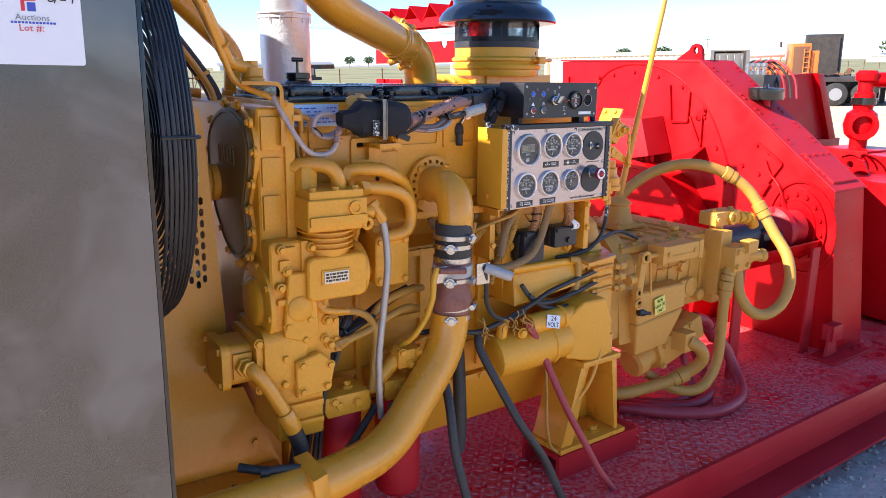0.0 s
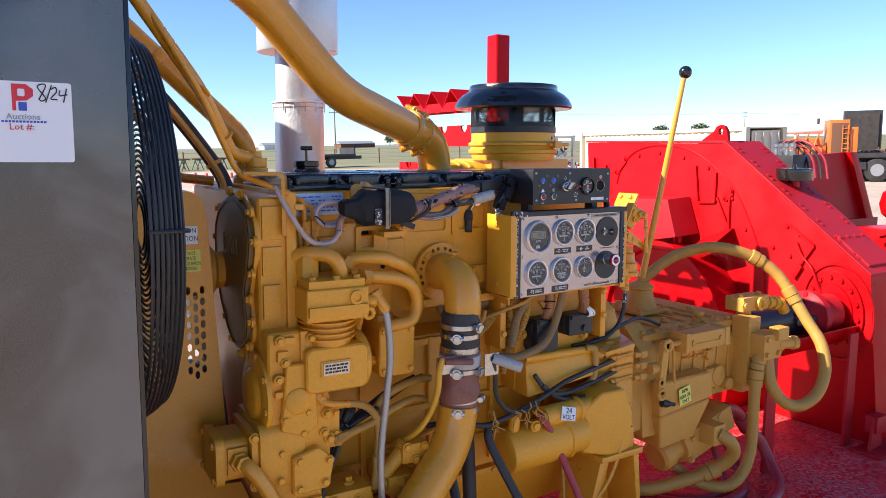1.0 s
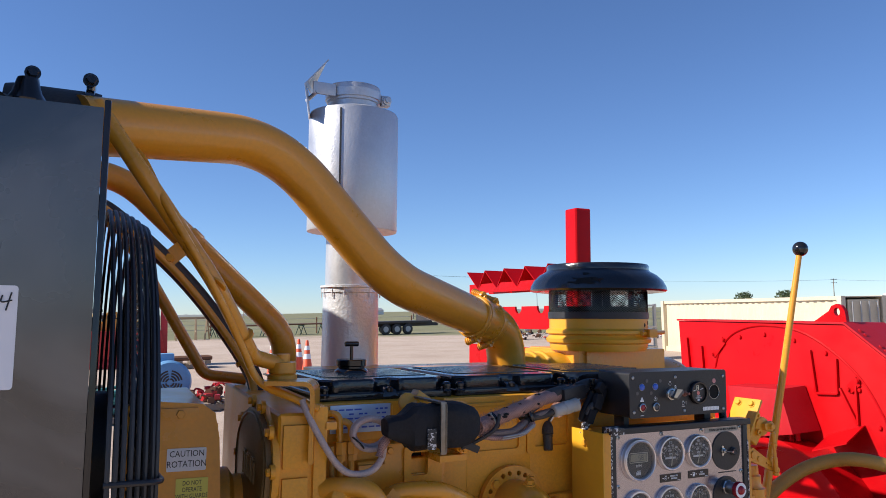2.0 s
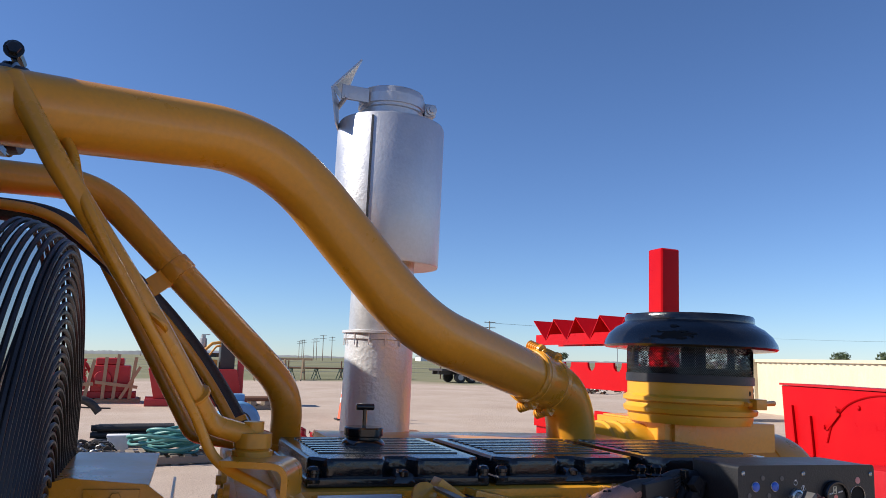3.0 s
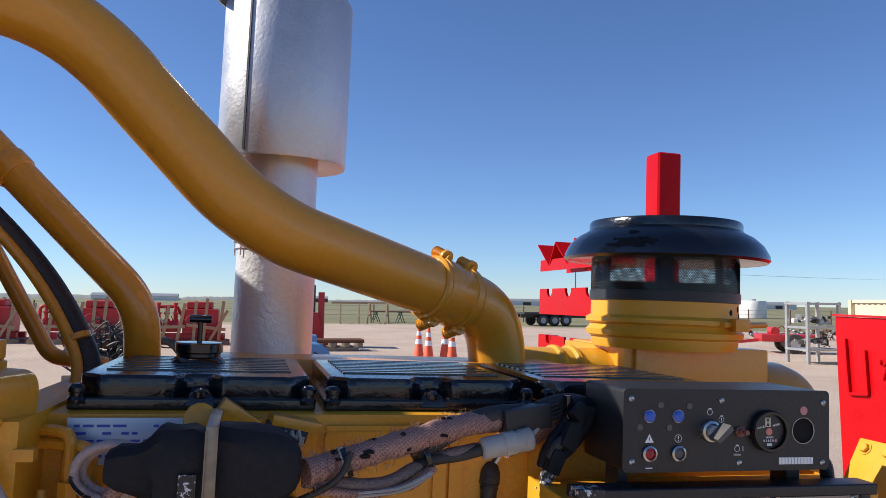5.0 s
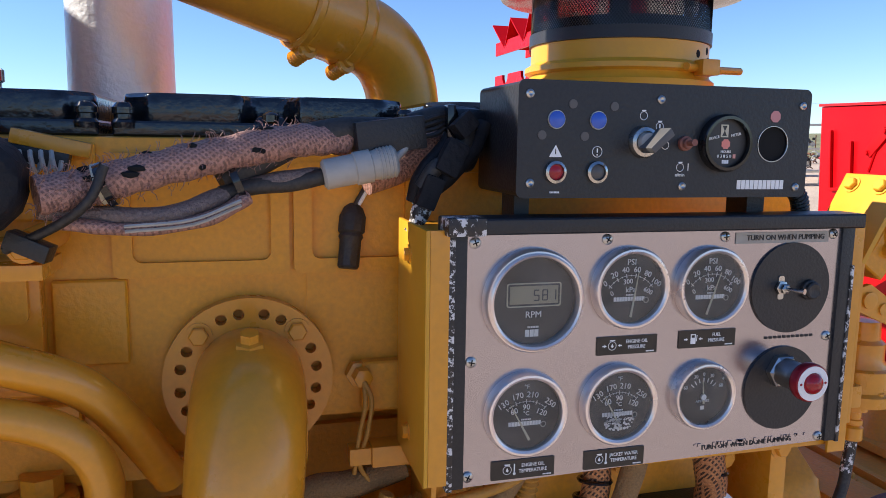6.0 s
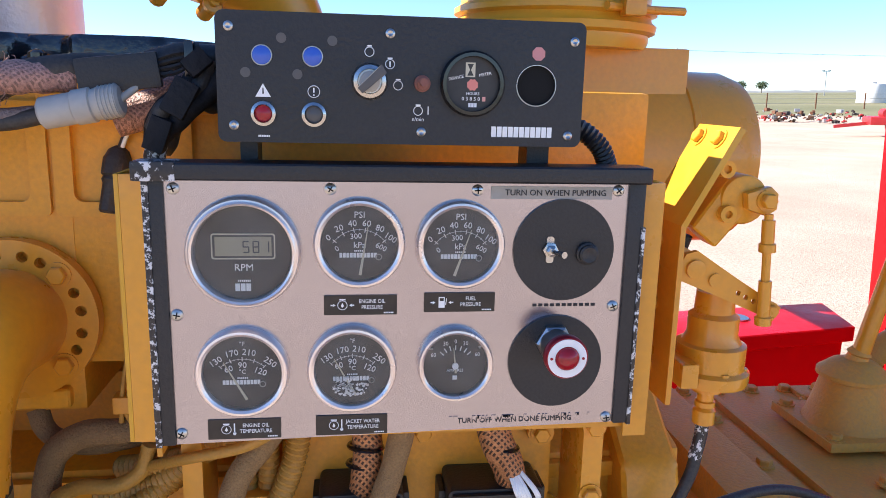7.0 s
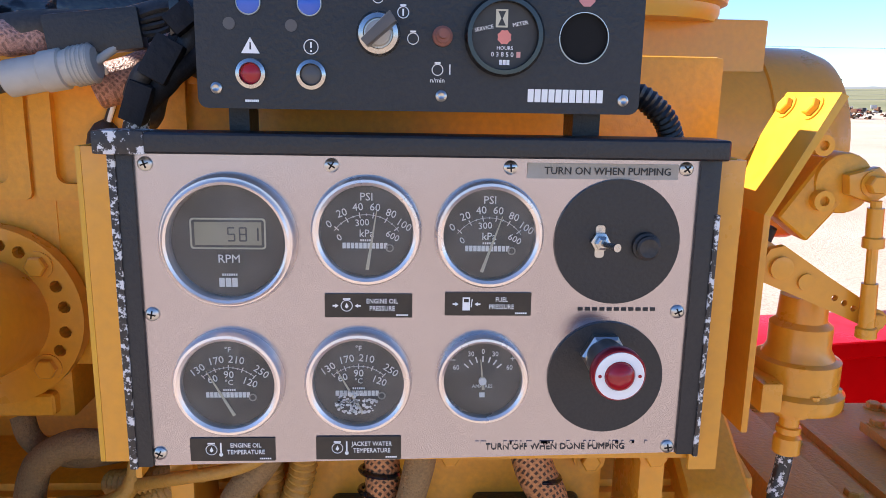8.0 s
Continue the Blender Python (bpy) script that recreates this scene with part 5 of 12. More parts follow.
part("can_seam", beam(B(), (sx, sy, 1.79), (sx, sy, 2.081), 0.004, 0.003, up=(math.cos(a), math.sin(a), 0)), black_satin, ex, "dark lapped seam")
part("neck", lathe(B(), (MX - 0.002, MY, 2.089), (0, 0, 1), [(0.066, 0), (0.066, 0.03), (0.070, 0.032), (0.071, 0.07), (0.069, 0.074), (0.064, 0.074), (0.064, 0.02)], 40, caps=False), silver_smooth, ex)
part("cap_clamp", lathe(B(), (MX - 0.002, MY, 2.127), (0, 0, 1), [(0.0715, 0), (0.0735, 0.001), (0.0735, 0.022), (0.0715, 0.023)], 40), silver_smooth, ex)
bm = box(B(), MX + 0.066, MY - 0.03, 2.122, MX + 0.092, MY - 0.005, 2.149, 0.003)
lathe(bm, (MX + 0.080, MY - 0.03, 2.135), (0, -1, 0), [(0.012, 0), (0.012, 0.006), (0.007, 0.007), (0.007, 0.012)], 12)
part("clamp_lug", bm, silver_smooth, ex)
part("hinge_bracket", box(B(), MX - 0.125, MY - 0.045, 2.124, MX - 0.066, MY - 0.038, 2.155, 0.002), silver_smooth, ex)
flap = hexa(B(), [(MX - 0.137, MY - 0.05, 2.067), (MX - 0.134, MY - 0.05, 2.067), (MX - 0.108, MY + 0.04, 2.077), (MX - 0.111, MY + 0.04, 2.077), (MX - 0.150, MY - 0.05, 2.143), (MX - 0.147, MY - 0.05, 2.143), (MX - 0.112, MY + 0.04, 2.147), (MX - 0.115, MY + 0.04, 2.147)])
hexa(flap, [(MX - 0.150, MY - 0.05, 2.143), (MX - 0.147, MY - 0.05, 2.141), (MX - 0.100, MY + 0.05, 2.147), (MX - 0.103, MY + 0.05, 2.149), (MX - 0.088, MY - 0.045, 2.217), (MX - 0.085, MY - 0.045, 2.215), (MX - 0.078, MY + 0.04, 2.221), (MX - 0.081, MY + 0.04, 2.223)])
part("rain_flap", flap, silver_smooth, ex)
part("hinge_pin", cyl(B(), (MX - 0.115, MY - 0.05, 2.129), (MX - 0.115, MY + 0.045, 2.129), 0.005, seg=10), silver_smooth, ex)
for k in range(14):
    a = radians(360 / 14 * k + 6)
    part("band_tick", box(B(), MX + 0.0745 * math.cos(a) - 0.0012, MY + 0.0745 * math.sin(a) - 0.0012, 1.612, MX + 0.0745 * math.cos(a) + 0.0012, MY + 0.0745 * math.sin(a) + 0.0012, 1.638), silver, ex)
part("turbo_elbow", cyl(B(), (MX, MY, 1.16), (MX, MY, 1.31), 0.085, seg=32, bev=0.01), yellow_cast, ex)

AX, AY = 1.932, 2.180
cl = thing("air_cleaner", (1.95, 2.22, 1.2), "yellow air cleaner housing with a black rain-cap precleaner", "air cleaner")
part("duct_box", hexa(B(), [(1.832, 2.105, 1.25), (2.124, 2.105, 1.25), (2.124, 2.40, 1.25), (1.832, 2.40, 1.25), (1.832, 2.105, 1.474), (2.124, 2.105, 1.474), (2.124, 2.40, 1.474), (1.832, 2.40, 1.474)], 0.005), yellow, cl)
bmh = holed(B(), rect_pts(2.115, 1.30, 2.395, 1.47), [round_pts(2.25, 1.36, 0.085, 28)], "x", 1.812, 1.833)
part("box_lip", bmh, yellow, cl)
part("canister", lathe(B(), (1.84, 2.20, 1.305), (1, 0, 0), [(0.12, 0.0), (0.138, 0.02), (0.14, 0.285), (0.143, 0.287), (0.143, 0.297), (0.14, 0.299), (0.139, 0.37), (0.130, 0.395), (0.10, 0.41), (0, 0.415)], 44), yellow, cl)
part("intake_hose", lathe(B(), (1.60, 2.215, 1.378), (1, 0, 0), [(0.082, 0), (0.085, 0.02), (0.085, 0.10), (0.090, 0.105), (0.090, 0.112), (0.085, 0.117), (0.085, 0.135), (0.090, 0.14), (0.090, 0.147), (0.085, 0.152), (0.085, 0.25)], 40), yellow_bright, cl)
part("collar", lathe(B(), (AX, AY, 1.470), (0, 0, 1), [(0.140, 0), (0.144, 0.012), (0.144, 0.02), (0.153, 0.024), (0.155, 0.034), (0.148, 0.040), (0.146, 0.046), (0.155, 0.050), (0.155, 0.058), (0.145, 0.064), (0.145, 0.098), (0.141, 0.100)], 56), yellow_bright, cl)
bm = cyl(B(), (AX + 0.03, AY - 0.157, 1.522), (AX + 0.12, AY - 0.115, 1.522), 0.006, seg=10)
box(bm, AX + 0.055, AY - 0.162, 1.510, AX + 0.085, AY - 0.138, 1.534, 0.003)
cyl(bm, (AX + 0.11, AY - 0.12, 1.522), (AX + 0.165, AY - 0.10, 1.524), 0.006, seg=10)
part("band_latch", bm, yellow, cl)
hat = thing("precleaner", (AX, AY, 1.56), "black mushroom rain cap over a mesh screen, paint chipped", "rain cap")
part("base_band", lathe(B(), (AX, AY, 1.562), (0, 0, 1), [(0.143, 0), (0.1485, 0.001), (0.1485, 0.020), (0.143, 0.021)], 56), black_satin, hat)
# the screen: crossing wires round a cylinder
R = 0.1455
bm = B()
n = 190
for s in (1, -1):
    for k in range(n):
        pts = []
        for j in range(6):
            a = 2 * math.pi * (k + s * j * 2.6) / n
            pts.append((AX + R * math.cos(a), AY + R * math.sin(a), 1.580 + 0.078 * j / 5))
        tube(bm, pts, 0.00075, 3, caps=False)
part("mesh_screen", bm, black, hat)
part("inner_skirt", lathe(B(), (AX, AY, 1.570), (0, 0, 1), [(0.142, 0), (0.142, 0.028), (0.1405, 0.028), (0.1405, 0)], 56, caps=False), black_satin, hat)
for k in range(3):
    a = radians(-118 + 120 * k)
    part("inner_stay", beam(B(), (AX + 0.134 * math.cos(a), AY + 0.134 * math.sin(a), 1.575), (AX + 0.134 * math.cos(a), AY + 0.134 * math.sin(a), 1.665), 0.022, 0.004, up=(math.cos(a), math.sin(a), 0)), black_satin, hat)
part("centre_tube", cyl(B(), (AX, AY, 1.57), (AX, AY, 1.67), 0.018, seg=20), black_satin, hat)
part("cap", lathe(B(), (AX, AY, 1.640), (0, 0, 1), [(0.17, 0.0), (0.198, 0.003), (0.203, 0.008), (0.201, 0.018), (0.191, 0.036), (0.174, 0.052), (0.156, 0.062), (0.152, 0.066), (0.152, 0.078), (0.149, 0.083), (0.08, 0.085), (0, 0.0855)], 64), black_wet, hat)
# flaked paint near the rim: ragged cells that follow the cap's curve
bm = B()
curve_r = ((0.008, 0.2038), (0.018, 0.2017), (0.036, 0.1917), (0.052, 0.1747), (0.062, 0.1567))


def cap_r(h):
    for (h0, r0), (h1, r1) in zip(curve_r, curve_r[1:]):
        if h <= h1:
            return r0 + (r1 - r0) * (h - h0) / (h1 - h0)
    return curve_r[-1][1]


for i in range(90):
    for j in range(22):
        a, h = -160 + 0.5 * i, 0.010 + 0.002 * j
        w = 1.1 * noise.noise(V((a * 0.16, h * 150, 3.0))) + 0.5 * noise.noise(V((a * 0.5, h * 400, 7.0)))
        main = ((a + 138) / 14) ** 2 + ((h - 0.027) / 0.011) ** 2
        chip = ((a + 139) / 3.5) ** 2 + ((h - 0.0475) / 0.004) ** 2
        if min(main, chip) + w < 0.72:
            cell = [(a, h), (a + 0.5, h), (a + 0.5, h + 0.002), (a, h + 0.002)]
            bm.faces.new([bm.verts.new((AX + cap_r(q) * math.cos(radians(b)), AY + cap_r(q) * math.sin(radians(b)), 1.6404 + q)) for b, q in cell])
bmesh.ops.remove_doubles(bm, verts=bm.verts, dist=0.0002)
part("chipped_patch", bm, shade_and_chip_black, hat, "bare rusted-through patch")

# ---------------------------------------------------------------- red post and hose rack beyond the engine
po = thing("red_post", (2.136, 2.574, DECK), "square red steel post standing behind the air cleaner", "post")
part("tube", box(B(), 2.124, 2.537, DECK, 2.193, 2.606, 1.964, 0.012, 3), red, po)
rk = thing("hose_rack", (2.11, 3.25, DECK), "red steel hanging rack with notched rails behind the post", "rack")
X0, Y0, Y1, PITCH = 2.10, 2.615, 3.287, 0.1555
part("upright", box(B(), X0 + 0.009, 3.20, DECK, X0 + 0.04, 3.285, 1.452, 0.003), red, rk)
# the upper shelf: a sheet folded into V pockets behind a lip with V cuts
lip, fold = [(Y1, 1.673), (Y0, 1.673), (Y0, 1.712)], []
tips = [Y1 - 0.5 * PITCH - PITCH * k for k in range(4)]
for y in reversed(tips):
    lip += [(y - 0.028, 1.712), (y, 1.687), (y + 0.028, 1.712)]
part("shelf_lip", prism(B(), lip + [(Y1, 1.712)], "x", X0, X0 + 0.005), red, rk)
for y in tips:
    for e in (-0.5, 0.5):
        a, b = V((0, y, 1.687)), V((0, y + e * PITCH, 1.764))
        n = V((0, 0, 0.004))
        near, deep = V((X0 - 0.012, 0, 0)), V((X0 + 0.10, 0, 0))
        part("folded_plate", hexa(B(), [a + near + V((0.012, 0, 0)), a + deep, a + deep + n, a + near + V((0.012, 0, 0)) + n, b + near, b + deep, b + deep + n, b + near + n]), red, rk)
part("shelf_back", box(B(), X0 + 0.10, Y0, 1.673, X0 + 0.105, Y1, 1.768), red, rk)
for z0, z1 in ((1.523, 1.611), (1.368, 1.452)):
    pts = [(Y0, z0), (Y1, z0), (Y1, z1)]
    for k in range(4):
        y = Y1 - 0.090 - PITCH * k
        pts += [(y + 0.024, z1), (y + 0.022, z1 - 0.014), (y + 0.012, z1 - 0.026), (y, z1 - 0.029), (y - 0.012, z1 - 0.026), (y - 0.022, z1 - 0.014), (y - 0.024, z1)]
    part("notched_rail", prism(B(), pts + [(Y0, z1)], "x", X0, X0 + 0.008), red, rk)

# chips in the collar's paint
for da, z in ((-62, 1.545), (-48, 1.552), (-44, 1.538)):
    a = radians(da)
    part("paint_chip", lathe(B(), (AX + 0.1445 * math.cos(a), AY + 0.1445 * math.sin(a), z), (math.cos(a), math.sin(a), 0), [(0.007, 0), (0.005, 0.0012)], 7), shade_and_chip_black, cl, "chip down to dark metal")

# ---------------------------------------------------------------- wiring harness along the head
hn = thing("wiring_harness", (1.15, 1.6, 1.32), "torn copper-braid wiring harness wrapped in black tape along the engine", "wiring")
# two tape-wrapped boots under a steel strap
bm = B()
prof = [(-0.094, 0.014), (-0.085, 0.019), (-0.068, 0.022), (-0.058, 0.028), (-0.050, 0.037), (-0.044, 0.039), (-0.018, 0.039), (-0.010, 0.036), (-0.002, 0.036), (0.006, 0.040), (0.040, 0.039), (0.058, 0.035), (0.070, 0.030), (0.080, 0.021), (0.084, 0.012)]
rings = []
for dx, h in prof:
    row = []
    for k in range(20):
        a = 2 * math.pi * k / 20
        c, s = math.cos(a), math.sin(a)
        rr = 1 / max(abs(c) ** 5 + abs(s) ** 5, 1e-6) ** (1 / 5)
        p = V((1.090 + dx, 1.578 + rr * c * (0.010 + h * 0.45), 1.373 + rr * s * h))
        row.append(bm.verts.new(p + V((0.3, 1, 1)) * 0.0045 * noise.noise(p * 60) + V((0, 1, 1)) * 0.002 * noise.noise(p * 190)))
    rings.append(row)
for a, b in zip(rings, rings[1:]):
    for k in range(20):
        bm.faces.new((a[k], a[(k + 1) % 20], b[(k + 1) % 20], b[k]))
bm.faces.new(rings[0][::-1])
bm.faces.new(rings[-1])
part("taped_boot", bm, tape, hn, "black tape-wrapped connector boot")
part("worn_flag", box(B(), 1.062, 1.5455, 1.337, 1.078, 1.5475, 1.372, 0.0005), trim_worn, hn, "scuffed tape patch")
bm = box(B(), 1.0840, 1.5415, 1.328, 1.0955, 1.5445, 1.4165, 0.001)
box(bm, 1.0840, 1.5445, 1.4125, 1.0955, 1.66, 1.4165, 0.001)
for x in (1.0840, 1.0942):
    box(bm, x, 1.5395, 1.332, x + 0.0013, 1.5416, 1.413)
part("steel_strap", bm, tarnished, hn, "tarnished steel strap")
main = curve_through([(1.18, 1.585, 1.364), (1.21, 1.598, 1.369), (1.235, 1.60, 1.376), (1.294, 1.61, 1.391), (1.354, 1.63, 1.403), (1.40, 1.648, 1.406)], 10)
part("copper_braid", tube(B(), main, [0.0135 + 0.0008 * math.sin(k * 1.7) for k in range(len(main))], 18, wob=0.08), braid, hn, "frayed copper braid sleeve")
low = curve_through([(1.18, 1.59, 1.354), (1.207, 1.60, 1.349), (1.265, 1.60, 1.349), (1.314, 1.62, 1.366), (1.36, 1.632, 1.375), (1.382, 1.64, 1.376)], 10)
part("lower_braid", tube(B(), low, 0.0070, 12, wob=0.2), braid_grey, hn, "grey braided branch")
part("lower_braid", hose([(1.19, 1.59, 1.345), (1.24, 1.594, 1.339), (1.29, 1.60, 1.345), (1.32, 1.615, 1.360)], 0.0052, wob=0.3), braid, hn)
# frayed wire ends
bm = B()
for k in range(420):
    i = rng.randrange(0, len(main) - 8)
    a = rng.uniform(0, 6.28)
    p = main[i] + V((rng.uniform(-0.004, 0.004), math.cos(a) * 0.0135, math.sin(a) * 0.0135))
    d = V((rng.uniform(-1, 1), math.cos(a) * 0.7, math.sin(a))).normalized() * rng.uniform(0.003, 0.009)
    tube(bm, [p, p + d * 0.6 + V((0.001, 0, 0.001)), p + d], 0.00028, 3, caps=False)
fr = part("frayed_wire", bm, braid, hn)
tagged(fr, "", "", "", "stuff")
bm = B()
for k in range(16):
    i = rng.randrange(10, len(main) - 6)
    a = rng.uniform(2.6, 5.2)
    p = main[i] + V((0, math.cos(a) * 0.0125, -math.sin(a) * 0.0125))
    bmesh.ops.create_icosphere(bm, subdivisions=1, radius=1, matrix=Matrix.Translation(p) @ Matrix.Diagonal((rng.uniform(0.003, 0.008), 0.003, 0.003, 1)))
pieces("torn_spot", bm, shade_and_chip_black, hn, "torn holes showing black wires")
part("black_tube", hose([(1.30, 1.625, 1.372), (1.330, 1.633, 1.388), (1.362, 1.636, 1.404), (1.40, 1.645, 1.412), (1.440, 1.655, 1.413)], 0.0118, seg=14), rubber, hn)
for x, y, z in ((1.222, 1.599, 1.371), (1.312, 1.621, 1.372)):
    part("zip_tie", cyl(B(), (x - 0.002, y, z - 0.001), (x + 0.003, y, z + 0.001), 0.0165, seg=18), black, hn)
part("white_tape", tube(B(), main[13:17], 0.0152, 14), print_cream, hn)
part("black_lead", hose([(1.225, 1.58, 1.385), (1.215, 1.578, 1.362), (1.195, 1.585, 1.345), (1.155, 1.60, 1.325)], 0.0035), rubber, hn)
part("plug", beam(B(), (1.158, 1.598, 1.334), (1.186, 1.592, 1.322), 0.014, 0.013, bev=0.002), black_satin, hn, "small black plug")
bm = B()
for k, (dy, dz) in enumerate(((0, 0), (0.004, 0.003), (-0.003, 0.004))):
    tube(bm, curve_through([(1.235, 1.588 + dy, 1.338 + dz), (1.28, 1.59 + dy, 1.342 + dz), (1.315, 1.60 + dy, 1.355 + dz)], 6), 0.0013, 5)
pieces("bare_wire", bm, grey_plastic, hn)
# multi-pin connector body
part("connector_block", beam(B(), (1.405, 1.640, 1.405), (1.465, 1.650, 1.413), 0.024, 0.028, bev=0.003), black_satin, hn)
gcn = thing("grey_connector", (1.41, 1.63, 1.37), "grey round threaded cable connector", "connector")
d = V((0.06, 0, 0.012)).normalized()
part("body", lathe(B(), (1.379, 1.630, 1.3765), d, [(0.010, 0), (0.0125, 0.002), (0.0125, 0.026), (0.0138, 0.027), (0.0138, 0.040), (0.0120, 0.041), (0.0130, 0.047), (0.0130, 0.060), (0.0105, 0.062)], 22), grey_plastic, gcn)
for k in range(5):
    part("thread", ring(B(), V((1.379, 1.630, 1.3765)) + d * (0.047 + k * 0.003), d, 0.0130, 0.0008, 22, 5), grey_plastic, gcn)
part("lead", hose([(1.382, 1.632, 1.376), (1.355, 1.63, 1.370), (1.325, 1.622, 1.368), (1.30, 1.615, 1.362)], 0.0068), rubber, gcn)
part("wires", hose([(1.438, 1.632, 1.389), (1.452, 1.64, 1.402), (1.462, 1.65, 1.420)], 0.003), grey_plastic, gcn)
hp2 = thing("hanging_plug", (1.405, 1.66, 1.295), "black rubber plug hanging on a short lead", "connector")
part("lead", hose([(1.430, 1.66, 1.385), (1.426, 1.69, 1.366), (1.416, 1.70, 1.345)], 0.0030), rubber, hp2)
part("white_lead", hose([(1.433, 1.658, 1.386), (1.429, 1.686, 1.368), (1.419, 1.696, 1.347)], 0.0018), print_white, hp2)
part("body", lathe(B(), (1.415, 1.703, 1.347), (-0.13, -0.25, -1), [(0.004, 0), (0.009, 0.004), (0.0115, 0.010), (0.0125, 0.012), (0.0125, 0.026), (0.0105, 0.028), (0.0115, 0.031), (0.0100, 0.034), (0.0100, 0.058), (0.0085, 0.060)], 10), rubber, hp2)
bcn = thing("black_connector_bundle", (1.48, 1.65, 1.34), "bundle of black taped connectors beside the control box", "connector")
part("upper_tube", hose([(1.455, 1.655, 1.418), (1.485, 1.66, 1.426), (1.515, 1.665, 1.424), (1.54, 1.67, 1.41)], 0.010), rubber, bcn)
for k, (dx, dy, r_, m_) in enumerate(((0.0, 0.004, 0.0085, rubber), (-0.012, 0.0, 0.0065, tape), (0.009, -0.008, 0.0075, tape), (-0.004, -0.012, 0.0070, rubber), (0.014, 0.006, 0.0060, black_satin))):
    part("sleeve", hose([(1.512 + dx, 1.652 + dy, 1.420), (1.495 + dx, 1.645 + dy, 1.402 - 0.004 * k), (1.478 + dx * 1.2, 1.638 + dy, 1.375 + 0.003 * k), (1.464 + dx * 0.6, 1.642 + dy, 1.348 + 0.006 * k)], r_, wob=0.35), m_, bcn)
for p_, q_, w_ in (((1.492, 1.626, 1.404), (1.478, 1.622, 1.378), 0.020), ((1.472, 1.624, 1.376), (1.462, 1.626, 1.350), 0.017), ((1.505, 1.632, 1.425), (1.490, 1.628, 1.412), 0.016)):
    part("taped_plug", beam(B(), p_, q_, w_, 0.014, up=(0, 1, 0), bev=0.003), tape, bcn)
part("tape_end", hose([(1.472, 1.630, 1.372), (1.463, 1.632, 1.350), (1.455, 1.635, 1.328)], 0.0085, wob=0.3), trim_worn, bcn)
part("braid_end", hose([(1.42, 1.675, 1.372), (1.45, 1.68, 1.382), (1.48, 1.68, 1.398), (1.51, 1.68, 1.405)], 0.016), braid, bcn, "copper braid sleeve")
for k in range(4):
    part("wire", hose([(1.462, 1.645, 1.408 + 0.004 * k), (1.478, 1.648, 1.411 + 0.005 * k), (1.495, 1.655, 1.421 + 0.002 * k), (1.52, 1.66, 1.422)], 0.0022, 5, 6), rubber, bcn)
part("fluted_tube", hose([(1.495, 1.655, 1.424), (1.52, 1.66, 1.423), (1.545, 1.665, 1.415)], 0.0105), black_satin, bcn)
part("zip_tie", box(B(), 1.486, 1.640, 1.408, 1.493, 1.652, 1.436, 0.001), black, bcn)
# loop of braided cable at the front
lo = thing("braided_loop", (0.95, 1.58, 1.28), "loop of pale braided cable tied beside the gear housing", "cable")
part("cable", hose([(0.862, 1.59, 1.418), (0.875, 1.578, 1.385), (0.90, 1.57, 1.339), (0.925, 1.57, 1.305), (0.951, 1.57, 1.290), (0.985, 1.573, 1.292), (1.007, 1.58, 1.312), (1.015, 1.585, 1.345), (1.025, 1.585, 1.365)], 0.0060, wob=0.1), braid_pale, lo)
for dy, s in ((0.0, 1.0), (0.012, 0.86), (0.018, 0.93)):
    pts = [(0.995 + 0.035 * s * math.cos(radians(a)), 1.60 + dy, 1.352 + 0.028 * s * math.sin(radians(a))) for a in range(20, 381, 24)]
    part("coil", hose(pts[:14], 0.0050, 4), braid_pale, lo)
part("zip_tie", ring(B(), (0.968, 1.60, 1.338), (1, 0, 1), 0.015, 0.0018, 18, 6), black, lo)
part("frayed_end", hose([(1.015, 1.57, 1.352), (1.002, 1.565, 1.335), (0.996, 1.562, 1.318)], 0.007, wob=0.4), braid, lo)
rail = thing("fuel_tubes", (0.94, 1.62, 1.2), "bundle of thin yellow fuel tubes at the front of the head", "tubes")
for dx, z1 in ((0.0, 1.385), (0.022, 1.37)):
    part("tube", tube(B(), bent([(0.905, 1.66, z1), (0.945 + dx, 1.64, z1), (0.947 + dx, 1.635, 1.24)], [0.016]), 0.0065, 10), yellow, rail)
    part("nut", lathe(B(), (0.947 + dx, 1.635, 1.335), (0, 0, -1), [(0.011, 0), (0.011, 0.022), (0.009, 0.023), (0.009, 0.034)], 6), yellow, rail)
part("tube", hose([(0.925, 1.62, 1.33), (0.927, 1.615, 1.25), (0.925, 1.615, 1.17), (0.915, 1.62, 1.12)], 0.0045), hose_yellow, rail)
part("clip", holed(B(), rect_pts(0.908, 1.222, 0.962, 1.248, 0.003), [round_pts(0.922, 1.235, 0.004, 10), round_pts(0.936, 1.235, 0.004, 10), round_pts(0.950, 1.235, 0.004, 10)], "y", 1.600, 1.606), yellow, rail)
part("tee", box(B(), 0.905, 1.585, 1.365, 0.925, 1.60, 1.378, 0.002), yellow, rail)
# injector connectors above the head, name plate and bracket
inj = thing("injector_plugs", (1.15, 1.69, 1.38), "yellow painted injector plugs with a coiled white lead", "connector")
part("plug", beam(B(), (1.090, 1.668, 1.418), (1.130, 1.672, 1.392), 0.026, 0.022, bev=0.003), yellow, inj)
part("plug_lid", beam(B(), (1.145, 1.672, 1.405), (1.20, 1.680, 1.393), 0.034, 0.012, bev=0.003), yellow, inj)
part("plug_core", beam(B(), (1.140, 1.668, 1.396), (1.185, 1.672, 1.384), 0.022, 0.014, bev=0.002), black_satin, inj)
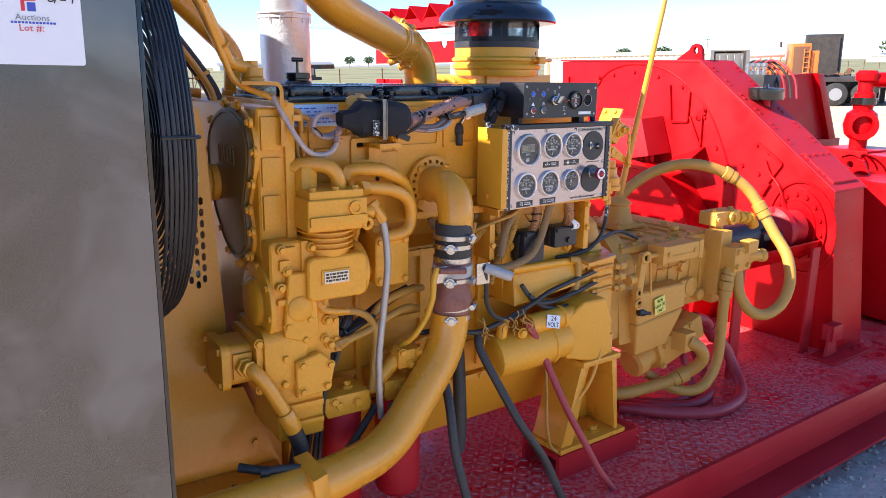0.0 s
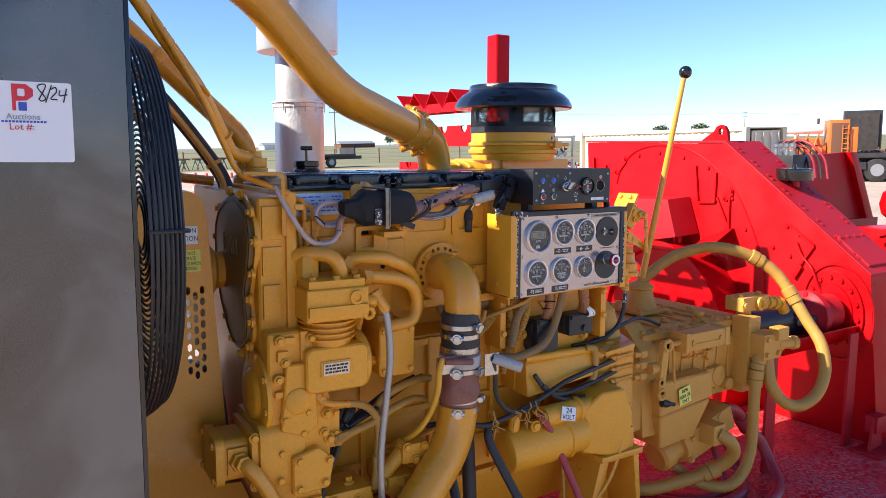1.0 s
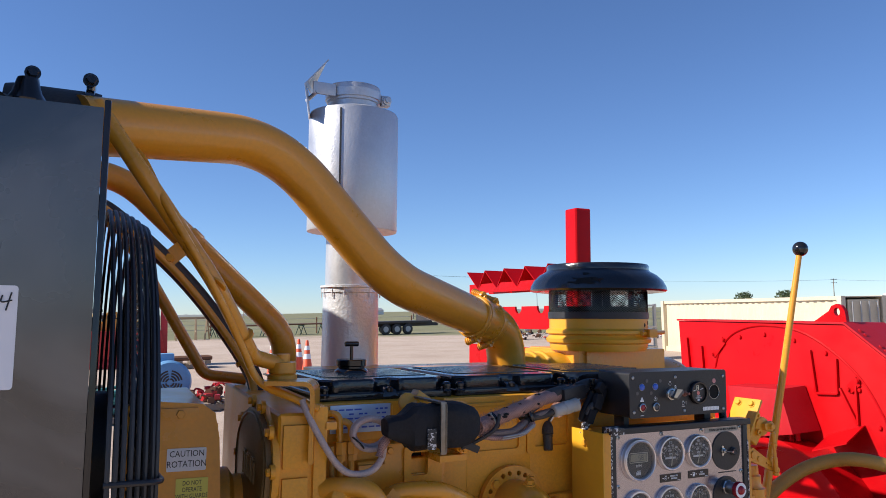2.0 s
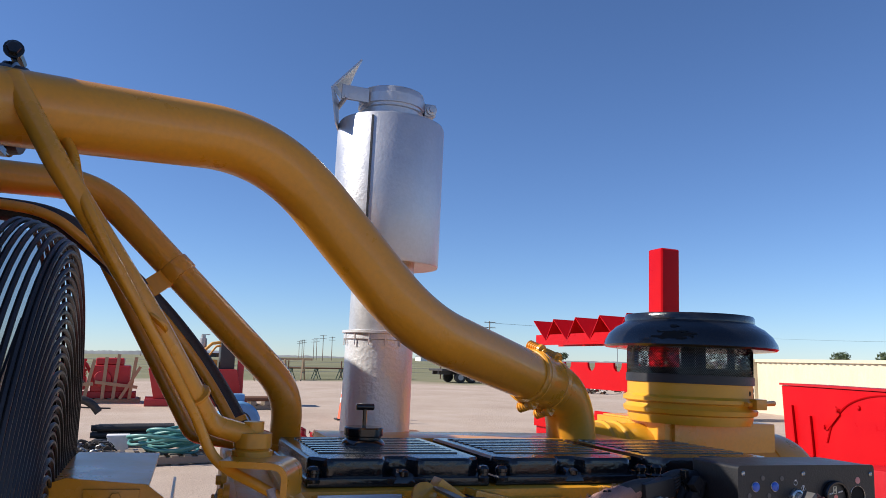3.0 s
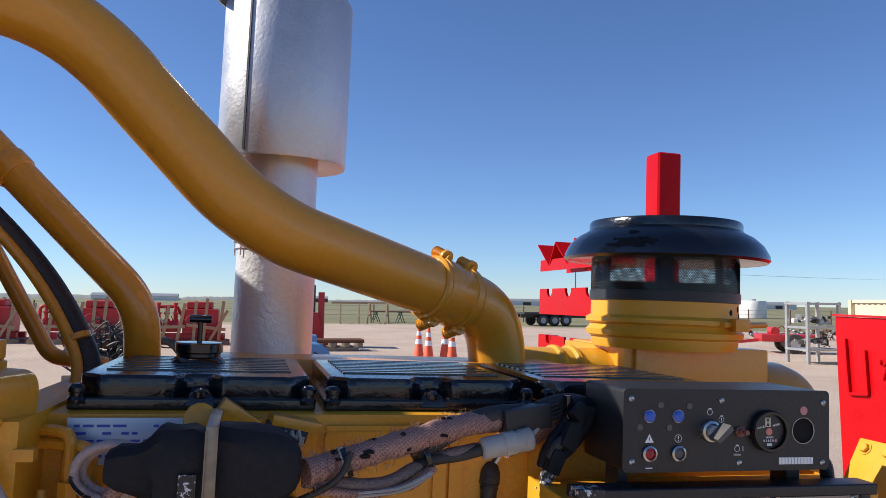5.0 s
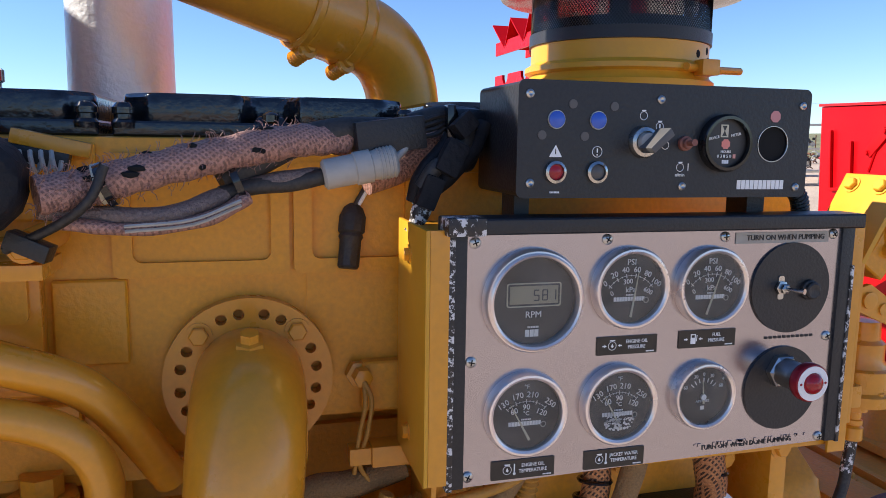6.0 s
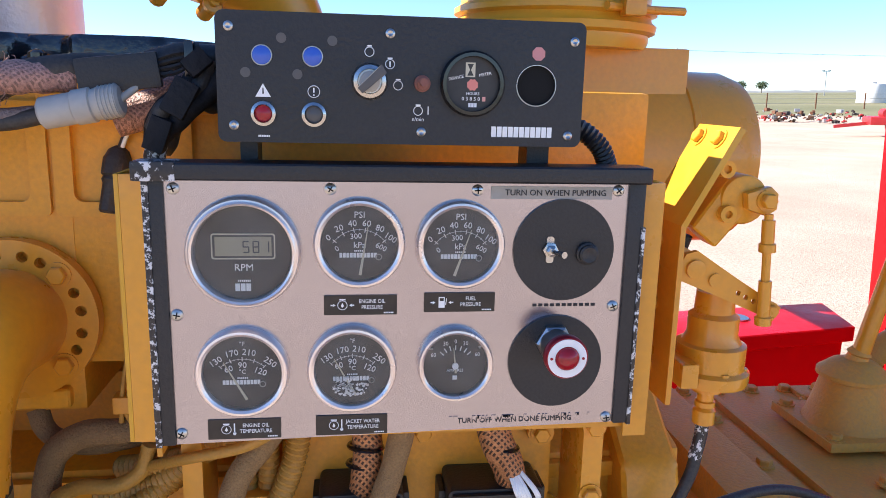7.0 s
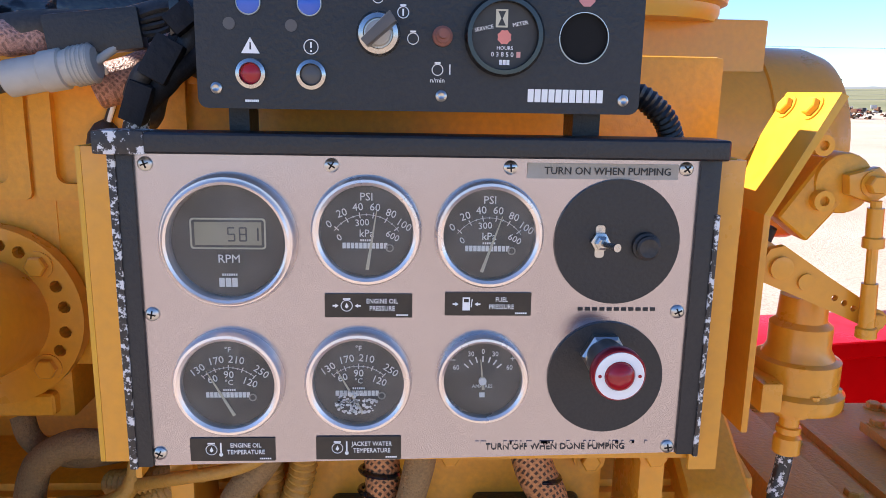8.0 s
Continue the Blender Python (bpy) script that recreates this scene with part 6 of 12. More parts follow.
part("lug", lathe(B(), (1.072, 1.66, 1.405), (0, -1, 0.2), [(0.017, 0), (0.017, 0.008), (0.008, 0.010)], 14), yellow, inj)
coil = [(1.145 + 0.003 * k * 0.35, 1.655 + 0.006 * math.cos(k * 0.9), 1.385 + 0.008 * math.sin(k * 0.9)) for k in range(36)]
part("coiled_lead", tube(B(), coil, 0.0019, 6), grey_plastic, inj)
tg_ = thing("engine_plate", (0.985, 1.695, 1.355), "blue-white printed engine data plate on the head", "label")
part("plate", box(B(), 0.935, SIDE - 0.0125, 1.352, 1.052, SIDE - 0.0105, 1.402, 0.0008), plain("pale blue plate", (0.45, 0.55, 0.68), 0.35, 0.3), tg_)
bm = B()
for r in range(5):
    x = 0.942
    while x < 1.04:
        w = rng.uniform(0.004, 0.014)
        if rng.random() < 0.7:
            box(bm, x, SIDE - 0.0130, 1.360 + r * 0.008, min(x + w, 1.046), SIDE - 0.0124, 1.3628 + r * 0.008)
        x += w + 0.003
part("print_row", bm, ink_blue, tg_)
sb = thing("support_bracket", (1.10, 1.68, 1.19), "yellow steel bracket under the harness boot", "bracket")
part("plate", prism(B(), [(0.985, 1.20), (1.158, 1.20), (1.158, 1.29), (1.145, 1.305), (1.122, 1.305), (1.122, 1.272), (1.075, 1.272), (1.075, 1.33), (1.035, 1.33), (1.035, 1.295), (0.985, 1.295)], "y", 1.672, 1.680, 0.001), yellow, sb)
part("ledge", box(B(), 1.118, 1.612, 1.300, 1.175, 1.676, 1.312, 0.002), yellow, sb)
bm = bolt(B(), (1.165, 1.605, 1.325), (0, -1, 0), 0.008)
bolt(bm, (1.045, 1.672, 1.318), (0, -1, 0), 0.007)
pieces("bolt", bm, yellow, sb)
part("boss", cyl(B(), (1.165, 1.612, 1.325), (1.165, 1.70, 1.325), 0.012, seg=14), yellow, sb)
bm = B()
for x, z in ((1.0, 1.21), (1.145, 1.222)):
    cyl(bm, (x, 1.672, z), (x, 1.669, z), 0.0052, seg=12)
part("holes", bm, shade_and_chip_black, sb)
# temperature sender between flange and panel
sd = thing("temperature_sender", (1.418, 1.69, 1.13), "small yellow temperature sender with hanging wires", "sensor")
part("body", lathe(B(), (1.418, SIDE - 0.002, 1.188), (0.1, -1, 0), [(0.013, 0), (0.013, 0.008), (0.009, 0.009), (0.009, 0.022), (0.005, 0.024)], 6), yellow, sd)
part("wire", hose([(1.420, 1.675, 1.186), (1.426, 1.668, 1.17), (1.422, 1.668, 1.14), (1.415, 1.67, 1.11), (1.425, 1.67, 1.09)], 0.0022), hose_yellow, sd)
part("wire", hose([(1.420, 1.675, 1.184), (1.420, 1.668, 1.165), (1.414, 1.668, 1.135), (1.410, 1.67, 1.10)], 0.0022), hose_yellow, sd)

# ---------------------------------------------------------------- control module, looms and pipes under the panel
cm = thing("engine_control_module", (1.70, 1.68, 0.84), "yellow cast engine control module with black plugs", "control module")
part("case", prism(B(), [(1.552, 0.842), (1.800, 0.865), (1.815, 0.935), (1.815, 1.105), (1.552, 1.105)], "y", 1.672, 1.735, 0.008), yellow_cast, cm)
part("lower_case", hexa(B(), [(1.555, 1.615, 0.835), (1.800, 1.615, 0.860), (1.800, 1.70, 0.860), (1.555, 1.70, 0.835), (1.560, 1.632, 0.925), (1.815, 1.632, 0.925), (1.815, 1.70, 0.94), (1.560, 1.70, 0.95)], 0.008, 3), yellow_cast, cm)
part("top_rail", cyl(B(), (1.56, 1.640, 0.938), (1.815, 1.640, 0.930), 0.012, seg=14), yellow_cast, cm)
bm = B()
for x, z in ((1.572, 1.085), (1.685, 1.085), (1.80, 1.08), (1.572, 1.0), (1.80, 0.97)):
    cyl(bm, (x, 1.674, z), (x, 1.660, z), 0.013, seg=14)
    bolt(bm, (x, 1.660, z), (0, -1, 0), 0.008)
prism(bm, [(1.63, 1.085), (1.67, 1.085), (1.65, 1.062)], "y", 1.666, 1.674, 0.002)
pieces("bolt", bm, yellow_cast, cm)
for x0, x1, z0, z1 in ((1.588, 1.665, 0.952, 1.045), (1.705, 1.795, 0.985, 1.045)):
    plug = part("plug", prism(B(), rect_pts(x0, z0, x1, z1, 0.006), "y", 1.622, 1.674, 0.004), black_satin, cm, "black multi-pin plug")
    bm = box(B(), x0 - 0.006, 1.640, z0 + 0.01, x0, 1.672, z1 - 0.01, 0.002)
    box(bm, x1, 1.640, z0 + 0.01, x1 + 0.006, 1.672, z1 - 0.01, 0.002)
    cyl(bm, ((x0 + x1) / 2 + 0.012, 1.622, (z0 + z1) / 2 - 0.012), ((x0 + x1) / 2 + 0.012, 1.616, (z0 + z1) / 2 - 0.012), 0.009, seg=14)
    box(bm, x0 + 0.004, 1.616, z1 - 0.014, x1 - 0.004, 1.624, z1 - 0.003, 0.002)
    part("latch", bm, black_satin, plug)
lm = thing("panel_loom", (1.68, 1.64, 1.03), "copper-braided loom dropping from the panel into the plugs", "wiring")
part("braid", hose([(1.628, 1.62, 1.125), (1.632, 1.622, 1.09), (1.630, 1.628, 1.06), (1.628, 1.64, 1.035)], 0.0135, wob=0.06), braid_orange, lm, "braided copper sleeve")
part("braid", hose([(1.738, 1.61, 1.130), (1.745, 1.61, 1.10), (1.758, 1.622, 1.072), (1.765, 1.635, 1.052)], 0.0150, wob=0.06), braid_orange, lm, "braided copper sleeve")
for x, y, z in ((1.630, 1.622, 1.092), (1.629, 1.628, 1.072), (1.750, 1.613, 1.092)):
    part("zip_tie", ring(B(), (x, y, z), (0.1, 0.2, 1), 0.0150, 0.0022, 18, 6), black, lm)
bm = B()
for k in range(9):
    dx = rng.uniform(-0.012, 0.014)
    tube(bm, curve_through([(1.765 + dx * 0.5, 1.618, 1.066), (1.775 + dx, 1.606, 1.052), (1.780 + dx, 1.612, 1.038), (1.77 + dx, 1.63, 1.034)], 5), 0.0019, 6)
pieces("loose_wire", bm, print_white, lm, "loose white wire")
sh = thing("sheathed_cable", (1.6, 1.61, 0.95), "dusty fabric-sheathed cable hanging below the panel", "cable")
part("cable", hose([(1.662, 1.60, 1.128), (1.658, 1.605, 1.10), (1.648, 1.608, 1.06), (1.632, 1.606, 1.025), (1.600, 1.60, 0.990), (1.558, 1.597, 0.972), (1.50, 1.60, 0.962), (1.45, 1.62, 0.965)], 0.0112, wob=0.05), sheath, sh)
cu = thing("corrugated_conduits", (1.5, 1.64, 1.0), "yellow overpainted corrugated conduits behind the panel", "cable")
for pts, r in (([(1.40, 1.69, 1.045), (1.45, 1.665, 1.062), (1.50, 1.65, 1.085), (1.55, 1.65, 1.12)], 0.0095), ([(1.38, 1.69, 1.02), (1.43, 1.67, 1.035), (1.475, 1.655, 1.07), (1.50, 1.65, 1.11)], 0.0105),
               ([(1.520, 1.66, 1.13), (1.522, 1.66, 1.05), (1.52, 1.66, 0.98), (1.505, 1.665, 0.90)], 0.0085), ([(1.540, 1.655, 1.13), (1.542, 1.655, 1.06), (1.535, 1.66, 1.0), (1.51, 1.66, 0.96)], 0.0085), ([(1.572, 1.64, 1.13), (1.568, 1.64, 1.08), (1.55, 1.64, 1.03), (1.525, 1.645, 0.99), (1.50, 1.65, 0.95)], 0.0095)):
    line = curve_through(pts, 18)
    part("conduit", tube(B(), line, [r + 0.0020 * (k % 2) for k in range(len(line))], 12), hose_yellow, cu)
part("braided_hose", hose([(1.335, 1.68, 1.02), (1.340, 1.68, 1.048), (1.349, 1.68, 1.069), (1.374, 1.68, 1.085), (1.411, 1.68, 1.087), (1.46, 1.68, 1.10)], 0.0125, wob=0.06), sheath, cu)
part("braided_hose", hose([(1.325, 1.705, 1.10), (1.332, 1.70, 1.083), (1.345, 1.70, 1.071), (1.375, 1.70, 1.064), (1.416, 1.70, 1.072), (1.46, 1.69, 1.09)], 0.0095, wob=0.06), sheath, cu)
part("thin_hose", hose([(1.35, 1.665, 1.03), (1.375, 1.66, 1.043), (1.405, 1.655, 1.045), (1.428, 1.655, 1.058), (1.438, 1.655, 1.085)], 0.0070, wob=0.1), hose_yellow, cu)
line = curve_through([(1.39, 1.66, 0.985), (1.418, 1.66, 1.019), (1.455, 1.66, 1.046), (1.483, 1.66, 1.072), (1.50, 1.66, 1.12)], 16)
part("conduit", tube(B(), line, [0.0085 + 0.002 * (k % 2) for k in range(len(line))], 12), hose_yellow, cu)
part("sheathed_hose", hose([(1.50, 1.62, 0.99), (1.511, 1.62, 1.041), (1.522, 1.62, 1.072), (1.543, 1.62, 1.10), (1.56, 1.62, 1.13)], 0.0115, wob=0.05), sheath, cu)
part("flat_lead", hose([(1.565, 1.60, 1.128), (1.53, 1.605, 1.105), (1.48, 1.62, 1.088), (1.43, 1.66, 1.06)], 0.005), hose_yellow, cu)
part("clip", box(B(), 1.505, 1.638, 1.03, 1.56, 1.672, 1.038, 0.002), yellow, cu)
bm = box(B(), 1.425, 1.66, 1.108, 1.478, 1.685, 1.128, 0.003)
box(bm, 1.405, 1.664, 1.110, 1.427, 1.682, 1.126, 0.002)
part("plug", bm, yellow, cu)
bk2 = thing("panel_brackets", (1.83, 1.66, 1.0), "yellow steel brackets holding the panel to the engine", "bracket")
bm = box(B(), 1.832, 1.63, 0.965, 1.852, 1.70, 1.13, 0.003)
box(bm, 1.47, 1.63, 0.98, 1.488, 1.70, 1.12, 0.003)
pieces("bracket", bm, yellow, bk2)
bm = B()
for x, z in ((1.842, 1.10), (1.842, 1.03), (1.479, 1.02)):
    bolt(bm, (x, 1.63, z), (0, -1, 0), 0.0085)
pieces("bolt", bm, yellow, bk2)

# ---------------------------------------------------------------- filters, starter and pumps low on the side
def spin_filter(name, x, y, ztop, zbot, r):
    f = thing(name, (x, y, zbot), "red spin-on filter under a yellow cast head", "filter")
    part("can", lathe(B(), (x, y, zbot), (0, 0, 1), [(r * 0.85, 0), (r, 0.012), (r, ztop - zbot - 0.004), (r * 0.97, ztop - zbot)], 32), red_dusty, f, "red filter can")
    hd = part("head", prism(B(), [(x - r - 0.006, ztop), (x + r + 0.002, ztop), (x + r + 0.008, ztop + 0.02), (x + r, ztop + 0.055), (x - r - 0.012, ztop + 0.055), (x - r - 0.014, ztop + 0.02)], "y", y - r - 0.004, y + r, 0.006), yellow_cast, f)
    bm = B()
    for dx, dz in ((-0.03, 0.03), (-0.042, 0.042), (0.02, 0.03)):
        bolt(bm, (x + dx, y - r - 0.004, ztop + dz), (0, -1, 0), 0.010)
    lathe(bm, (x + 0.01, y - 0.02, ztop + 0.055), (0, 0, 1), [(0.014, 0), (0.014, 0.008), (0.009, 0.009), (0.009, 0.02)], 6)
    cyl(bm, (x + r, y - 0.02, ztop + 0.035), (x + r + 0.05, y - 0.02, ztop + 0.035), 0.012, seg=12)
    bolt(bm, (x + r + 0.05, y - 0.02, ztop + 0.035), (1, 0, 0), 0.014)
    pieces("bolt", bm, yellow_cast, hd)
    return f


spin_filter("fuel_filter", 1.022, 1.615, 0.640, 0.36, 0.053)
spin_filter("oil_filter", 1.205, 1.64, 0.640, 0.34, 0.062)
primer = thing("priming_pump", (1.16, 1.6, 0.66), "yellow hand priming pump beside the filters", "pump")
part("barrel", lathe(B(), (1.118, 1.59, 0.700), (0.75, 0.05, 0.62), [(0.014, 0), (0.020, 0.002), (0.020, 0.075), (0.028, 0.077), (0.028, 0.095)], 22), yellow_cast, primer)
part("flange", box(B(), 1.165, 1.565, 0.725, 1.235, 1.62, 0.775, 0.008), yellow_cast, primer)
bm = B()
for x, z in ((1.175, 0.77), (1.225, 0.765), (1.20, 0.735)):
    bolt(bm, (x, 1.563, z), (0, -1, 0), 0.009)
pieces("bolt", bm, yellow_cast, primer)
box_ = thing("fuel_pump", (1.17, 1.65, 0.93), "yellow cast pump body on the crankcase", "pump")
part("body", prism(B(), rect_pts(1.118, 0.945, 1.215, 1.075, 0.014), "y", 1.60, 1.74, 0.006, 3), yellow_cast, box_)
part("cap", lathe(B(), (1.155, 1.665, 1.07), (0, 0, 1), [(0.03, 0), (0.03, 0.02), (0.018, 0.022), (0.018, 0.04)], 8), yellow_cast, box_)
bm = B()
for x, z in ((1.13, 0.96), (1.203, 0.96), (1.13, 1.06), (1.203, 1.06)):
    bolt(bm, (x, 1.60, z), (0, -1, 0), 0.008)
pieces("bolt", bm, yellow_cast, box_)
gp = thing("transfer_pump", (0.97, 1.56, 0.82), "small yellow fuel transfer pump behind the gear case", "pump")
part("body", prism(B(), rect_pts(0.925, 0.838, 0.995, 0.905, 0.010), "y", 1.555, 1.66, 0.006), yellow_cast, gp)
part("nose", box(B(), 0.965, 1.55, 0.815, 1.0, 1.60, 0.85, 0.006), yellow_cast, gp)
bm = B()
for x, z in ((0.935, 0.848), (0.985, 0.848), (0.985, 0.895)):
    bolt(bm, (x, 1.555, z), (0, -1, 0), 0.007)
pieces("bolt", bm, yellow_cast, gp)
FL = [
    ("fuel_line", "yellow fuel hose with a crimped fitting", [(0.985, 1.55, 0.832), (1.02, 1.55, 0.842), (1.08, 1.565, 0.850), (1.15, 1.58, 0.872), (1.21, 1.60, 0.878), (1.26, 1.63, 0.86)], 0.0095, hose_yellow, (1, 4)),
    ("fuel_line", "yellow fuel hose bending down to the filter", [(0.95, 1.56, 0.905), (0.99, 1.556, 0.912), (1.044, 1.558, 0.905), (1.085, 1.565, 0.875), (1.10, 1.57, 0.824), (1.098, 1.572, 0.75), (1.092, 1.575, 0.685)], 0.0092, hose_yellow, (2, 40)),
    ("fuel_line", "yellow fuel hose crossing the crankcase", [(1.10, 1.60, 0.86), (1.13, 1.60, 0.895), (1.18, 1.61, 0.912), (1.24, 1.63, 0.915), (1.29, 1.66, 0.905)], 0.0105, hose_yellow, ()),
    ("drain_hose", "bright yellow hose curving from the clamp", [(1.246, 1.512, 1.000), (1.236, 1.512, 0.97), (1.234, 1.515, 0.92), (1.225, 1.535, 0.86), (1.205, 1.56, 0.81), (1.185, 1.59, 0.78)], 0.0078, yellow_bright, ()),
    ("oil_line", "yellow oil tube below the compressor", [(0.935, 1.545, 0.955), (0.945, 1.535, 0.935), (0.975, 1.53, 0.925), (1.01, 1.54, 0.917)], 0.0085, yellow, (0, 6)),
    ("oil_line", "yellow tube beside the compressor", [(1.062, 1.60, 1.10), (1.062, 1.61, 1.06), (1.062, 1.615, 1.02), (1.085, 1.62, 0.99), (1.12, 1.63, 0.985)], 0.010, yellow, (0, 30)),
    ("fuel_line", "yellow tube behind the filters", [(1.16, 1.70, 0.72), (1.25, 1.69, 0.73), (1.35, 1.68, 0.76), (1.45, 1.68, 0.79)], 0.008, yellow, ()),
]
for nm, lb_, pts, r, mat, ft in FL:
    line_thing(nm, lb_, pts, r, mat, ft, "hose")
ct = thing("cable_bundle", (0.95, 1.57, 0.5), "bundle of black cables running down behind the pump", "cable")
for k, (dx, dy) in enumerate(((0, 0), (0.012, 0.006), (-0.010, 0.010), (0.004, -0.012))):
    part("cable", hose([(1.27 + dx, 1.68 + dy, 0.905), (1.18 + dx, 1.64 + dy, 0.895), (1.09 + dx, 1.60 + dy, 0.870), (1.015, 1.575 + dy, 0.845), (0.985 + dx, 1.57 + dy, 0.80), (0.950 + dx, 1.565 + dy, 0.72), (0.918 + dx * 2.5, 1.56 + dy, 0.62), (0.90 + dx * 3, 1.56 + dy, 0.50), (0.89 + dx * 3, 1.56, 0.40)], 0.0058), rubber, ct)
part("zip_tie", ring(B(), (1.018, 1.577, 0.847), (1, 0.3, 0.6), 0.017, 0.003, 16, 6), black, ct)
fc = thing("front_cable", (0.9, 1.45, 0.5), "black taped cable slung along the water pipe", "cable")
part("cable", hose([(0.70, 1.50, 0.560), (0.78, 1.475, 0.545), (0.86, 1.465, 0.545), (0.95, 1.465, 0.560), (1.02, 1.475, 0.578), (1.08, 1.49, 0.605), (1.13, 1.53, 0.65)], 0.0125), rubber, fc)
part("wire_tie", hose([(0.985, 1.452, 0.563), (0.99, 1.453, 0.578), (1.01, 1.458, 0.580), (1.025, 1.46, 0.596)], 0.0012), grey_plastic, fc)

stt = thing("starter_motor", (1.68, 1.62, 0.60), "yellow starter motor with solenoid and worn cable ends", "starter")
ax0, ax1 = V((1.515, 1.605, 0.672)), V((1.80, 1.60, 0.690))
dd = (ax1 - ax0).normalized()
part("body", lathe(B(), ax0, dd, [(0.045, 0), (0.062, 0.008), (0.064, 0.02), (0.064, 0.20), (0.068, 0.202), (0.068, 0.212), (0.060, 0.214), (0.058, 0.27)], 36), yellow_cast, stt)
part("drive_nose", prism(B(), [(1.775, 0.63), (1.90, 0.595), (1.96, 0.61), (1.965, 0.72), (1.93, 0.80), (1.84, 0.80), (1.775, 0.76)], "y", 1.565, 1.68, 0.012, 3), yellow_cast, stt)
part("solenoid", lathe(B(), (1.640, 1.592, 0.752), (1, 0, 0.05), [(0.024, 0), (0.031, 0.004), (0.031, 0.12), (0.036, 0.122), (0.036, 0.13), (0.026, 0.135), (0.026, 0.2)], 28), yellow_cast, stt)
bm = B()
for a in (60, 140, 220, 300):
    o = V((0, math.cos(radians(a)), math.sin(radians(a))))
    bolt(bm, ax0 + dd * 0.008 + o * 0.045, -dd, 0.006)
cyl(bm, (1.545, 1.60, 0.70), (1.548, 1.585, 0.79), 0.016, seg=12, bev=0.003)
bolt(bm, (1.60, 1.565, 0.745), (0, -1, 0), 0.012)
bolt(bm, (1.625, 1.565, 0.765), (-0.5, -1, 0), 0.010)
pieces("terminal", bm, yellow_cast, stt)
lab = thing("volt_label", (1.715, 1.56, 0.735), "white label with black voltage words on the solenoid", "label")
P = pose(1.712, 1.5605, 0.762) @ pose(0, 0, 0, 90, 0, 0) @ pose(0, 0, 0, -12, 0, -14)
bm = B()
box(bm, -0.026, -0.019, -0.0005, 0.026, 0.019, 0.0005)
bmesh.ops.transform(bm, matrix=P, verts=bm.verts)
part("sheet", bm, white_card, lab)
lettering("inscription", "24", 0.022, P @ pose(0, 0.008, 0.001), ink_black, lab)
lettering("inscription", "VOLT", 0.020, P @ pose(0, -0.010, 0.001), ink_black, lab, squeeze=0.9)
CB = [
    ("battery_cable", "black battery cable hanging from the starter to the deck", [(1.447, 1.575, 0.765), (1.442, 1.56, 0.73), (1.464, 1.52, 0.656), (1.512, 1.46, 0.533), (1.58, 1.43, 0.42), (1.62, 1.415, 0.33), (1.66, 1.405, 0.24), (1.69, 1.40, 0.212)], 0.0118, rubber),
    ("battery_cable", "red battery cable hanging from the starter to the deck", [(1.607, 1.562, 0.772), (1.632, 1.565, 0.745), (1.676, 1.55, 0.651), (1.718, 1.50, 0.516), (1.77, 1.465, 0.40), (1.82, 1.44, 0.30), (1.88, 1.415, 0.213)], 0.0105, rubber_red),
    ("vent_hose", "black rubber hose hanging behind the water pipe", [(1.40, 1.65, 0.80), (1.394, 1.63, 0.72), (1.39, 1.61, 0.60), (1.388, 1.60, 0.50), (1.385, 1.60, 0.42)], 0.0185, rubber),
    ("vent_hose", "black rubber hose hanging to the deck", [(1.30, 1.60, 0.74), (1.285, 1.51, 0.64), (1.276, 1.46, 0.515), (1.287, 1.42, 0.40), (1.31, 1.40, 0.30), (1.33, 1.40, 0.212)], 0.0125, rubber),
    ("control_cable", "black control cable crossing the engine side", [(1.25, 1.60, 0.80), (1.327, 1.59, 0.800), (1.40, 1.565, 0.785), (1.455, 1.565, 0.790), (1.55, 1.58, 0.805), (1.632, 1.59, 0.827), (1.70, 1.60, 0.848), (1.78, 1.61, 0.861), (1.86, 1.63, 0.866), (1.94, 1.655, 0.868)], 0.0072, rubber),
    ("control_cable", "black control cable crossing the engine side", [(1.60, 1.61, 0.88), (1.64, 1.60, 0.83), (1.70, 1.60, 0.815), (1.78, 1.61, 0.82), (1.86, 1.63, 0.825), (1.95, 1.655, 0.832)], 0.0072, rubber),
    ("control_cable", "black control cable crossing the engine side", [(1.62, 1.60, 0.85), (1.68, 1.60, 0.805), (1.75, 1.605, 0.790), (1.85, 1.63, 0.785), (1.95, 1.655, 0.795)], 0.0072, rubber),
    ("sensor_lead", "black lead looping below the hose joint", [(1.39, 1.51, 0.985), (1.405, 1.52, 0.93), (1.425, 1.54, 0.87), (1.47, 1.56, 0.82), (1.53, 1.57, 0.80), (1.59, 1.58, 0.81)], 0.0066, rubber),
    ("breather_tube", "yellow tube beside the control module", [(1.812, 1.64, 0.925), (1.835, 1.63, 0.92), (1.84, 1.63, 0.88), (1.83, 1.63, 0.83), (1.78, 1.64, 0.80), (1.72, 1.66, 0.80)], 0.0105, hose_yellow),
    ("drain_tube", "thin yellow tube curving down past the pedestal", [(1.955, 1.60, 0.745), (1.92, 1.58, 0.70), (1.89, 1.565, 0.62), (1.85, 1.56, 0.54), (1.80, 1.57, 0.47), (1.78, 1.58, 0.42)], 0.006, yellow),
    ("drain_tube", "thin yellow tube hanging below the starter", [(1.70, 1.60, 0.62), (1.702, 1.59, 0.52), (1.70, 1.58, 0.43), (1.71, 1.57, 0.36), (1.735, 1.56, 0.33)], 0.0042, hose_yellow),
]
for nm, lb_, pts, r, mat in CB:
    line_thing(nm, lb_, pts, r, mat, (), "cable")
bm = B()
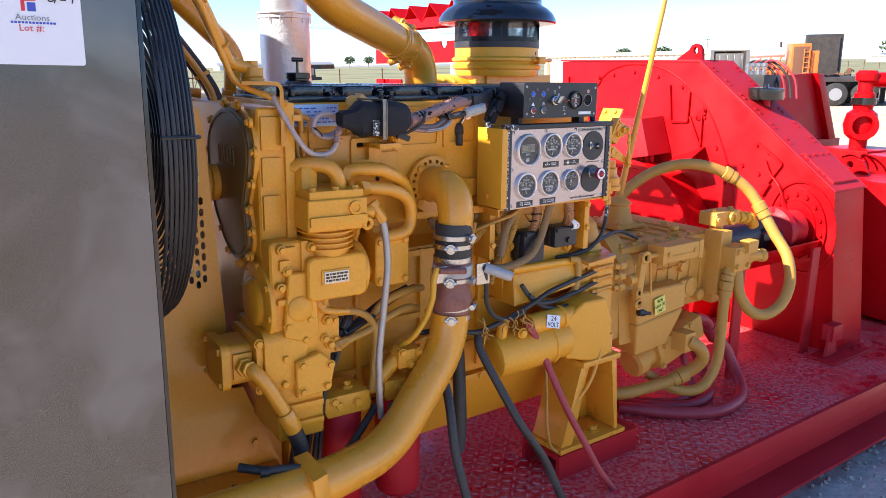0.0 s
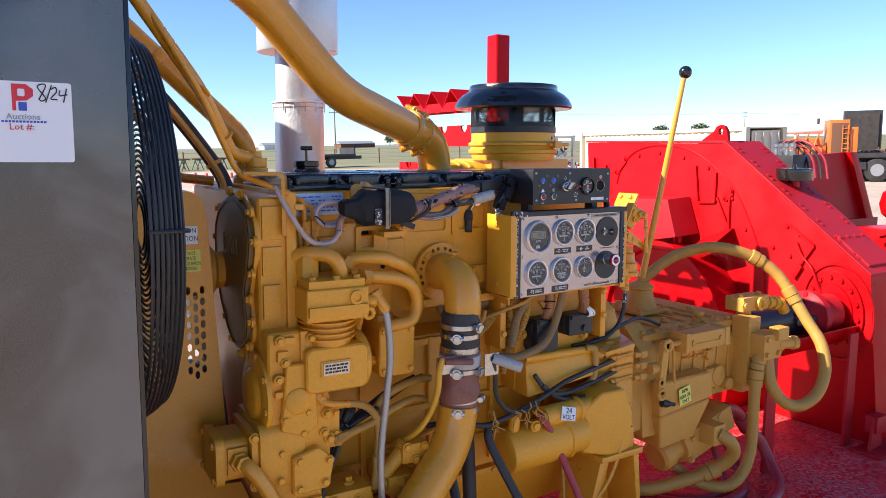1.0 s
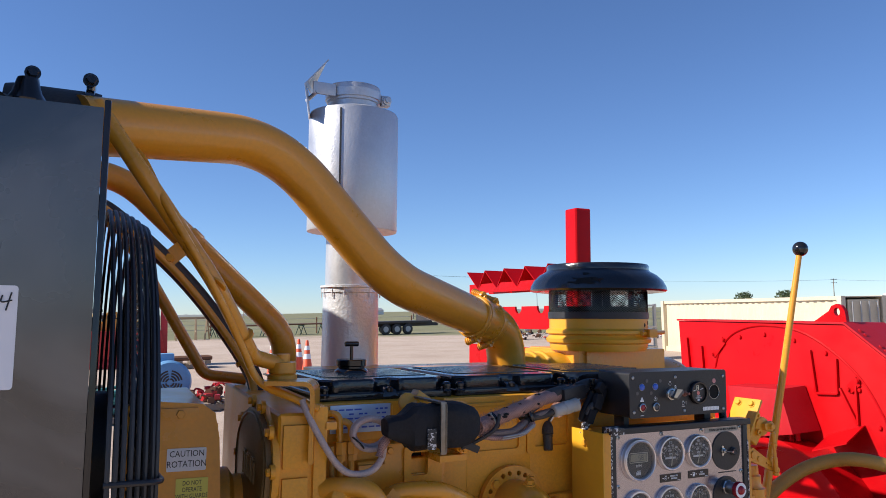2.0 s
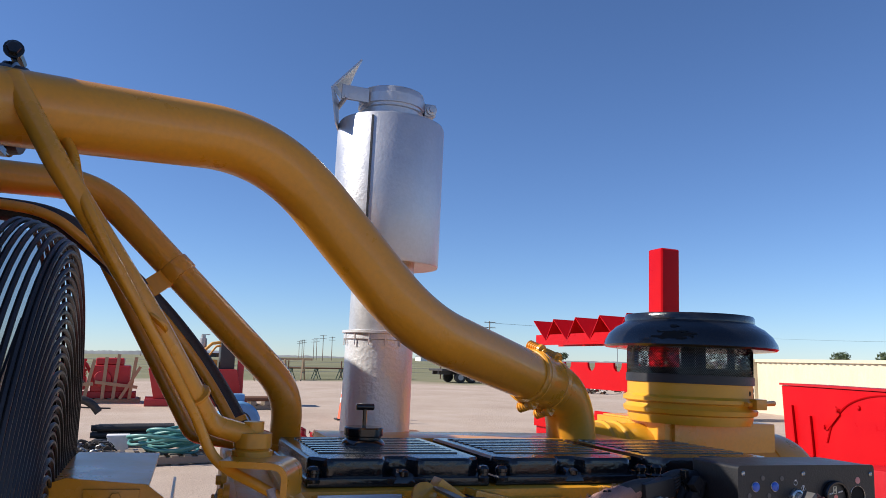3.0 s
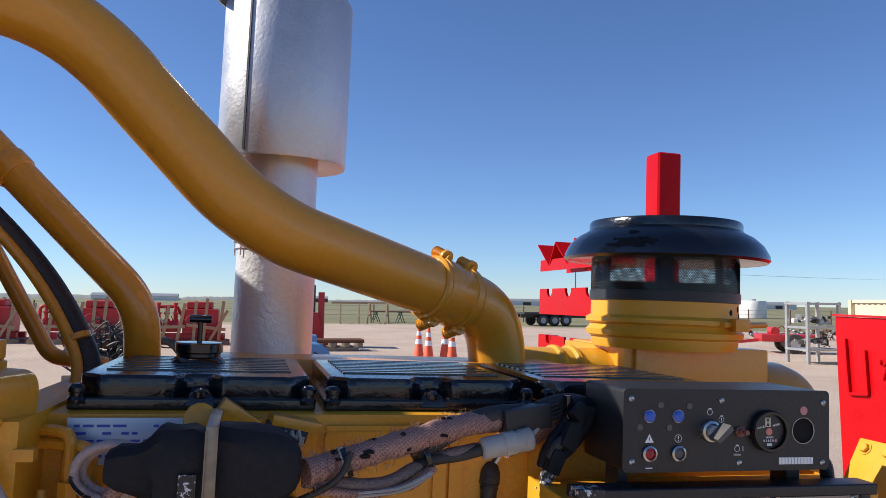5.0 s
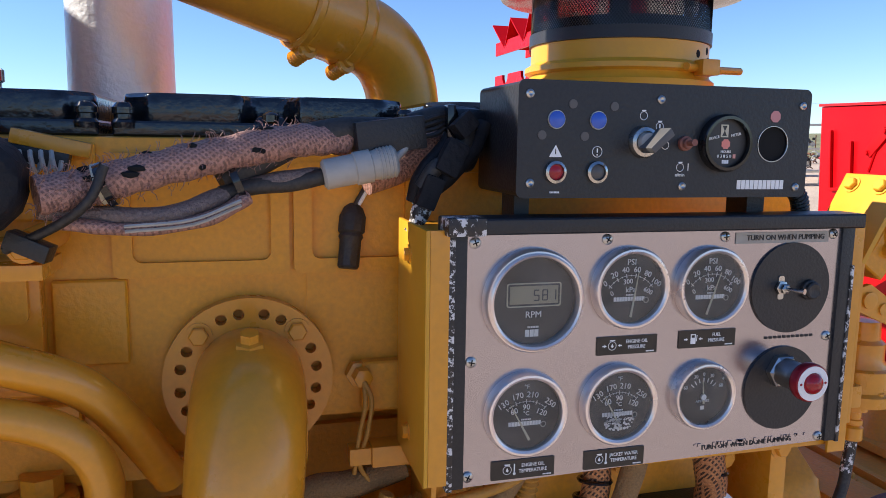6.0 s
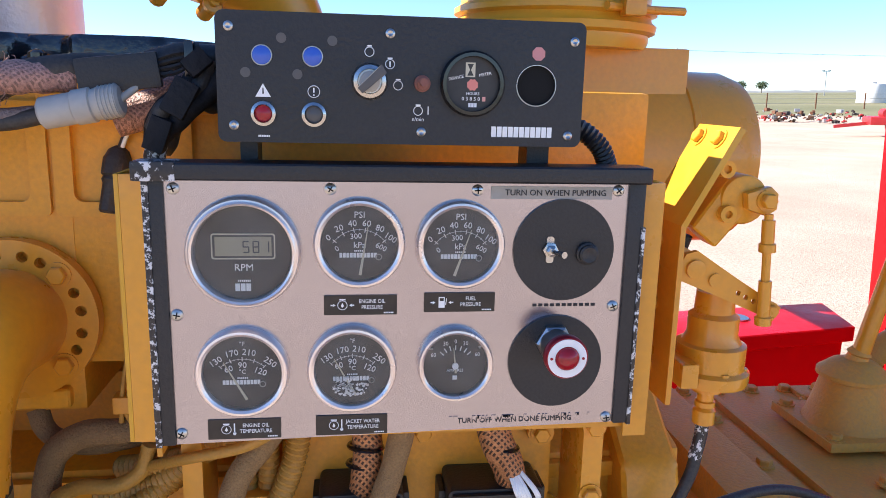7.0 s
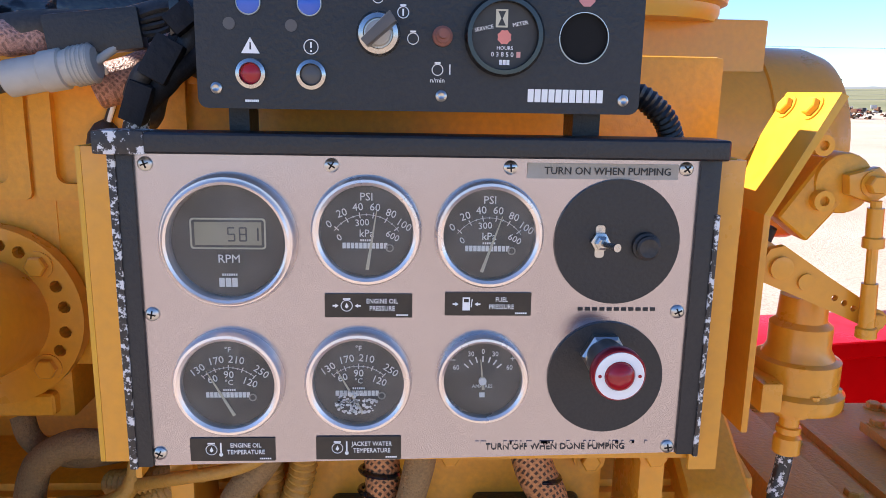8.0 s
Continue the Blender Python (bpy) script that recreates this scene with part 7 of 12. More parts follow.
for k in range(14):
    x0 = 1.44 + rng.uniform(0, 0.02) if k < 5 else 1.58 + rng.uniform(-0.06, 0.05)
    p = [(x0, 1.56 + rng.uniform(-0.01, 0.01), 0.80 + rng.uniform(-0.01, 0.02))]
    for j in range(4):
        p.append((p[-1][0] + rng.uniform(-0.016, 0.022), 1.555 + rng.uniform(-0.008, 0.012), p[-1][2] - rng.uniform(0.004, 0.022)))
    tube(bm, curve_through(p, 4), 0.0017, 5)
solo("starter_wiring", bm, hose_yellow, "tangle of thin yellow wires at the starter", "wiring", "stuff")

# ---------------------------------------------------------------- flywheel housing, hose bulkhead and pedestal
part("flywheel_housing", prism(B(), [(1.60, 0.62), (2.30, 0.62), (2.36, 0.80), (2.25, 1.02), (2.1, 1.09), (1.80, 1.09), (1.70, 1.02), (1.655, 0.90)], "x", 1.90, 1.965, 0.012, 3), yellow_cast, eng)
part("bell_housing", prism(B(), [(1.665, 0.62), (2.2, 0.62), (2.22, 0.82), (2.12, 0.905), (1.76, 0.905), (1.675, 0.84)], "x", 1.963, 2.10, 0.02, 3), yellow_drab, eng)
bm = B()
for k in range(14):
    a = radians(360 / 14 * k)
    bolt(bm, (1.965, 1.93 + 0.25 * math.cos(a), 0.82 + 0.25 * math.sin(a)), (1, 0, 0), 0.010)
pieces("housing_bolt", bm, yellow_cast, eng)
bp_ = thing("hose_bulkhead", (2.0, 1.64, 0.68), "yellow bulkhead plate with hose fittings and holes", "bracket")
part("plate", holed(B(), [(1.895, 0.70), (2.045, 0.675), (2.045, 0.905), (1.935, 0.925), (1.895, 0.90)], [round_pts(1.925, z, 0.006, 12) for z in (0.875, 0.815, 0.76)] + [round_pts(2.02, 0.72, 0.006, 12)], "y", 1.658, 1.664), yellow, bp_)
part("top_flange", hexa(B(), [(1.875, 1.60, 0.902), (1.99, 1.60, 0.915), (2.045, 1.72, 0.915), (1.88, 1.72, 0.92), (1.875, 1.60, 0.912), (1.99, 1.60, 0.925), (2.045, 1.72, 0.925), (1.88, 1.72, 0.93)]), yellow, bp_)
for z in (0.868, 0.832, 0.795):
    part("fitting", lathe(B(), (1.945, 1.655, z), (1, 0, 0.08), [(0.007, 0), (0.010, 0.002), (0.010, 0.016), (0.008, 0.017), (0.011, 0.02), (0.011, 0.032), (0.007, 0.034), (0.007, 0.09)], 8), yellow, bp_)
    part("far_fitting", lathe(B(), (2.045, 1.655, z), (1, 0, 0.0), [(0.010, 0), (0.010, 0.02), (0.014, 0.021), (0.014, 0.045), (0.010, 0.046)], 8), yellow_drab, bp_)
pd = thing("engine_pedestal", (1.86, 1.63, DECK), "yellow welded engine pedestal on a red channel foot", "engine mount")
part("foot", holed(B(), [(1.548, DECK), (1.561, DECK), (1.561, 0.343), (1.70, 0.343), (1.70, DECK), (1.712, DECK), (1.712, 0.357), (1.548, 0.357)], [], "x", 1.69, 2.04), red_dusty, pd, "red steel channel foot")
part("base_plate", box(B(), 1.70, 1.552, 0.358, 1.985, 1.70, 0.373, 0.003), yellow, pd)
part("web", prism(B(), [(1.712, 0.374), (1.757, 0.374), (1.815, 0.618), (1.785, 0.634)], "y", 1.562, 1.69, 0.003), yellow, pd)
part("web", prism(B(), [(1.945, 0.374), (1.960, 0.374), (1.934, 0.634), (1.914, 0.618)], "y", 1.562, 1.69, 0.003), yellow, pd)
part("back_web", holed(B(), [(1.747, 0.374), (1.950, 0.374), (1.924, 0.628), (1.800, 0.628)], [round_pts(1.855, 0.48, 0.035, 20)], "y", 1.682, 1.692), yellow, pd)
part("cap", box(B(), 1.776, 1.550, 0.619, 1.940, 1.70, 0.637, 0.004), yellow, pd)
part("block", box(B(), 1.80, 1.565, 0.637, 1.915, 1.70, 0.70, 0.004), yellow, pd)
bm = B()
for x, y in ((1.80, 1.60), (1.885, 1.60), (1.83, 1.655)):
    bolt(bm, (x, y, 0.373), (0, 0, 1), 0.017)
pieces("bolt", bm, yellow, pd)
ch = thing("cross_channel", (1.95, 2.18, DECK), "red steel channel lying under the engine pan", "channel")
part("channel", holed(B(), [(2.106, DECK), (2.119, DECK), (2.119, 0.37), (2.25, 0.37), (2.25, DECK), (2.263, DECK), (2.263, 0.383), (2.106, 0.383)], [], "x", 1.82, 2.085), red_dusty, ch)

# ---------------------------------------------------------------- instrument panel
PY = 1.567   # the sheet's near face
pn = thing("gauge_panel", (1.66, 1.62, 1.12), "aluminium gauge panel in a yellow steel box on the engine side", "instrument panel")
part("side_plate", box(B(), 1.449, PY - 0.004, 1.132, 1.4525, 1.664, 1.338, 0.001), yellow_bright, pn)
part("side_plate", box(B(), 1.862, PY + 0.008, 1.118, 1.866, 1.70, 1.334, 0.001), yellow, pn)
part("front_return", box(B(), 1.4525, PY - 0.004, 1.132, 1.4685, PY - 0.001, 1.338, 0.0008), yellow, pn)
part("front_return", box(B(), 1.846, PY + 0.006, 1.118, 1.866, PY + 0.009, 1.334, 0.0008), yellow, pn)
part("back_plate", box(B(), 1.4525, 1.658, 1.14, 1.862, 1.664, 1.33), yellow, pn)
part("top_plate", box(B(), 1.4525, PY + 0.012, 1.330, 1.862, 1.66, 1.335), yellow, pn)
part("bottom_plate", box(B(), 1.4525, PY + 0.012, 1.124, 1.862, 1.66, 1.129), yellow, pn)
part("lower_lip", box(B(), 1.462, PY + 0.02, 1.107, 1.466, 1.63, 1.135), yellow, pn)
bm = bolt(B(), (1.449, 1.62, 1.312), (-1, 0, 0), 0.006)
bolt(bm, (1.449, 1.62, 1.158), (-1, 0, 0), 0.006)
pieces("bolt", bm, yellow, pn)
part("trim", box(B(), 1.4685, PY - 0.003, 1.127, 1.4825, PY + 0.012, 1.336, 0.002), black_satin, pn, "black edge trim")
part("worn_edge", box(B(), 1.4675, PY - 0.0042, 1.126, 1.4725, PY + 0.010, 1.336, 0.0012), trim_worn, pn, "edge rubbed to bare metal")
part("trim", box(B(), 1.833, PY - 0.003, 1.134, 1.8465, PY + 0.012, 1.336, 0.002), black_satin, pn, "black edge trim")
part("worn_edge", box(B(), 1.8445, PY - 0.0042, 1.133, 1.848, PY + 0.010, 1.30, 0.0012), trim_worn, pn, "edge rubbed to bare metal")
part("top_trim", box(B(), 1.464, PY - 0.014, 1.3345, 1.847, PY + 0.02, 1.3475, 0.0035, 3), black_satin, pn, "black top channel")
part("worn_corner", box(B(), 1.4632, PY - 0.0148, 1.3338, 1.494, PY + 0.01, 1.3482, 0.003), trim_worn, pn, "paint-chipped channel end")
GAUGES = [("tachometer", 1.538, 1.2805, 0.0425), ("oil_pressure_gauge", 1.6235, 1.2875, 0.0347), ("fuel_pressure_gauge", 1.7005, 1.2862, 0.0345),
          ("oil_temperature_gauge", 1.5345, 1.1868, 0.0355), ("water_temperature_gauge", 1.618, 1.1878, 0.0350), ("ammeter", 1.699, 1.1898, 0.0305)]
part("sheet", prism(B(), [(1.4825, 1.127), (1.833, 1.1345), (1.833, 1.3345), (1.4825, 1.3345)], "y", PY, PY + 0.003), aluminium, pn)
SCREWS = [(1.489, 1.3275), (1.602, 1.328), (1.713, 1.328), (1.8245, 1.3285), (1.4875, 1.232), (1.8265, 1.235), (1.4865, 1.136), (1.8275, 1.139)]
for i, (x, z) in enumerate(SCREWS):
    s = part("screw", lathe(B(), (x, PY, z), (0, -1, 0), [(0.0046, 0), (0.0044, 0.0012), (0.0030, 0.0022), (0, 0.0026)], 16), steel, pn)
    a = radians(20 + 37 * i)
    bm = B()
    for k in (0, 90):
        c, q = math.cos(a + radians(k)), math.sin(a + radians(k))
        beam(bm, (x - c * 0.0026, PY - 0.0024, z - q * 0.0026), (x + c * 0.0026, PY - 0.0024, z + q * 0.0026), 0.0009, 0.0008, up=(0, 1, 0))
    part("cross_slot", bm, shade_and_chip_black, s)


def dial(name, x, z, R, label):
    g = thing(name, (x, PY, z - R), label, "gauge", "gauges in the panel")
    y = PY
    part("bezel", lathe(B(), (x, y, z), (0, -1, 0), [(R, 0), (R, 0.004), (R * 0.985, 0.0075), (R * 0.95, 0.0095), (R * 0.90, 0.0098), (R * 0.845, 0.0085), (R * 0.83, 0.006), (R * 0.825, 0.003)], 56, caps=False), chrome, g)
    part("face", cyl(B(), (x, y, z), (x, y - 0.0035, z), R * 0.828, seg=48), dial_black, g)
    pane = part("glass", lathe(B(), (x, y - 0.0068, z), (0, -1, 0), [(R * 0.835, 0), (R * 0.6, 0.0004), (0, 0.0006)], 40, caps=False), dial_glass, g)
    pane.visible_shadow = False
    return g


def ticks(g, x, z, angles, r0, r1, w, mat=None):
    bm = B()
    for a in angles:
        c, s = math.cos(radians(a)), math.sin(radians(a))
        beam(bm, (x + c * r0, PY - 0.0038, z + s * r0), (x + c * r1, PY - 0.0038, z + s * r1), w, 0.0004, up=(0, 1, 0))
    part("ticks", bm, mat or print_white, g)


def arc(g, x, z, a0, a1, r, w):
    pts = [(x + r * math.cos(radians(a0 + (a1 - a0) * k / 24)), PY - 0.0038, z + r * math.sin(radians(a0 + (a1 - a0) * k / 24))) for k in range(25)]
    part("scale_arc", tube(B(), pts, w / 2, 4), print_white, g)


def needle(g, x, z, a, r, tail, w):
    c, s = math.cos(radians(a)), math.sin(radians(a))
    n = V((-s, 0, c))
    p, q = V((x - c * tail, PY - 0.0046, z - s * tail)), V((x + c * r, PY - 0.0046, z + s * r))
    bm = hexa(B(), [p - n * w, p + n * w, p + n * w + V((0, -0.0005, 0)), p - n * w + V((0, -0.0005, 0)), q - n * w * 0.25, q + n * w * 0.25, q + n * w * 0.25 + V((0, -0.0005, 0)), q - n * w * 0.25 + V((0, -0.0005, 0))])
    part("needle", bm, print_cream, g)


def bars(g, x, z, count, w, h, gap, mat, y=None, name="print_row"):
    y = PY - 0.0039 if y is None else y
    bm = B()
    full = count * w + (count - 1) * gap
    for k in range(count):
        x0 = x - full / 2 + k * (w + gap)
        box(bm, x0, y, z - h / 2, x0 + w, y + 0.0004, z + h / 2)
    (pieces if name == "maker_mark" else part)(name, bm, mat, g)


# tachometer with its liquid crystal read-out
g = dial("tachometer", 1.538, 1.2805, 0.0425, "round tachometer with a digital read-out in a chrome bezel")
x, z = 1.538, 1.2805
part("bezel_step", lathe(B(), (x, PY, z), (0, -1, 0), [(0.0385, 0.0095), (0.0392, 0.0115), (0.0378, 0.0125), (0.0362, 0.0115), (0.0355, 0.008)], 56, caps=False), chrome, g)
part("display_frame", holed(B(), rect_pts(x - 0.0232, z - 0.005, x + 0.0232, z + 0.0145, 0.002), [rect_pts(x - 0.0222, z - 0.004, x + 0.0222, z + 0.0135, 0.0015)], "y", PY - 0.0043, PY - 0.0036), print_cream, g)
part("display", box(B(), x - 0.0205, PY - 0.0041, z - 0.0025, x + 0.0205, PY - 0.0036, z + 0.012), lcd, g, "grey-green liquid crystal display")
SEG = {"5": "afgcd", "8": "abcdefg", "1": "bc"}
bm = B()
for k, ch in enumerate("581"):
    ox, oz, w, h = x + 0.0000 + k * 0.0072, z + 0.0003, 0.0040, 0.0082
    geo_ = {"a": (ox, oz + h, ox + w, oz + h), "g": (ox, oz + h / 2, ox + w, oz + h / 2), "d": (ox, oz, ox + w, oz), "f": (ox, oz + h / 2, ox, oz + h), "b": (ox + w, oz + h / 2, ox + w, oz + h), "e": (ox, oz, ox, oz + h / 2), "c": (ox + w, oz, ox + w, oz + h / 2)}
    for s in SEG[ch]:
        x0, z0, x1, z1 = geo_[s]
        beam(bm, (x0, PY - 0.0043, z0), (x1, PY - 0.0043, z1), 0.0009, 0.0003, up=(0, 1, 0))
part("readout", bm, ink_black, g)
lettering("inscription", "RPM", 0.0075, facing(x, PY - 0.0038, z - 0.0115), print_white, g)
bars(g, x, z - 0.0215, 7, 0.0010, 0.0015, 0.0004, print_white)
bars(g, x - 0.001, z - 0.0265, 3, 0.0034, 0.0058, 0.0006, print_white, name="maker_mark")

# pressure gauges
for name, x, z, R in GAUGES[1:3]:
    g = dial(name, x, z, R, "round pressure gauge with a cream needle in a chrome bezel")
    c = z - 0.014
    arc(g, x, c, 35, 145, 0.0245, 0.0004)
    ticks(g, x, c, [40 + 100 * k / 5 for k in range(6)], 0.0225, 0.0262, 0.0006)
    ticks(g, x, c, [40 + 100 * k / 10 for k in range(11)], 0.0238, 0.0252, 0.0004)
    for k, w in enumerate(("0", "20", "40", "60", "80", "100")):
        a = 142 - 104 * k / 5
        lettering("numeral", w, 0.0068, facing(x + 0.0295 * math.cos(radians(a)), PY - 0.0038, c + 0.0295 * math.sin(radians(a)), (a - 90) * 0.6), print_white, g)
    for w, a in (("0", 150), ("300", 98), ("600", 34)):
        lettering("numeral", w, 0.0060, facing(x + 0.0195 * math.cos(radians(a)), PY - 0.0038, c + 0.0195 * math.sin(radians(a)), (a - 90) * 0.5), print_white, g)
    lettering("inscription", "PSI", 0.0070, facing(x, PY - 0.0038, z + 0.0215), print_white, g)
    lettering("inscription", "kPa", 0.0066, facing(x, PY - 0.0038, z - 0.0015), print_white, g)
    bars(g, x, z - 0.0058, 6, 0.0010, 0.0012, 0.0004, print_white)
    bars(g, x - 0.001, z - 0.0092, 11, 0.0021, 0.0036, 0.0005, print_white)
    ring_ = ring(B(), (x + 0.0145, PY - 0.0042, z - 0.0105), (0, 1, 0), 0.0022, 0.0005, 16, 5)
    part("stud", ring_, grey_plastic, g)
    needle(g, x + (0.001 if "oil" in name else -0.003), z - 0.0205, 81 if "oil" in name else 71, 0.034, 0.004, 0.0011)

# temperature gauges
for name, x, z, R in GAUGES[3:5]:
    g = dial(name, x, z, R, "round temperature gauge with a cream needle in a chrome bezel" if "oil" in name else "round temperature gauge with a scuffed glass in a chrome bezel")
    c = z - 0.014
    arc(g, x, c, 48, 132, 0.0245, 0.0004)
    ticks(g, x, c, [48, 69, 90, 111, 132], 0.0228, 0.0262, 0.0006)
    ticks(g, x, c, [48 + 7 * k for k in range(13)], 0.0238, 0.0252, 0.0004)
    for w, a in (("130", 131), ("170", 105), ("210", 80), ("250", 46)):
        lettering("numeral", w, 0.0070, facing(x + 0.0300 * math.cos(radians(a)), PY - 0.0038, c + 0.0300 * math.sin(radians(a)), (a - 90) * 0.8), print_white, g)
    for w, a in (("60", 122), ("90", 90), ("120", 47)):
        lettering("numeral", w, 0.0068, facing(x + 0.0195 * math.cos(radians(a)), PY - 0.0038, c + 0.0195 * math.sin(radians(a)), (a - 90) * 0.5), print_white, g)
    lettering("inscription", "\u00b0F", 0.0050, facing(x, PY - 0.0038, z + 0.0225), print_white, g)
    lettering("inscription", "\u00b0C", 0.0050, facing(x, PY - 0.0038, z + 0.0002), print_white, g)
    bars(g, x, z - 0.0048, 6, 0.0010, 0.0012, 0.0004, print_white)
    bars(g, x - 0.001, z - 0.0082, 11, 0.0021, 0.0036, 0.0005, print_white)
    part("stud", ring(B(), (x + 0.0150, PY - 0.0042, z - 0.0098), (0, 1, 0), 0.0022, 0.0005, 16, 5), grey_plastic, g)
    needle(g, x + 0.0015, z - 0.0195, 119, 0.032, 0.003, 0.0011)
    if "water" in name:
        bm = B()
        for k in range(90):
            a, r = rng.uniform(0, 6.283), 0.0145 * math.sqrt(rng.random())
            px, pz = x - 0.001 + r * math.cos(a) * 1.0, z - 0.0135 + r * math.sin(a) * 0.55
            w = rng.uniform(0.0006, 0.0019)
            vs = [bm.verts.new((px + w * math.cos(t) * rng.uniform(0.6, 1.2), PY - 0.0078, pz + w * math.sin(t) * rng.uniform(0.5, 1.0))) for t in (0.2, 1.3, 2.4, 3.6, 4.9)]
            bm.faces.new(vs)
        part("scuff", bm, plain("frosted scuff", (0.62, 0.62, 0.6), 0.8), g, "frosted scuffed patch on the glass")

# ammeter
x, z, R = 1.699, 1.1898, 0.0305
g = dial("ammeter", x, z, R, "small round ammeter with a white needle in a chrome bezel")
ticks(g, x, z - 0.001, [42, 57, 73, 90, 107, 123, 138], 0.0125, 0.0165, 0.0009)
for w, a in (("60", 154), ("30", 114), ("0", 90), ("30", 66), ("60", 26)):
    lettering("numeral", w, 0.0048, facing(x + 0.0195 * math.cos(radians(a)), PY - 0.0038, z + 0.0195 * math.sin(radians(a)) - 0.001), print_white, g, squeeze=0.9)
lettering("inscription", "\u2212", 0.006, facing(x - 0.0195, PY - 0.0038, z + 0.0125), print_white, g)
lettering("inscription", "+", 0.006, facing(x + 0.0195, PY - 0.0038, z + 0.0135), print_white, g)
lettering("inscription", "AMPERES", 0.0034, facing(x, PY - 0.0038, z - 0.0055), print_white, g)
bars(g, x, z - 0.0115, 1, 0.0036, 0.0034, 0.0004, print_white)
needle(g, x, z - 0.0015, 96, 0.015, 0.006, 0.0009)
part("hub", cyl(B(), (x, PY - 0.0038, z - 0.0015), (x, PY - 0.0056, z - 0.0015), 0.0026, seg=16), print_white, g)

# black discs with the switch and the red lamp
sw = thing("toggle_switch_plate", (1.783, PY, 1.24), "black round plate with a chrome toggle switch and a rubber plug", "switch")
part("plate", cyl(B(), (1.783, PY, 1.2812), (1.783, PY - 0.0022, 1.2812), 0.0405, seg=56), black_satin, sw)
bm = prism(B(), rect_pts(1.7685, 1.2715, 1.7745, 1.2925, 0.002), "y", PY - 0.0032, PY - 0.0022)
lathe(bm, (1.7715, PY - 0.003, 1.282), (0, -1, 0), [(0.0062, 0), (0.0062, 0.0025), (0.0045, 0.003), (0.0045, 0.007), (0.003, 0.008)], 6)
tube(bm, [(1.7715, PY - 0.01, 1.282), (1.7735, PY - 0.017, 1.2822), (1.7765, PY - 0.026, 1.2826)], [0.0016, 0.0018, 0.0026], 12)
part("toggle", bm, steel, sw)
part("rubber_plug", lathe(B(), (1.8015, PY - 0.002, 1.279), (0, -1, 0), [(0.0092, 0), (0.009, 0.003), (0.0075, 0.004), (0.0075, 0.007), (0.006, 0.008), (0, 0.0065)], 24), rubber, sw)
il = thing("indicator_lamp", (1.781, PY, 1.15), "black round plate with a chrome and red indicator lamp", "indicator lamp")
part("plate", cyl(B(), (1.781, PY, 1.1895), (1.781, PY - 0.0022, 1.1895), 0.0385, seg=56), black_satin, il)
c0 = V((1.7785, PY - 0.002, 1.2065))
part("nut", lathe(B(), c0, (0, -1, 0), [(0.0155, 0), (0.0155, 0.006), (0.0135, 0.008)], 6), steel, il)
part("barrel", lathe(B(), c0, (0, -1, 0), [(0.0128, 0.006), (0.0128, 0.022), (0.0135, 0.026), (0.0155, 0.034)], 28), steel, il)
part("red_ring", lathe(B(), c0, (0, -1, 0), [(0.0158, 0.030), (0.0168, 0.032), (0.0168, 0.038), (0.0158, 0.0395), (0.0150, 0.0395)], 40), red_knob, il)
part("silver_face", lathe(B(), c0, (0, -1, 0), [(0.0151, 0.0390), (0.0151, 0.0402), (0.0095, 0.0402), (0.009, 0.038)], 40, caps=False), print_white, il)
part("red_lens", lathe(B(), c0, (0, -1, 0), [(0.0094, 0.036), (0.0094, 0.040), (0.008, 0.043), (0.004, 0.0455), (0, 0.046)], 32), lens_red, il)
for s in (-1, 1):
    part("pin_hole", cyl(B(), c0 + V((0.0123 * s, -0.0398, 0)), c0 + V((0.0123 * s, -0.0406, 0)), 0.0011, seg=10), red_knob, il)

# engraved strips and black name labels
st = thing("pumping_label", (1.773, PY, 1.32), "worn metal strip lettered in black above the switch", "label")
part("strip", box(B(), 1.7235, PY - 0.0008, 1.3215, 1.8195, PY - 0.0001, 1.3312), paint("grey label strip", (0.36, 0.35, 0.33), 0.5, metal=0.4, dirty=0.3, bump=0.1), st)
lettering("inscription", "TURN ON WHEN PUMPING", 0.0066, facing(1.7745, PY - 0.0011, 1.3263), ink_black, st, squeeze=0.98)
st = thing("done_label", (1.75, PY, 1.13), "worn clear strip lettered in black below the lamp", "label")
lettering("inscription", "TURN OFF WHEN DONE PUMPING", 0.0062, facing(1.7505, PY - 0.0004, 1.1392), ink_black, st, squeeze=0.98)
bm = B()
for k in range(26):
    px = 1.688 + 0.125 * rng.random()
    w = rng.uniform(0.001, 0.004)
    box(bm, px, PY - 0.0008, 1.1385 + rng.uniform(0.0018, 0.0036), px + w, PY - 0.0003, 1.1385 + 0.005)
part("rubbed_spots", bm, aluminium, st, "letters partly rubbed away")
st = thing("scraped_label", (1.786, PY, 1.236), "scraped strip of unreadable black letters", "label")
bars(st, 1.786, 1.2365, 11, 0.0032, 0.0022, 0.0016, ink_black, PY - 0.0006)

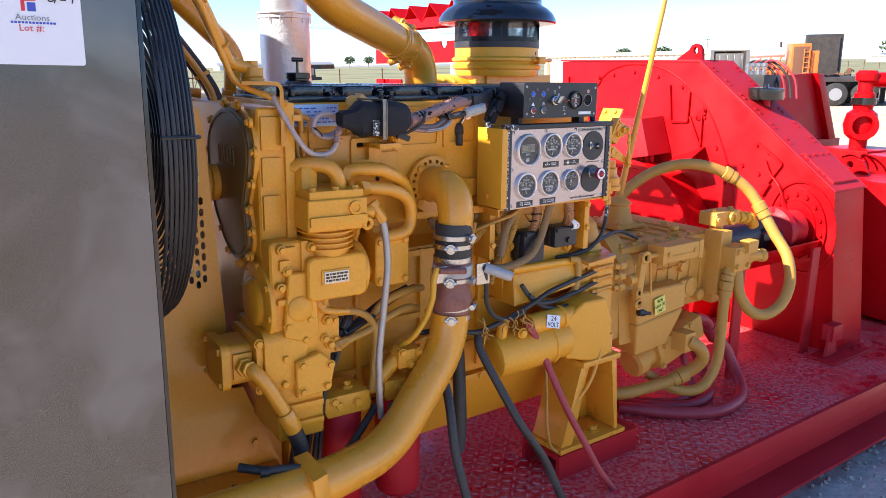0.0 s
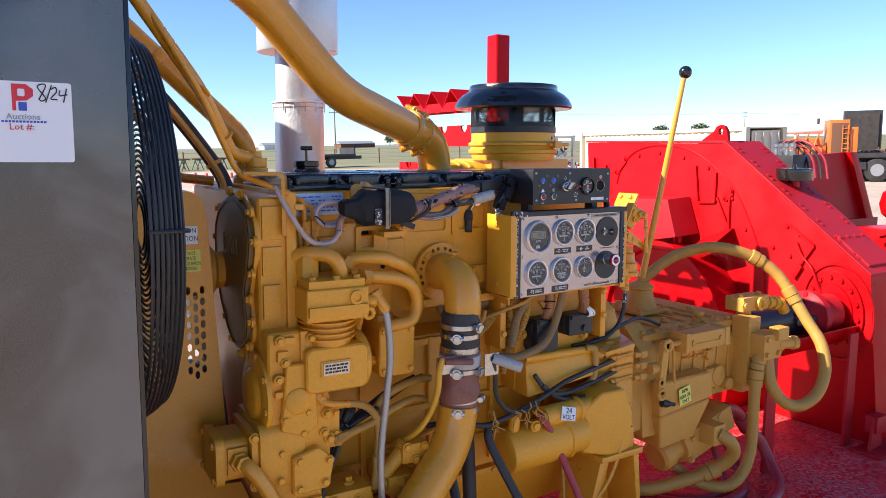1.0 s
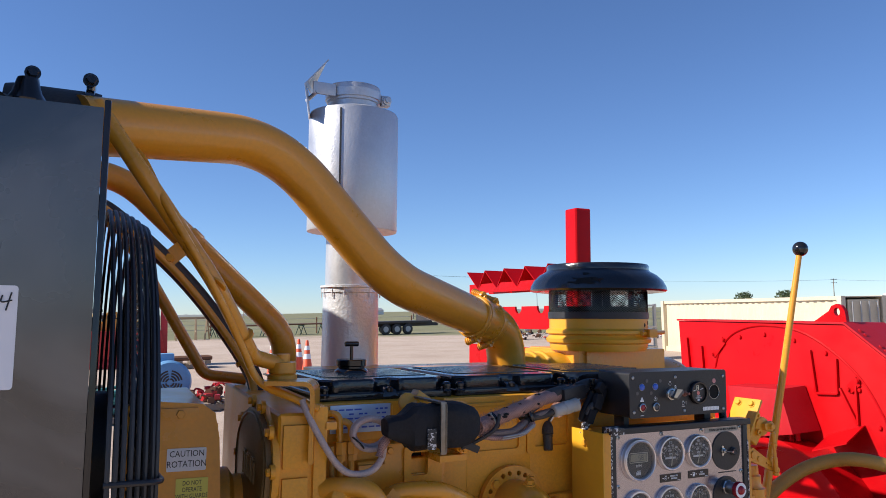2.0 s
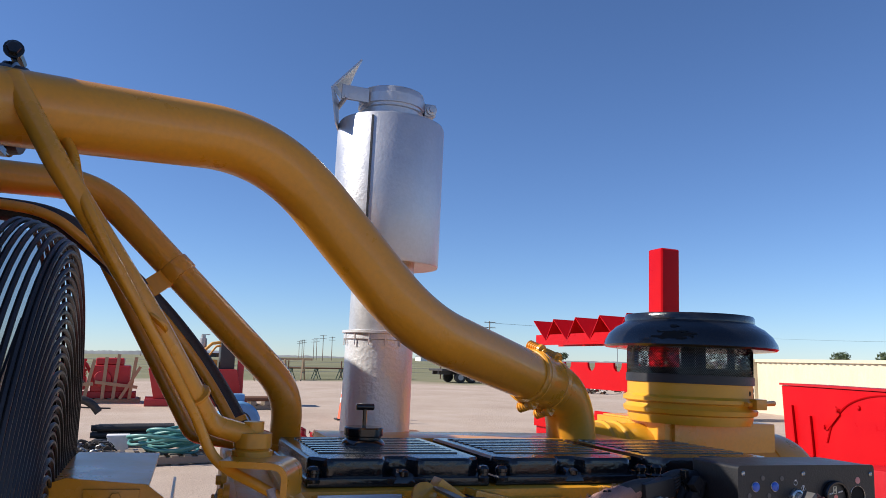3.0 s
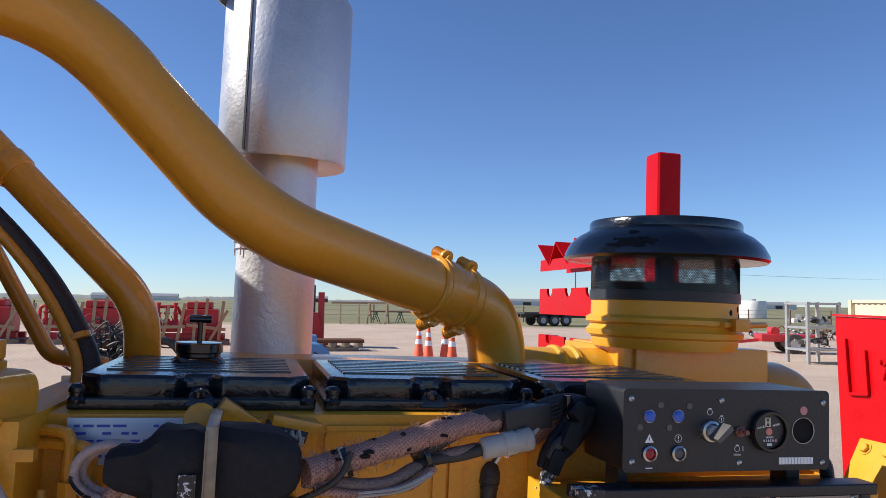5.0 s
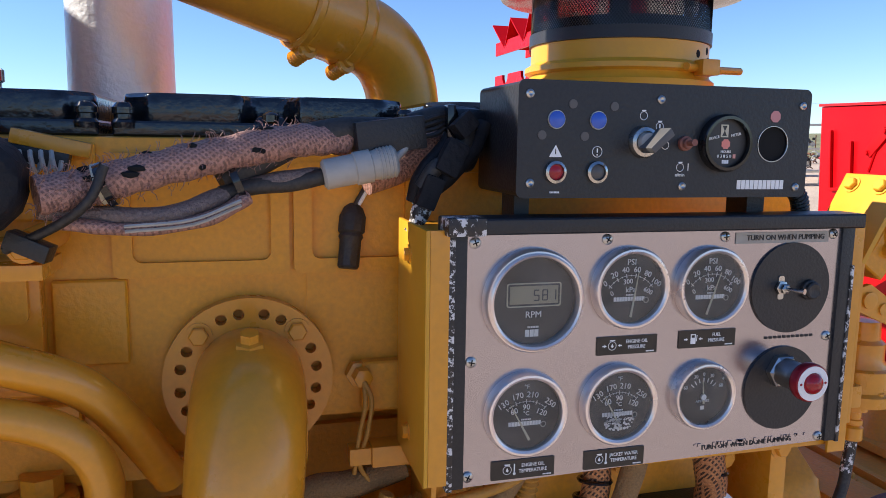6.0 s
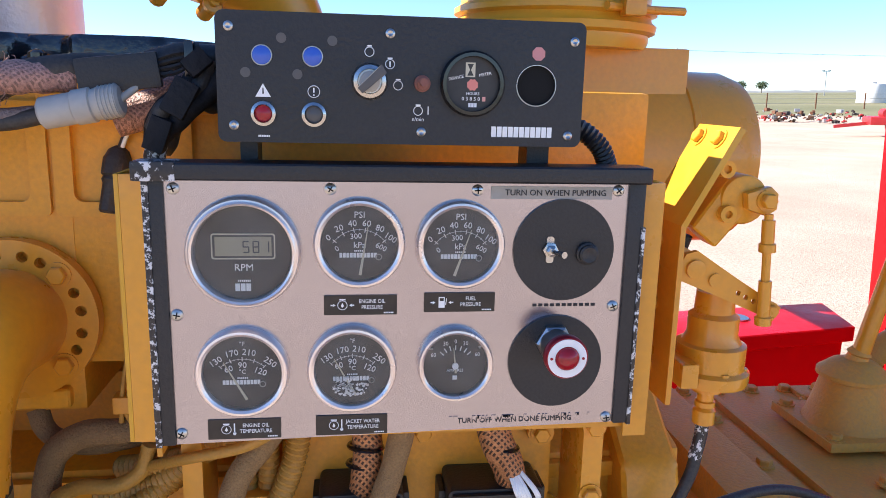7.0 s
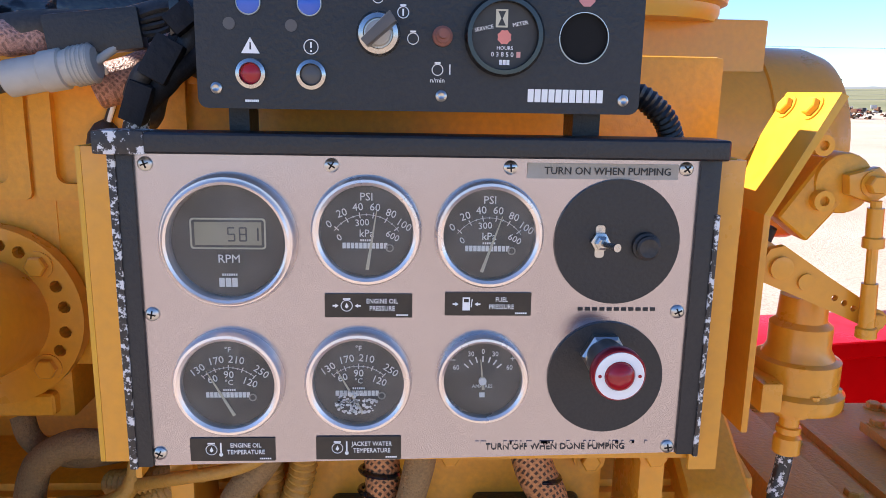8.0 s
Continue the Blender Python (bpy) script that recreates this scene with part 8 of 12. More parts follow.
LABELS = [("oil_pressure_label", 1.5965, 1.2305, 1.6525, 1.2462, ("ENGINE OIL", "PRESSURE"), "pot"), ("fuel_pressure_label", 1.6735, 1.232, 1.7295, 1.2475, ("FUEL", "PRESSURE"), "pump"),
          ("oil_temperature_label", 1.5065, 1.1305, 1.5622, 1.1468, ("ENGINE OIL", "TEMPERATURE"), "pot"), ("water_temperature_label", 1.5893, 1.1312, 1.6458, 1.1476, ("JACKET WATER", "TEMPERATURE"), "pot")]
for name, x0, z0, x1, z1, words, sign in LABELS:
    t = thing(name, ((x0 + x1) / 2, PY, z0), "small black label with white words and a symbol", "label", "name labels on the panel")
    part("plate", prism(B(), rect_pts(x0, z0, x1, z1, 0.0004), "y", PY - 0.0011, PY - 0.0002), decal_black, t)
    zc, cx = (z0 + z1) / 2, x0 + (x1 - x0) * 0.655
    for k, w in enumerate(words):
        lettering("inscription", w, 0.0044, facing(cx, PY - 0.0014, zc + 0.0030 - 0.0048 * k), print_white, t, squeeze=0.86)
    bars(t, x1 - 0.0065, z0 + 0.0017, 6, 0.0010, 0.0010, 0.0003, print_white, PY - 0.0014)
    sx = x0 + (x1 - x0) * 0.25
    bm = B()
    if sign == "pot":
        ring(bm, (sx, PY - 0.0013, zc), (0, 1, 0), 0.0036, 0.00028, 20, 4)
        box(bm, sx - 0.0024, PY - 0.0015, zc + 0.0040, sx + 0.0024, PY - 0.0011, zc + 0.0050)
        prism(bm, [(sx, zc + 0.002), (sx + 0.0012, zc - 0.0006), (sx, zc - 0.0018), (sx - 0.0012, zc - 0.0006)], "y", PY - 0.0015, PY - 0.0011)
    else:
        holed(bm, rect_pts(sx - 0.0026, zc - 0.0042, sx + 0.0022, zc + 0.0045), [rect_pts(sx - 0.0018, zc + 0.0012, sx + 0.0014, zc + 0.0036)], "y", PY - 0.0015, PY - 0.0011)
        beam(bm, (sx + 0.0030, PY - 0.0013, zc - 0.002), (sx + 0.0036, PY - 0.0013, zc + 0.0034), 0.0006, 0.0004, up=(0, 1, 0))
    if "pressure" in name:
        for s in (-1, 1):
            prism(bm, [(sx + s * 0.0052, zc), (sx + s * 0.0072, zc + 0.0013), (sx + s * 0.0072, zc + 0.0005), (sx + s * 0.0090, zc + 0.0005), (sx + s * 0.0090, zc - 0.0005), (sx + s * 0.0072, zc - 0.0005), (sx + s * 0.0072, zc - 0.0013)], "y", PY - 0.0015, PY - 0.0011)
    else:
        beam(bm, (sx + 0.0062, PY - 0.0013, zc - 0.003), (sx + 0.0062, PY - 0.0013, zc + 0.005), 0.0010, 0.0004, up=(0, 1, 0))
        cyl(bm, (sx + 0.0062, PY - 0.0011, zc - 0.0035), (sx + 0.0062, PY - 0.0015, zc - 0.0035), 0.0013, seg=10)
    part("symbol", bm, print_white, t)

# ---------------------------------------------------------------- black control box above the panel
QY = 1.570
cb = thing("control_box", (1.657, 1.62, 1.348), "black control box with key switch, hour meter and lamps", "control box")
part("case", prism(B(), rect_pts(1.5235, 1.3625, 1.7905, 1.4525, 0.005), "y", QY + 0.0016, 1.668, 0.0), black_satin, cb)
hole = round_pts(1.7552, 1.4068, 0.0148, 32)
part("front_plate", holed(B(), rect_pts(1.5222, 1.3615, 1.7918, 1.4535, 0.006), [hole], "y", QY - 0.001, QY + 0.0022), black_satin, cb)
# black disc puts the empty hole's shade into colour
part("hole_shade", cyl(B(), (1.7552, QY + 0.0015, 1.4068), (1.7552, QY + 0.0010, 1.4068), 0.0150, seg=28), shade_and_chip_black, cb, "black disc painting the shade of the empty instrument hole")
part("hole_rim", ring(B(), (1.7552, QY - 0.0012, 1.4068), (0, 1, 0), 0.0150, 0.0005, 36, 6), steel, cb)
part("bracket", box(B(), 1.533, 1.60, 1.335, 1.546, 1.63, 1.364), black_satin, cb)
part("bracket", box(B(), 1.758, 1.60, 1.335, 1.776, 1.63, 1.364), black_satin, cb)
for x, z in ((1.5315, 1.4425), (1.5335, 1.3735), (1.6455, 1.441), (1.669, 1.371), (1.783, 1.4395), (1.7815, 1.370)):
    part("screw", lathe(B(), (x, QY - 0.001, z), (0, -1, 0), [(0.0036, 0), (0.0034, 0.001), (0.002, 0.0019), (0.0012, 0.0014), (0, 0.001)], 14), steel, cb)
for x, z in ((1.568, 1.4355), (1.5425, 1.411), (1.604, 1.4345), (1.579, 1.4105)):
    part("slot_screw", lathe(B(), (x, QY - 0.001, z), (0, -1, 0), [(0.0036, 0), (0.0036, 0.0007), (0, 0.0008)], 14), dull_screw, cb)
for x in (1.5542, 1.590):
    part("blue_button", lathe(B(), (x, QY - 0.001, 1.4232), (0, -1, 0), [(0.0066, 0), (0.0066, 0.002), (0.0048, 0.0035), (0, 0.004)], 24), lens_blue, cb, "round blue button")
    part("button_ring", ring(B(), (x, QY - 0.0015, 1.4232), (0, 1, 0), 0.0068, 0.0007, 28, 6), steel, cb)
for x, mat in ((1.5545, lens_red), (1.5905, dull_screw)):
    part("lamp_ring", lathe(B(), (x, QY - 0.001, 1.3822), (0, -1, 0), [(0.0090, 0), (0.0088, 0.003), (0.0066, 0.004), (0.0062, 0.002)], 28, caps=False), steel, cb)
    part("lamp_lens", lathe(B(), (x, QY - 0.001, 1.3822), (0, -1, 0), [(0.0063, 0), (0.0060, 0.002), (0.0030, 0.0034), (0, 0.0036)], 24), mat, cb)
bm = holed(B(), [(1.5490, 1.3940), (1.5600, 1.3940), (1.5545, 1.4035)], [[(1.5539, 1.3962), (1.5551, 1.3962), (1.5549, 1.4005), (1.5541, 1.4005)]], "y", QY - 0.0014, QY - 0.0008)
ring(bm, (1.5905, QY - 0.0011, 1.3985), (0, 1, 0), 0.0042, 0.0003, 24, 4)
box(bm, 1.5900, QY - 0.0014, 1.3978, 1.5910, QY - 0.0008, 1.4012)
box(bm, 1.5900, QY - 0.0014, 1.3955, 1.5910, QY - 0.0008, 1.3966)
for x, z in ((1.6305, 1.4278), (1.6455, 1.4195), (1.6515, 1.4045), (1.6665, 1.3865)):
    ring(bm, (x, QY - 0.0011, z), (0, 1, 0), 0.0033, 0.0003, 18, 4)
    box(bm, x - 0.0018, QY - 0.0014, z + 0.0036, x + 0.0018, QY - 0.0008, z + 0.0046)
beam(bm, (1.6455, QY - 0.0011, 1.4175), (1.6455, QY - 0.0011, 1.4215), 0.0010, 0.0004, up=(0, 1, 0))
beam(bm, (1.6740, QY - 0.0011, 1.3838), (1.6740, QY - 0.0011, 1.3898), 0.0007, 0.0004, up=(0, 1, 0))
pieces("symbol", bm, print_white, cb)
lettering("inscription", "n/min", 0.0040, facing(1.6665, QY - 0.0012, 1.3802), print_white, cb)
bars(cb, 1.7455, 1.3722, 11, 0.0036, 0.0078, 0.0007, print_white, QY - 0.0015, "maker_mark")
bars(cb, 1.5545, 1.3662, 7, 0.0009, 0.0014, 0.0003, print_white, QY - 0.0015)
# key switch
part("key_ring", lathe(B(), (1.6308, QY - 0.001, 1.4068), (0, -1, 0), [(0.0132, 0), (0.0132, 0.002), (0.0118, 0.005), (0.0090, 0.006), (0.0085, 0.0045)], 36), steel, cb)
part("key_barrel", cyl(B(), (1.6308, QY - 0.005, 1.4068), (1.6308, QY - 0.012, 1.4068), 0.0075, seg=28, bev=0.001), grey_plastic, cb)
c, s = math.cos(radians(42)), math.sin(radians(42))
kx = lambda u, w: (1.6308 + c * u - s * w, 1.4068 + s * u + c * w)
part("key_blade", prism(B(), [kx(-0.010, -0.0028), (kx(0.012, -0.0034)), kx(0.013, 0.0034), kx(-0.010, 0.0026)], "y", QY - 0.030, QY - 0.010, 0.001), dull_screw, cb, "dark key grip")
part("toggle", tube(lathe(B(), (1.6692, QY - 0.001, 1.4062), (0, -1, 0), [(0.0062, 0), (0.0060, 0.003), (0.0042, 0.0035), (0.0042, 0.007)], 20), [(1.6692, QY - 0.006, 1.4062), (1.6692, QY - 0.016, 1.4070)], [0.002, 0.0028], 12), brown_sleeve, cb)
# hour meter
hm = thing("hour_meter", (1.706, QY, 1.383), "round black hour meter with an hourglass sign", "hour meter")
part("rim", lathe(B(), (1.7062, QY - 0.001, 1.4068), (0, -1, 0), [(0.0240, 0), (0.0240, 0.006), (0.0225, 0.0085), (0.0200, 0.0085), (0.0195, 0.006)], 48, caps=False), black, hm)
part("face", cyl(B(), (1.7062, QY - 0.001, 1.4068), (1.7062, QY - 0.0045, 1.4068), 0.0198, seg=40), dial_black, hm)
fy = QY - 0.0049
part("sun_mark", prism(B(), [(1.7062 + (0.0045 if k % 2 else 0.0038) * math.cos(k * math.pi / 8), 1.4062 + (0.0045 if k % 2 else 0.0038) * math.sin(k * math.pi / 8)) for k in range(16)], "y", fy, fy + 0.0004), plain("coral print", (0.75, 0.25, 0.2), 0.5), hm)
bm = holed(B(), rect_pts(1.7008, 1.4118, 1.7080, 1.4222), [[(1.7020, 1.4128), (1.7068, 1.4128), (1.7048, 1.4170), (1.7068, 1.4212), (1.7020, 1.4212), (1.7040, 1.4170)]], "y", fy, fy + 0.0004)
part("hourglass", bm, print_cream, hm)
lettering("inscription", "SERVICE", 0.0032, facing(1.6938, fy, 1.4110, 12), print_white, hm)
lettering("inscription", "METER", 0.0032, facing(1.7155, fy, 1.4140, 12), print_white, hm)
lettering("inscription", "HOURS", 0.0030, facing(1.7066, fy, 1.3998), print_white, hm)
lettering("inscription", "0 3 8 5 0", 0.0038, facing(1.7052, fy, 1.3960), print_white, hm)
part("last_digit", box(B(), 1.7138, fy, 1.3944, 1.7162, fy + 0.0004, 1.3978), plain("pink digit wheel", (0.7, 0.35, 0.3), 0.5), hm)
bars(hm, 1.7066, 1.3915, 3, 0.0018, 0.0030, 0.0004, print_white, fy)
part("stop_sign", prism(B(), [(1.7560 + 0.0052 * math.cos(radians(22.5 + 45 * k)), 1.4300 + 0.0052 * math.sin(radians(22.5 + 45 * k))) for k in range(8)], "y", QY - 0.0016, QY - 0.0008), plain("faded red print", (0.6, 0.25, 0.24), 0.5), cb)
cable = thing("conduit", (1.80, 1.62, 1.345), "black corrugated conduit behind the control box", "cable")
line = curve_through([(1.775, 1.63, 1.37), (1.80, 1.615, 1.375), (1.822, 1.612, 1.360), (1.835, 1.62, 1.338)], 14)
part("tube", tube(B(), line, [0.0075 + 0.0012 * (k % 2) for k in range(len(line))], 12), black_satin, cable)

# ---------------------------------------------------------------- throttle actuator beside the panel
tb = thing("actuator_bracket", (1.93, 1.67, 1.13), "bent yellow steel bracket with two bright bolts", "bracket")
part("upright", box(B(), 1.897, 1.605, 1.130, 1.902, 1.680, 1.294, 0.001), yellow, tb)
part("sloping_plate", hexa(B(), [(1.897, 1.605, 1.2935), (1.902, 1.605, 1.2915), (1.902, 1.680, 1.2915), (1.897, 1.680, 1.2935), (1.9415, 1.605, 1.378), (1.947, 1.605, 1.3755), (1.947, 1.680, 1.3755), (1.9415, 1.680, 1.378)], 0.0008), yellow_bright, tb)
for y in (1.664, 1.6265):
    part("bolt", bolt(B(), (1.9355, y, 1.3665), (-0.88, 0, 0.47), 0.0068), yellow_bright, tb)
bm = B()
for z in (1.275, 1.215, 1.155):
    cyl(bm, (1.866, 1.645, z), (1.899, 1.645, z), 0.0065, seg=12)
pieces("standoff", bm, yellow, tb)
sr = thing("position_sensor", (1.95, 1.64, 1.28), "yellow painted lever sensor on the bracket", "sensor")
part("body", hexa(B(), [(1.926, 1.630, 1.290), (1.948, 1.626, 1.272), (1.950, 1.655, 1.272), (1.928, 1.660, 1.290), (1.958, 1.632, 1.335), (1.982, 1.628, 1.312), (1.984, 1.655, 1.312), (1.960, 1.660, 1.335)], 0.005, 3), yellow_cast, sr)
part("rim", cyl(B(), (1.972, 1.628, 1.315), (1.972, 1.66, 1.315), 0.022, seg=22, bev=0.003), yellow_cast, sr)
for x, z in ((1.950, 1.342), (1.955, 1.303)):
    part("screw", lathe(B(), (x, 1.634, z), (0, -1, 0), [(0.0075, 0), (0.0075, 0.012), (0.0035, 0.012), (0.0035, 0.008)], 16), yellow_cast, sr)
part("lever", prism(B(), [(1.968, 1.322), (1.990, 1.328), (1.997, 1.322), (1.997, 1.308), (1.988, 1.302), (1.970, 1.308)], "y", 1.618, 1.628, 0.002), yellow, sr)
part("lever_nut", bolt(B(), (1.986, 1.618, 1.316), (0, -1, 0), 0.0070, 0.008), yellow, sr)
part("lead", hose([(1.930, 1.648, 1.280), (1.926, 1.652, 1.262), (1.922, 1.66, 1.245)], 0.006), rubber, sr)
rd = thing("link_rod", (1.99, 1.62, 1.2), "slim yellow link rod with swivel ends", "rod")
part("rod", cyl(B(), (1.986, 1.612, 1.305), (1.992, 1.612, 1.205), 0.0038, seg=10), yellow, rd)
for z0, z1 in ((1.300, 1.272), (1.246, 1.206)):
    part("end", lathe(B(), (1.986 + (1.305 - z0) * 0.06, 1.612, z0), (0.06, 0, -1), [(0.0055, 0), (0.0055, z0 - z1 - 0.008), (0.0072, z0 - z1 - 0.007), (0.0072, z0 - z1)], 12), yellow, rd)
am = thing("throttle_arm", (1.96, 1.61, 1.2), "yellow drilled throttle arm on the actuator", "lever")
ang = math.atan2(1.200 - 1.243, 2.008 - 1.925)
c_, s_ = math.cos(ang), math.sin(ang)
at_ = lambda u, w: (1.928 + c_ * u - s_ * w, 1.242 + s_ * u + c_ * w)
out_ = [at_(-0.014, -0.008), at_(-0.006, -0.015), at_(0.036, -0.011), at_(0.092, -0.007), at_(0.092, 0.007), at_(0.036, 0.011), at_(-0.006, 0.015), at_(-0.014, 0.008)]
part("arm", holed(B(), out_, [round_pts(*at_(0.048 + 0.0085 * k, 0), 0.0024, 10) for k in range(4)], "y", 1.606, 1.612), yellow, am)
part("clamp_block", prism(B(), [at_(-0.016, -0.012), at_(0.036, -0.010), at_(0.036, 0.010), at_(-0.016, 0.013)], "y", 1.612, 1.64, 0.003), yellow, am)
part("pivot", lathe(B(), (*at_(0.0, 0.0)[:1], 1.606, at_(0.0, 0.0)[1]), (0, -1, 0), [(0.0085, 0), (0.0085, 0.003), (0.006, 0.0035)], 18), yellow, am)
part("pivot", lathe(B(), (*at_(0.022, 0.0)[:1], 1.606, at_(0.022, 0.0)[1]), (0, -1, 0), [(0.0062, 0), (0.0062, 0.002)], 16), yellow, am)
part("end_nut", bolt(B(), (at_(0.084, 0)[0], 1.606, at_(0.084, 0)[1]), (0, -1, 0), 0.0062, 0.006), yellow, am)
ao = thing("air_actuator", (1.965, 1.665, 1.12), "yellow stepped air actuator with a bolted flange", "actuator")
part("body", lathe(B(), (1.967, 1.665, 1.128), (0, 0, 1), [(0.020, 0), (0.037, 0.002), (0.038, 0.006), (0.038, 0.014), (0.033, 0.017), (0.033, 0.040), (0.028, 0.042), (0.024, 0.050), (0.024, 0.068), (0.019, 0.072), (0.018, 0.092), (0, 0.093)], 36), yellow, ao)
part("mount_tab", box(B(), 1.923, 1.63, 1.134, 1.940, 1.69, 1.158, 0.003), yellow, ao)
bm = B()
for a in (-30, -90, -150):
    cyl(bm, (1.967 + 0.031 * math.cos(radians(a)), 1.665 + 0.031 * math.sin(radians(a)), 1.142), (1.967 + 0.031 * math.cos(radians(a)), 1.665 + 0.031 * math.sin(radians(a)), 1.1465), 0.0045, seg=10)
pieces("flange_bolt", bm, yellow, ao)
part("stem", lathe(B(), (1.967, 1.665, 1.130), (0, 0, -1), [(0.014, 0), (0.014, 0.012), (0.008, 0.014), (0.008, 0.022), (0.010, 0.023), (0.010, 0.028), (0.008, 0.029), (0.011, 0.032), (0.011, 0.046), (0.007, 0.048)], 14), yellow, ao)
hz = thing("actuator_hose", (1.9, 1.67, 0.92), "thin black air hose hanging from the actuator", "hose")
part("hose", hose([(1.967, 1.665, 1.086), (1.964, 1.664, 1.06), (1.955, 1.66, 1.025), (1.93, 1.655, 0.985), (1.88, 1.652, 0.955), (1.82, 1.655, 0.945), (1.76, 1.67, 0.94)], 0.0062), rubber, hz)
part("worn_end", hose([(1.967, 1.665, 1.084), (1.965, 1.664, 1.066), (1.960, 1.662, 1.046)], 0.0066), trim_worn, hz)
line_thing("shift_cable", "thin black cable lying across the gearbox", [(1.80, 1.67, 0.935), (1.90, 1.67, 0.955), (2.0, 1.69, 0.975), (2.10, 1.72, 0.972), (2.20, 1.73, 0.935)], 0.0058, rubber, (), "cable")

# ---------------------------------------------------------------- red chain case at the end of the skid
HX = 3.45
hs = thing("chain_case", (3.7, 2.6, DECK), "large bright red steel chain case with a sloping bolted lid", "machine casing")


def skewed(bm):
    """Built long; drawn up to the case's true length and height, square across the skid."""
    for v in bm.verts:
        y, z = v.co.y, v.co.z
        v.co.y, v.co.z = 0.723 * y + 0.062 * z + 0.427, 0.0188 * y + 0.947 * z + 0.024
    return bm


def on_case(name, bm, material=red, parent=None, label=""):
    return part(name, skewed(bm), material, parent or hs, label)


prof = [(3.98, 0.22), (3.98, 1.541), (2.66, 1.552), (1.685, 0.985), (1.640, 0.22)]
on_case("case", prism(B(), prof, "x", HX, HX + 0.26, 0.006))
on_case("lid", prism(B(), [(3.99, 1.542), (2.655, 1.556), (1.678, 0.988), (1.678, 0.996), (2.65, 1.566), (3.99, 1.552)], "x", HX - 0.006, HX + 0.27), red_dusty)
slope = V((0, 2.65 - 1.68, 1.562 - 0.994))
for k in range(8):
    f = 0.10 + 0.115 * k
    for dx, dy in ((0.03, 0), (0.03, 0.03), (0.23, 0), (0.23, 0.03)):
        p = V((HX + dx, 1.68, 0.995)) + slope * (f + dy)
        on_case("lid_bolt", bolt(B(), p, (0, -0.5, 0.86), 0.010), red_dusty)
n_ = V((0, -0.505, 0.863))
a, b = V((HX + 0.03, 1.72, 1.02)), V((HX + 0.03, 1.92, 1.137))
c = [a, a + V((0.20, 0, 0)), b + V((0.20, 0, 0)), b]
on_case("lid_plate", hexa(B(), c + [p + n_ * 0.010 for p in c]), red_dusty)
for f in (0.06, 0.35, 0.65, 0.94):
    on_case("plate_bolt", bolt(B(), a + (b - a) * 0.9 + V((0.20 * f, 0, 0)) + n_ * 0.010, n_, 0.009), red_dusty)
on_case("lifting_lug", holed(B(), [(2.90, 1.55), (2.70, 1.552), (2.655, 1.555), (2.66, 1.615), (2.68, 1.64), (2.71, 1.648), (2.745, 1.638), (2.765, 1.615)], [round_pts(2.712, 1.612, 0.019, 18)], "x", HX + 0.02, HX + 0.04))
# where the shaft goes in
hub = on_case("shaft_flange", lathe(B(), (HX, 1.895, 0.805), (-1, 0, 0), [(0.178, 0), (0.178, 0.012), (0.122, 0.014), (0.118, 0.022), (0.08, 0.024)], 44))
for k in range(14):
    a_ = radians(360 / 14 * k + 8)
    on_case("bolt", bolt(B(), (HX - 0.012, 1.895 + 0.15 * math.cos(a_), 0.805 + 0.15 * math.sin(a_)), (-1, 0, 0), 0.012), red, hub)
on_case("flange_rim", ring(B(), (HX - 0.004, 1.875, 0.80), (1, 0, 0), 0.215, 0.006, 48, 6))
# weld line, rivets and stiffening bars on the broad face
on_case("weld_arc", tube(B(), curve_through([(HX - 0.001, 3.66, 1.30), (HX - 0.001, 3.60, 1.40), (HX - 0.001, 3.46, 1.494), (HX - 0.001, 3.225, 1.536), (HX - 0.001, 2.915, 1.504), (HX - 0.001, 2.62, 1.35), (HX - 0.001, 2.464, 1.153), (HX - 0.001, 2.37, 0.93), (HX - 0.001, 2.36, 0.70)], 6), 0.006, 6))
for y, z in ((3.42, 1.47), (3.22, 1.49), (3.0, 1.47), (2.79, 1.42), (2.60, 1.27), (2.50, 1.12), (2.43, 0.95), (2.30, 1.05), (2.26, 0.93), (2.20, 1.16), (2.12, 1.13), (2.18, 1.02), (2.10, 0.97)):
    on_case("rivet", lathe(B(), (HX, y, z), (-1, 0, 0), [(0.012, 0), (0.012, 0.003), (0.008, 0.008), (0, 0.009)], 12))


def bar(p, q, w=0.014, d=0.012):
    on_case("stiffening_bar", beam(B(), (HX - d / 2, *p), (HX - d / 2, *q), d, w, up=(1, 0, 0), bev=0.002))


for p, q in (((2.89, 1.43), (2.875, 1.235)), ((2.875, 1.235), (2.735, 1.245)), ((2.735, 1.245), (2.722, 1.40)), ((2.717, 1.27), (2.626, 1.12)), ((2.626, 1.12), (2.615, 1.29)),
             ((3.90, 1.45), (3.89, 1.22)), ((3.89, 1.22), (3.76, 1.23)), ((3.76, 1.23), (3.765, 1.41)), ((2.19, 1.175), (2.02, 1.085)), ((2.02, 1.085), (2.13, 0.965))):
    bar(p, q)
for y0, z0, y1, z1 in ((3.66, 1.37, 3.56, 1.45), (2.66, 1.27, 2.60, 1.31)):
    d_ = (V((0, y1 - y0, z1 - z0))).normalized()
    w_ = V((0, -d_.z, d_.y)) * 0.022
    p, q = V((HX - 0.009, y0, z0)), V((HX - 0.009, y1, z1))
    lever = on_case("latch_lever", hexa(B(), [p - w_, q - w_, q + w_, p + w_] + [r + V((0.009, 0, 0)) for r in (p - w_, q - w_, q + w_, p + w_)], 0.004))
    for r in (p, q):
        on_case("latch_bolt", bolt(B(), r, (-1, 0, 0), 0.009), red, lever)
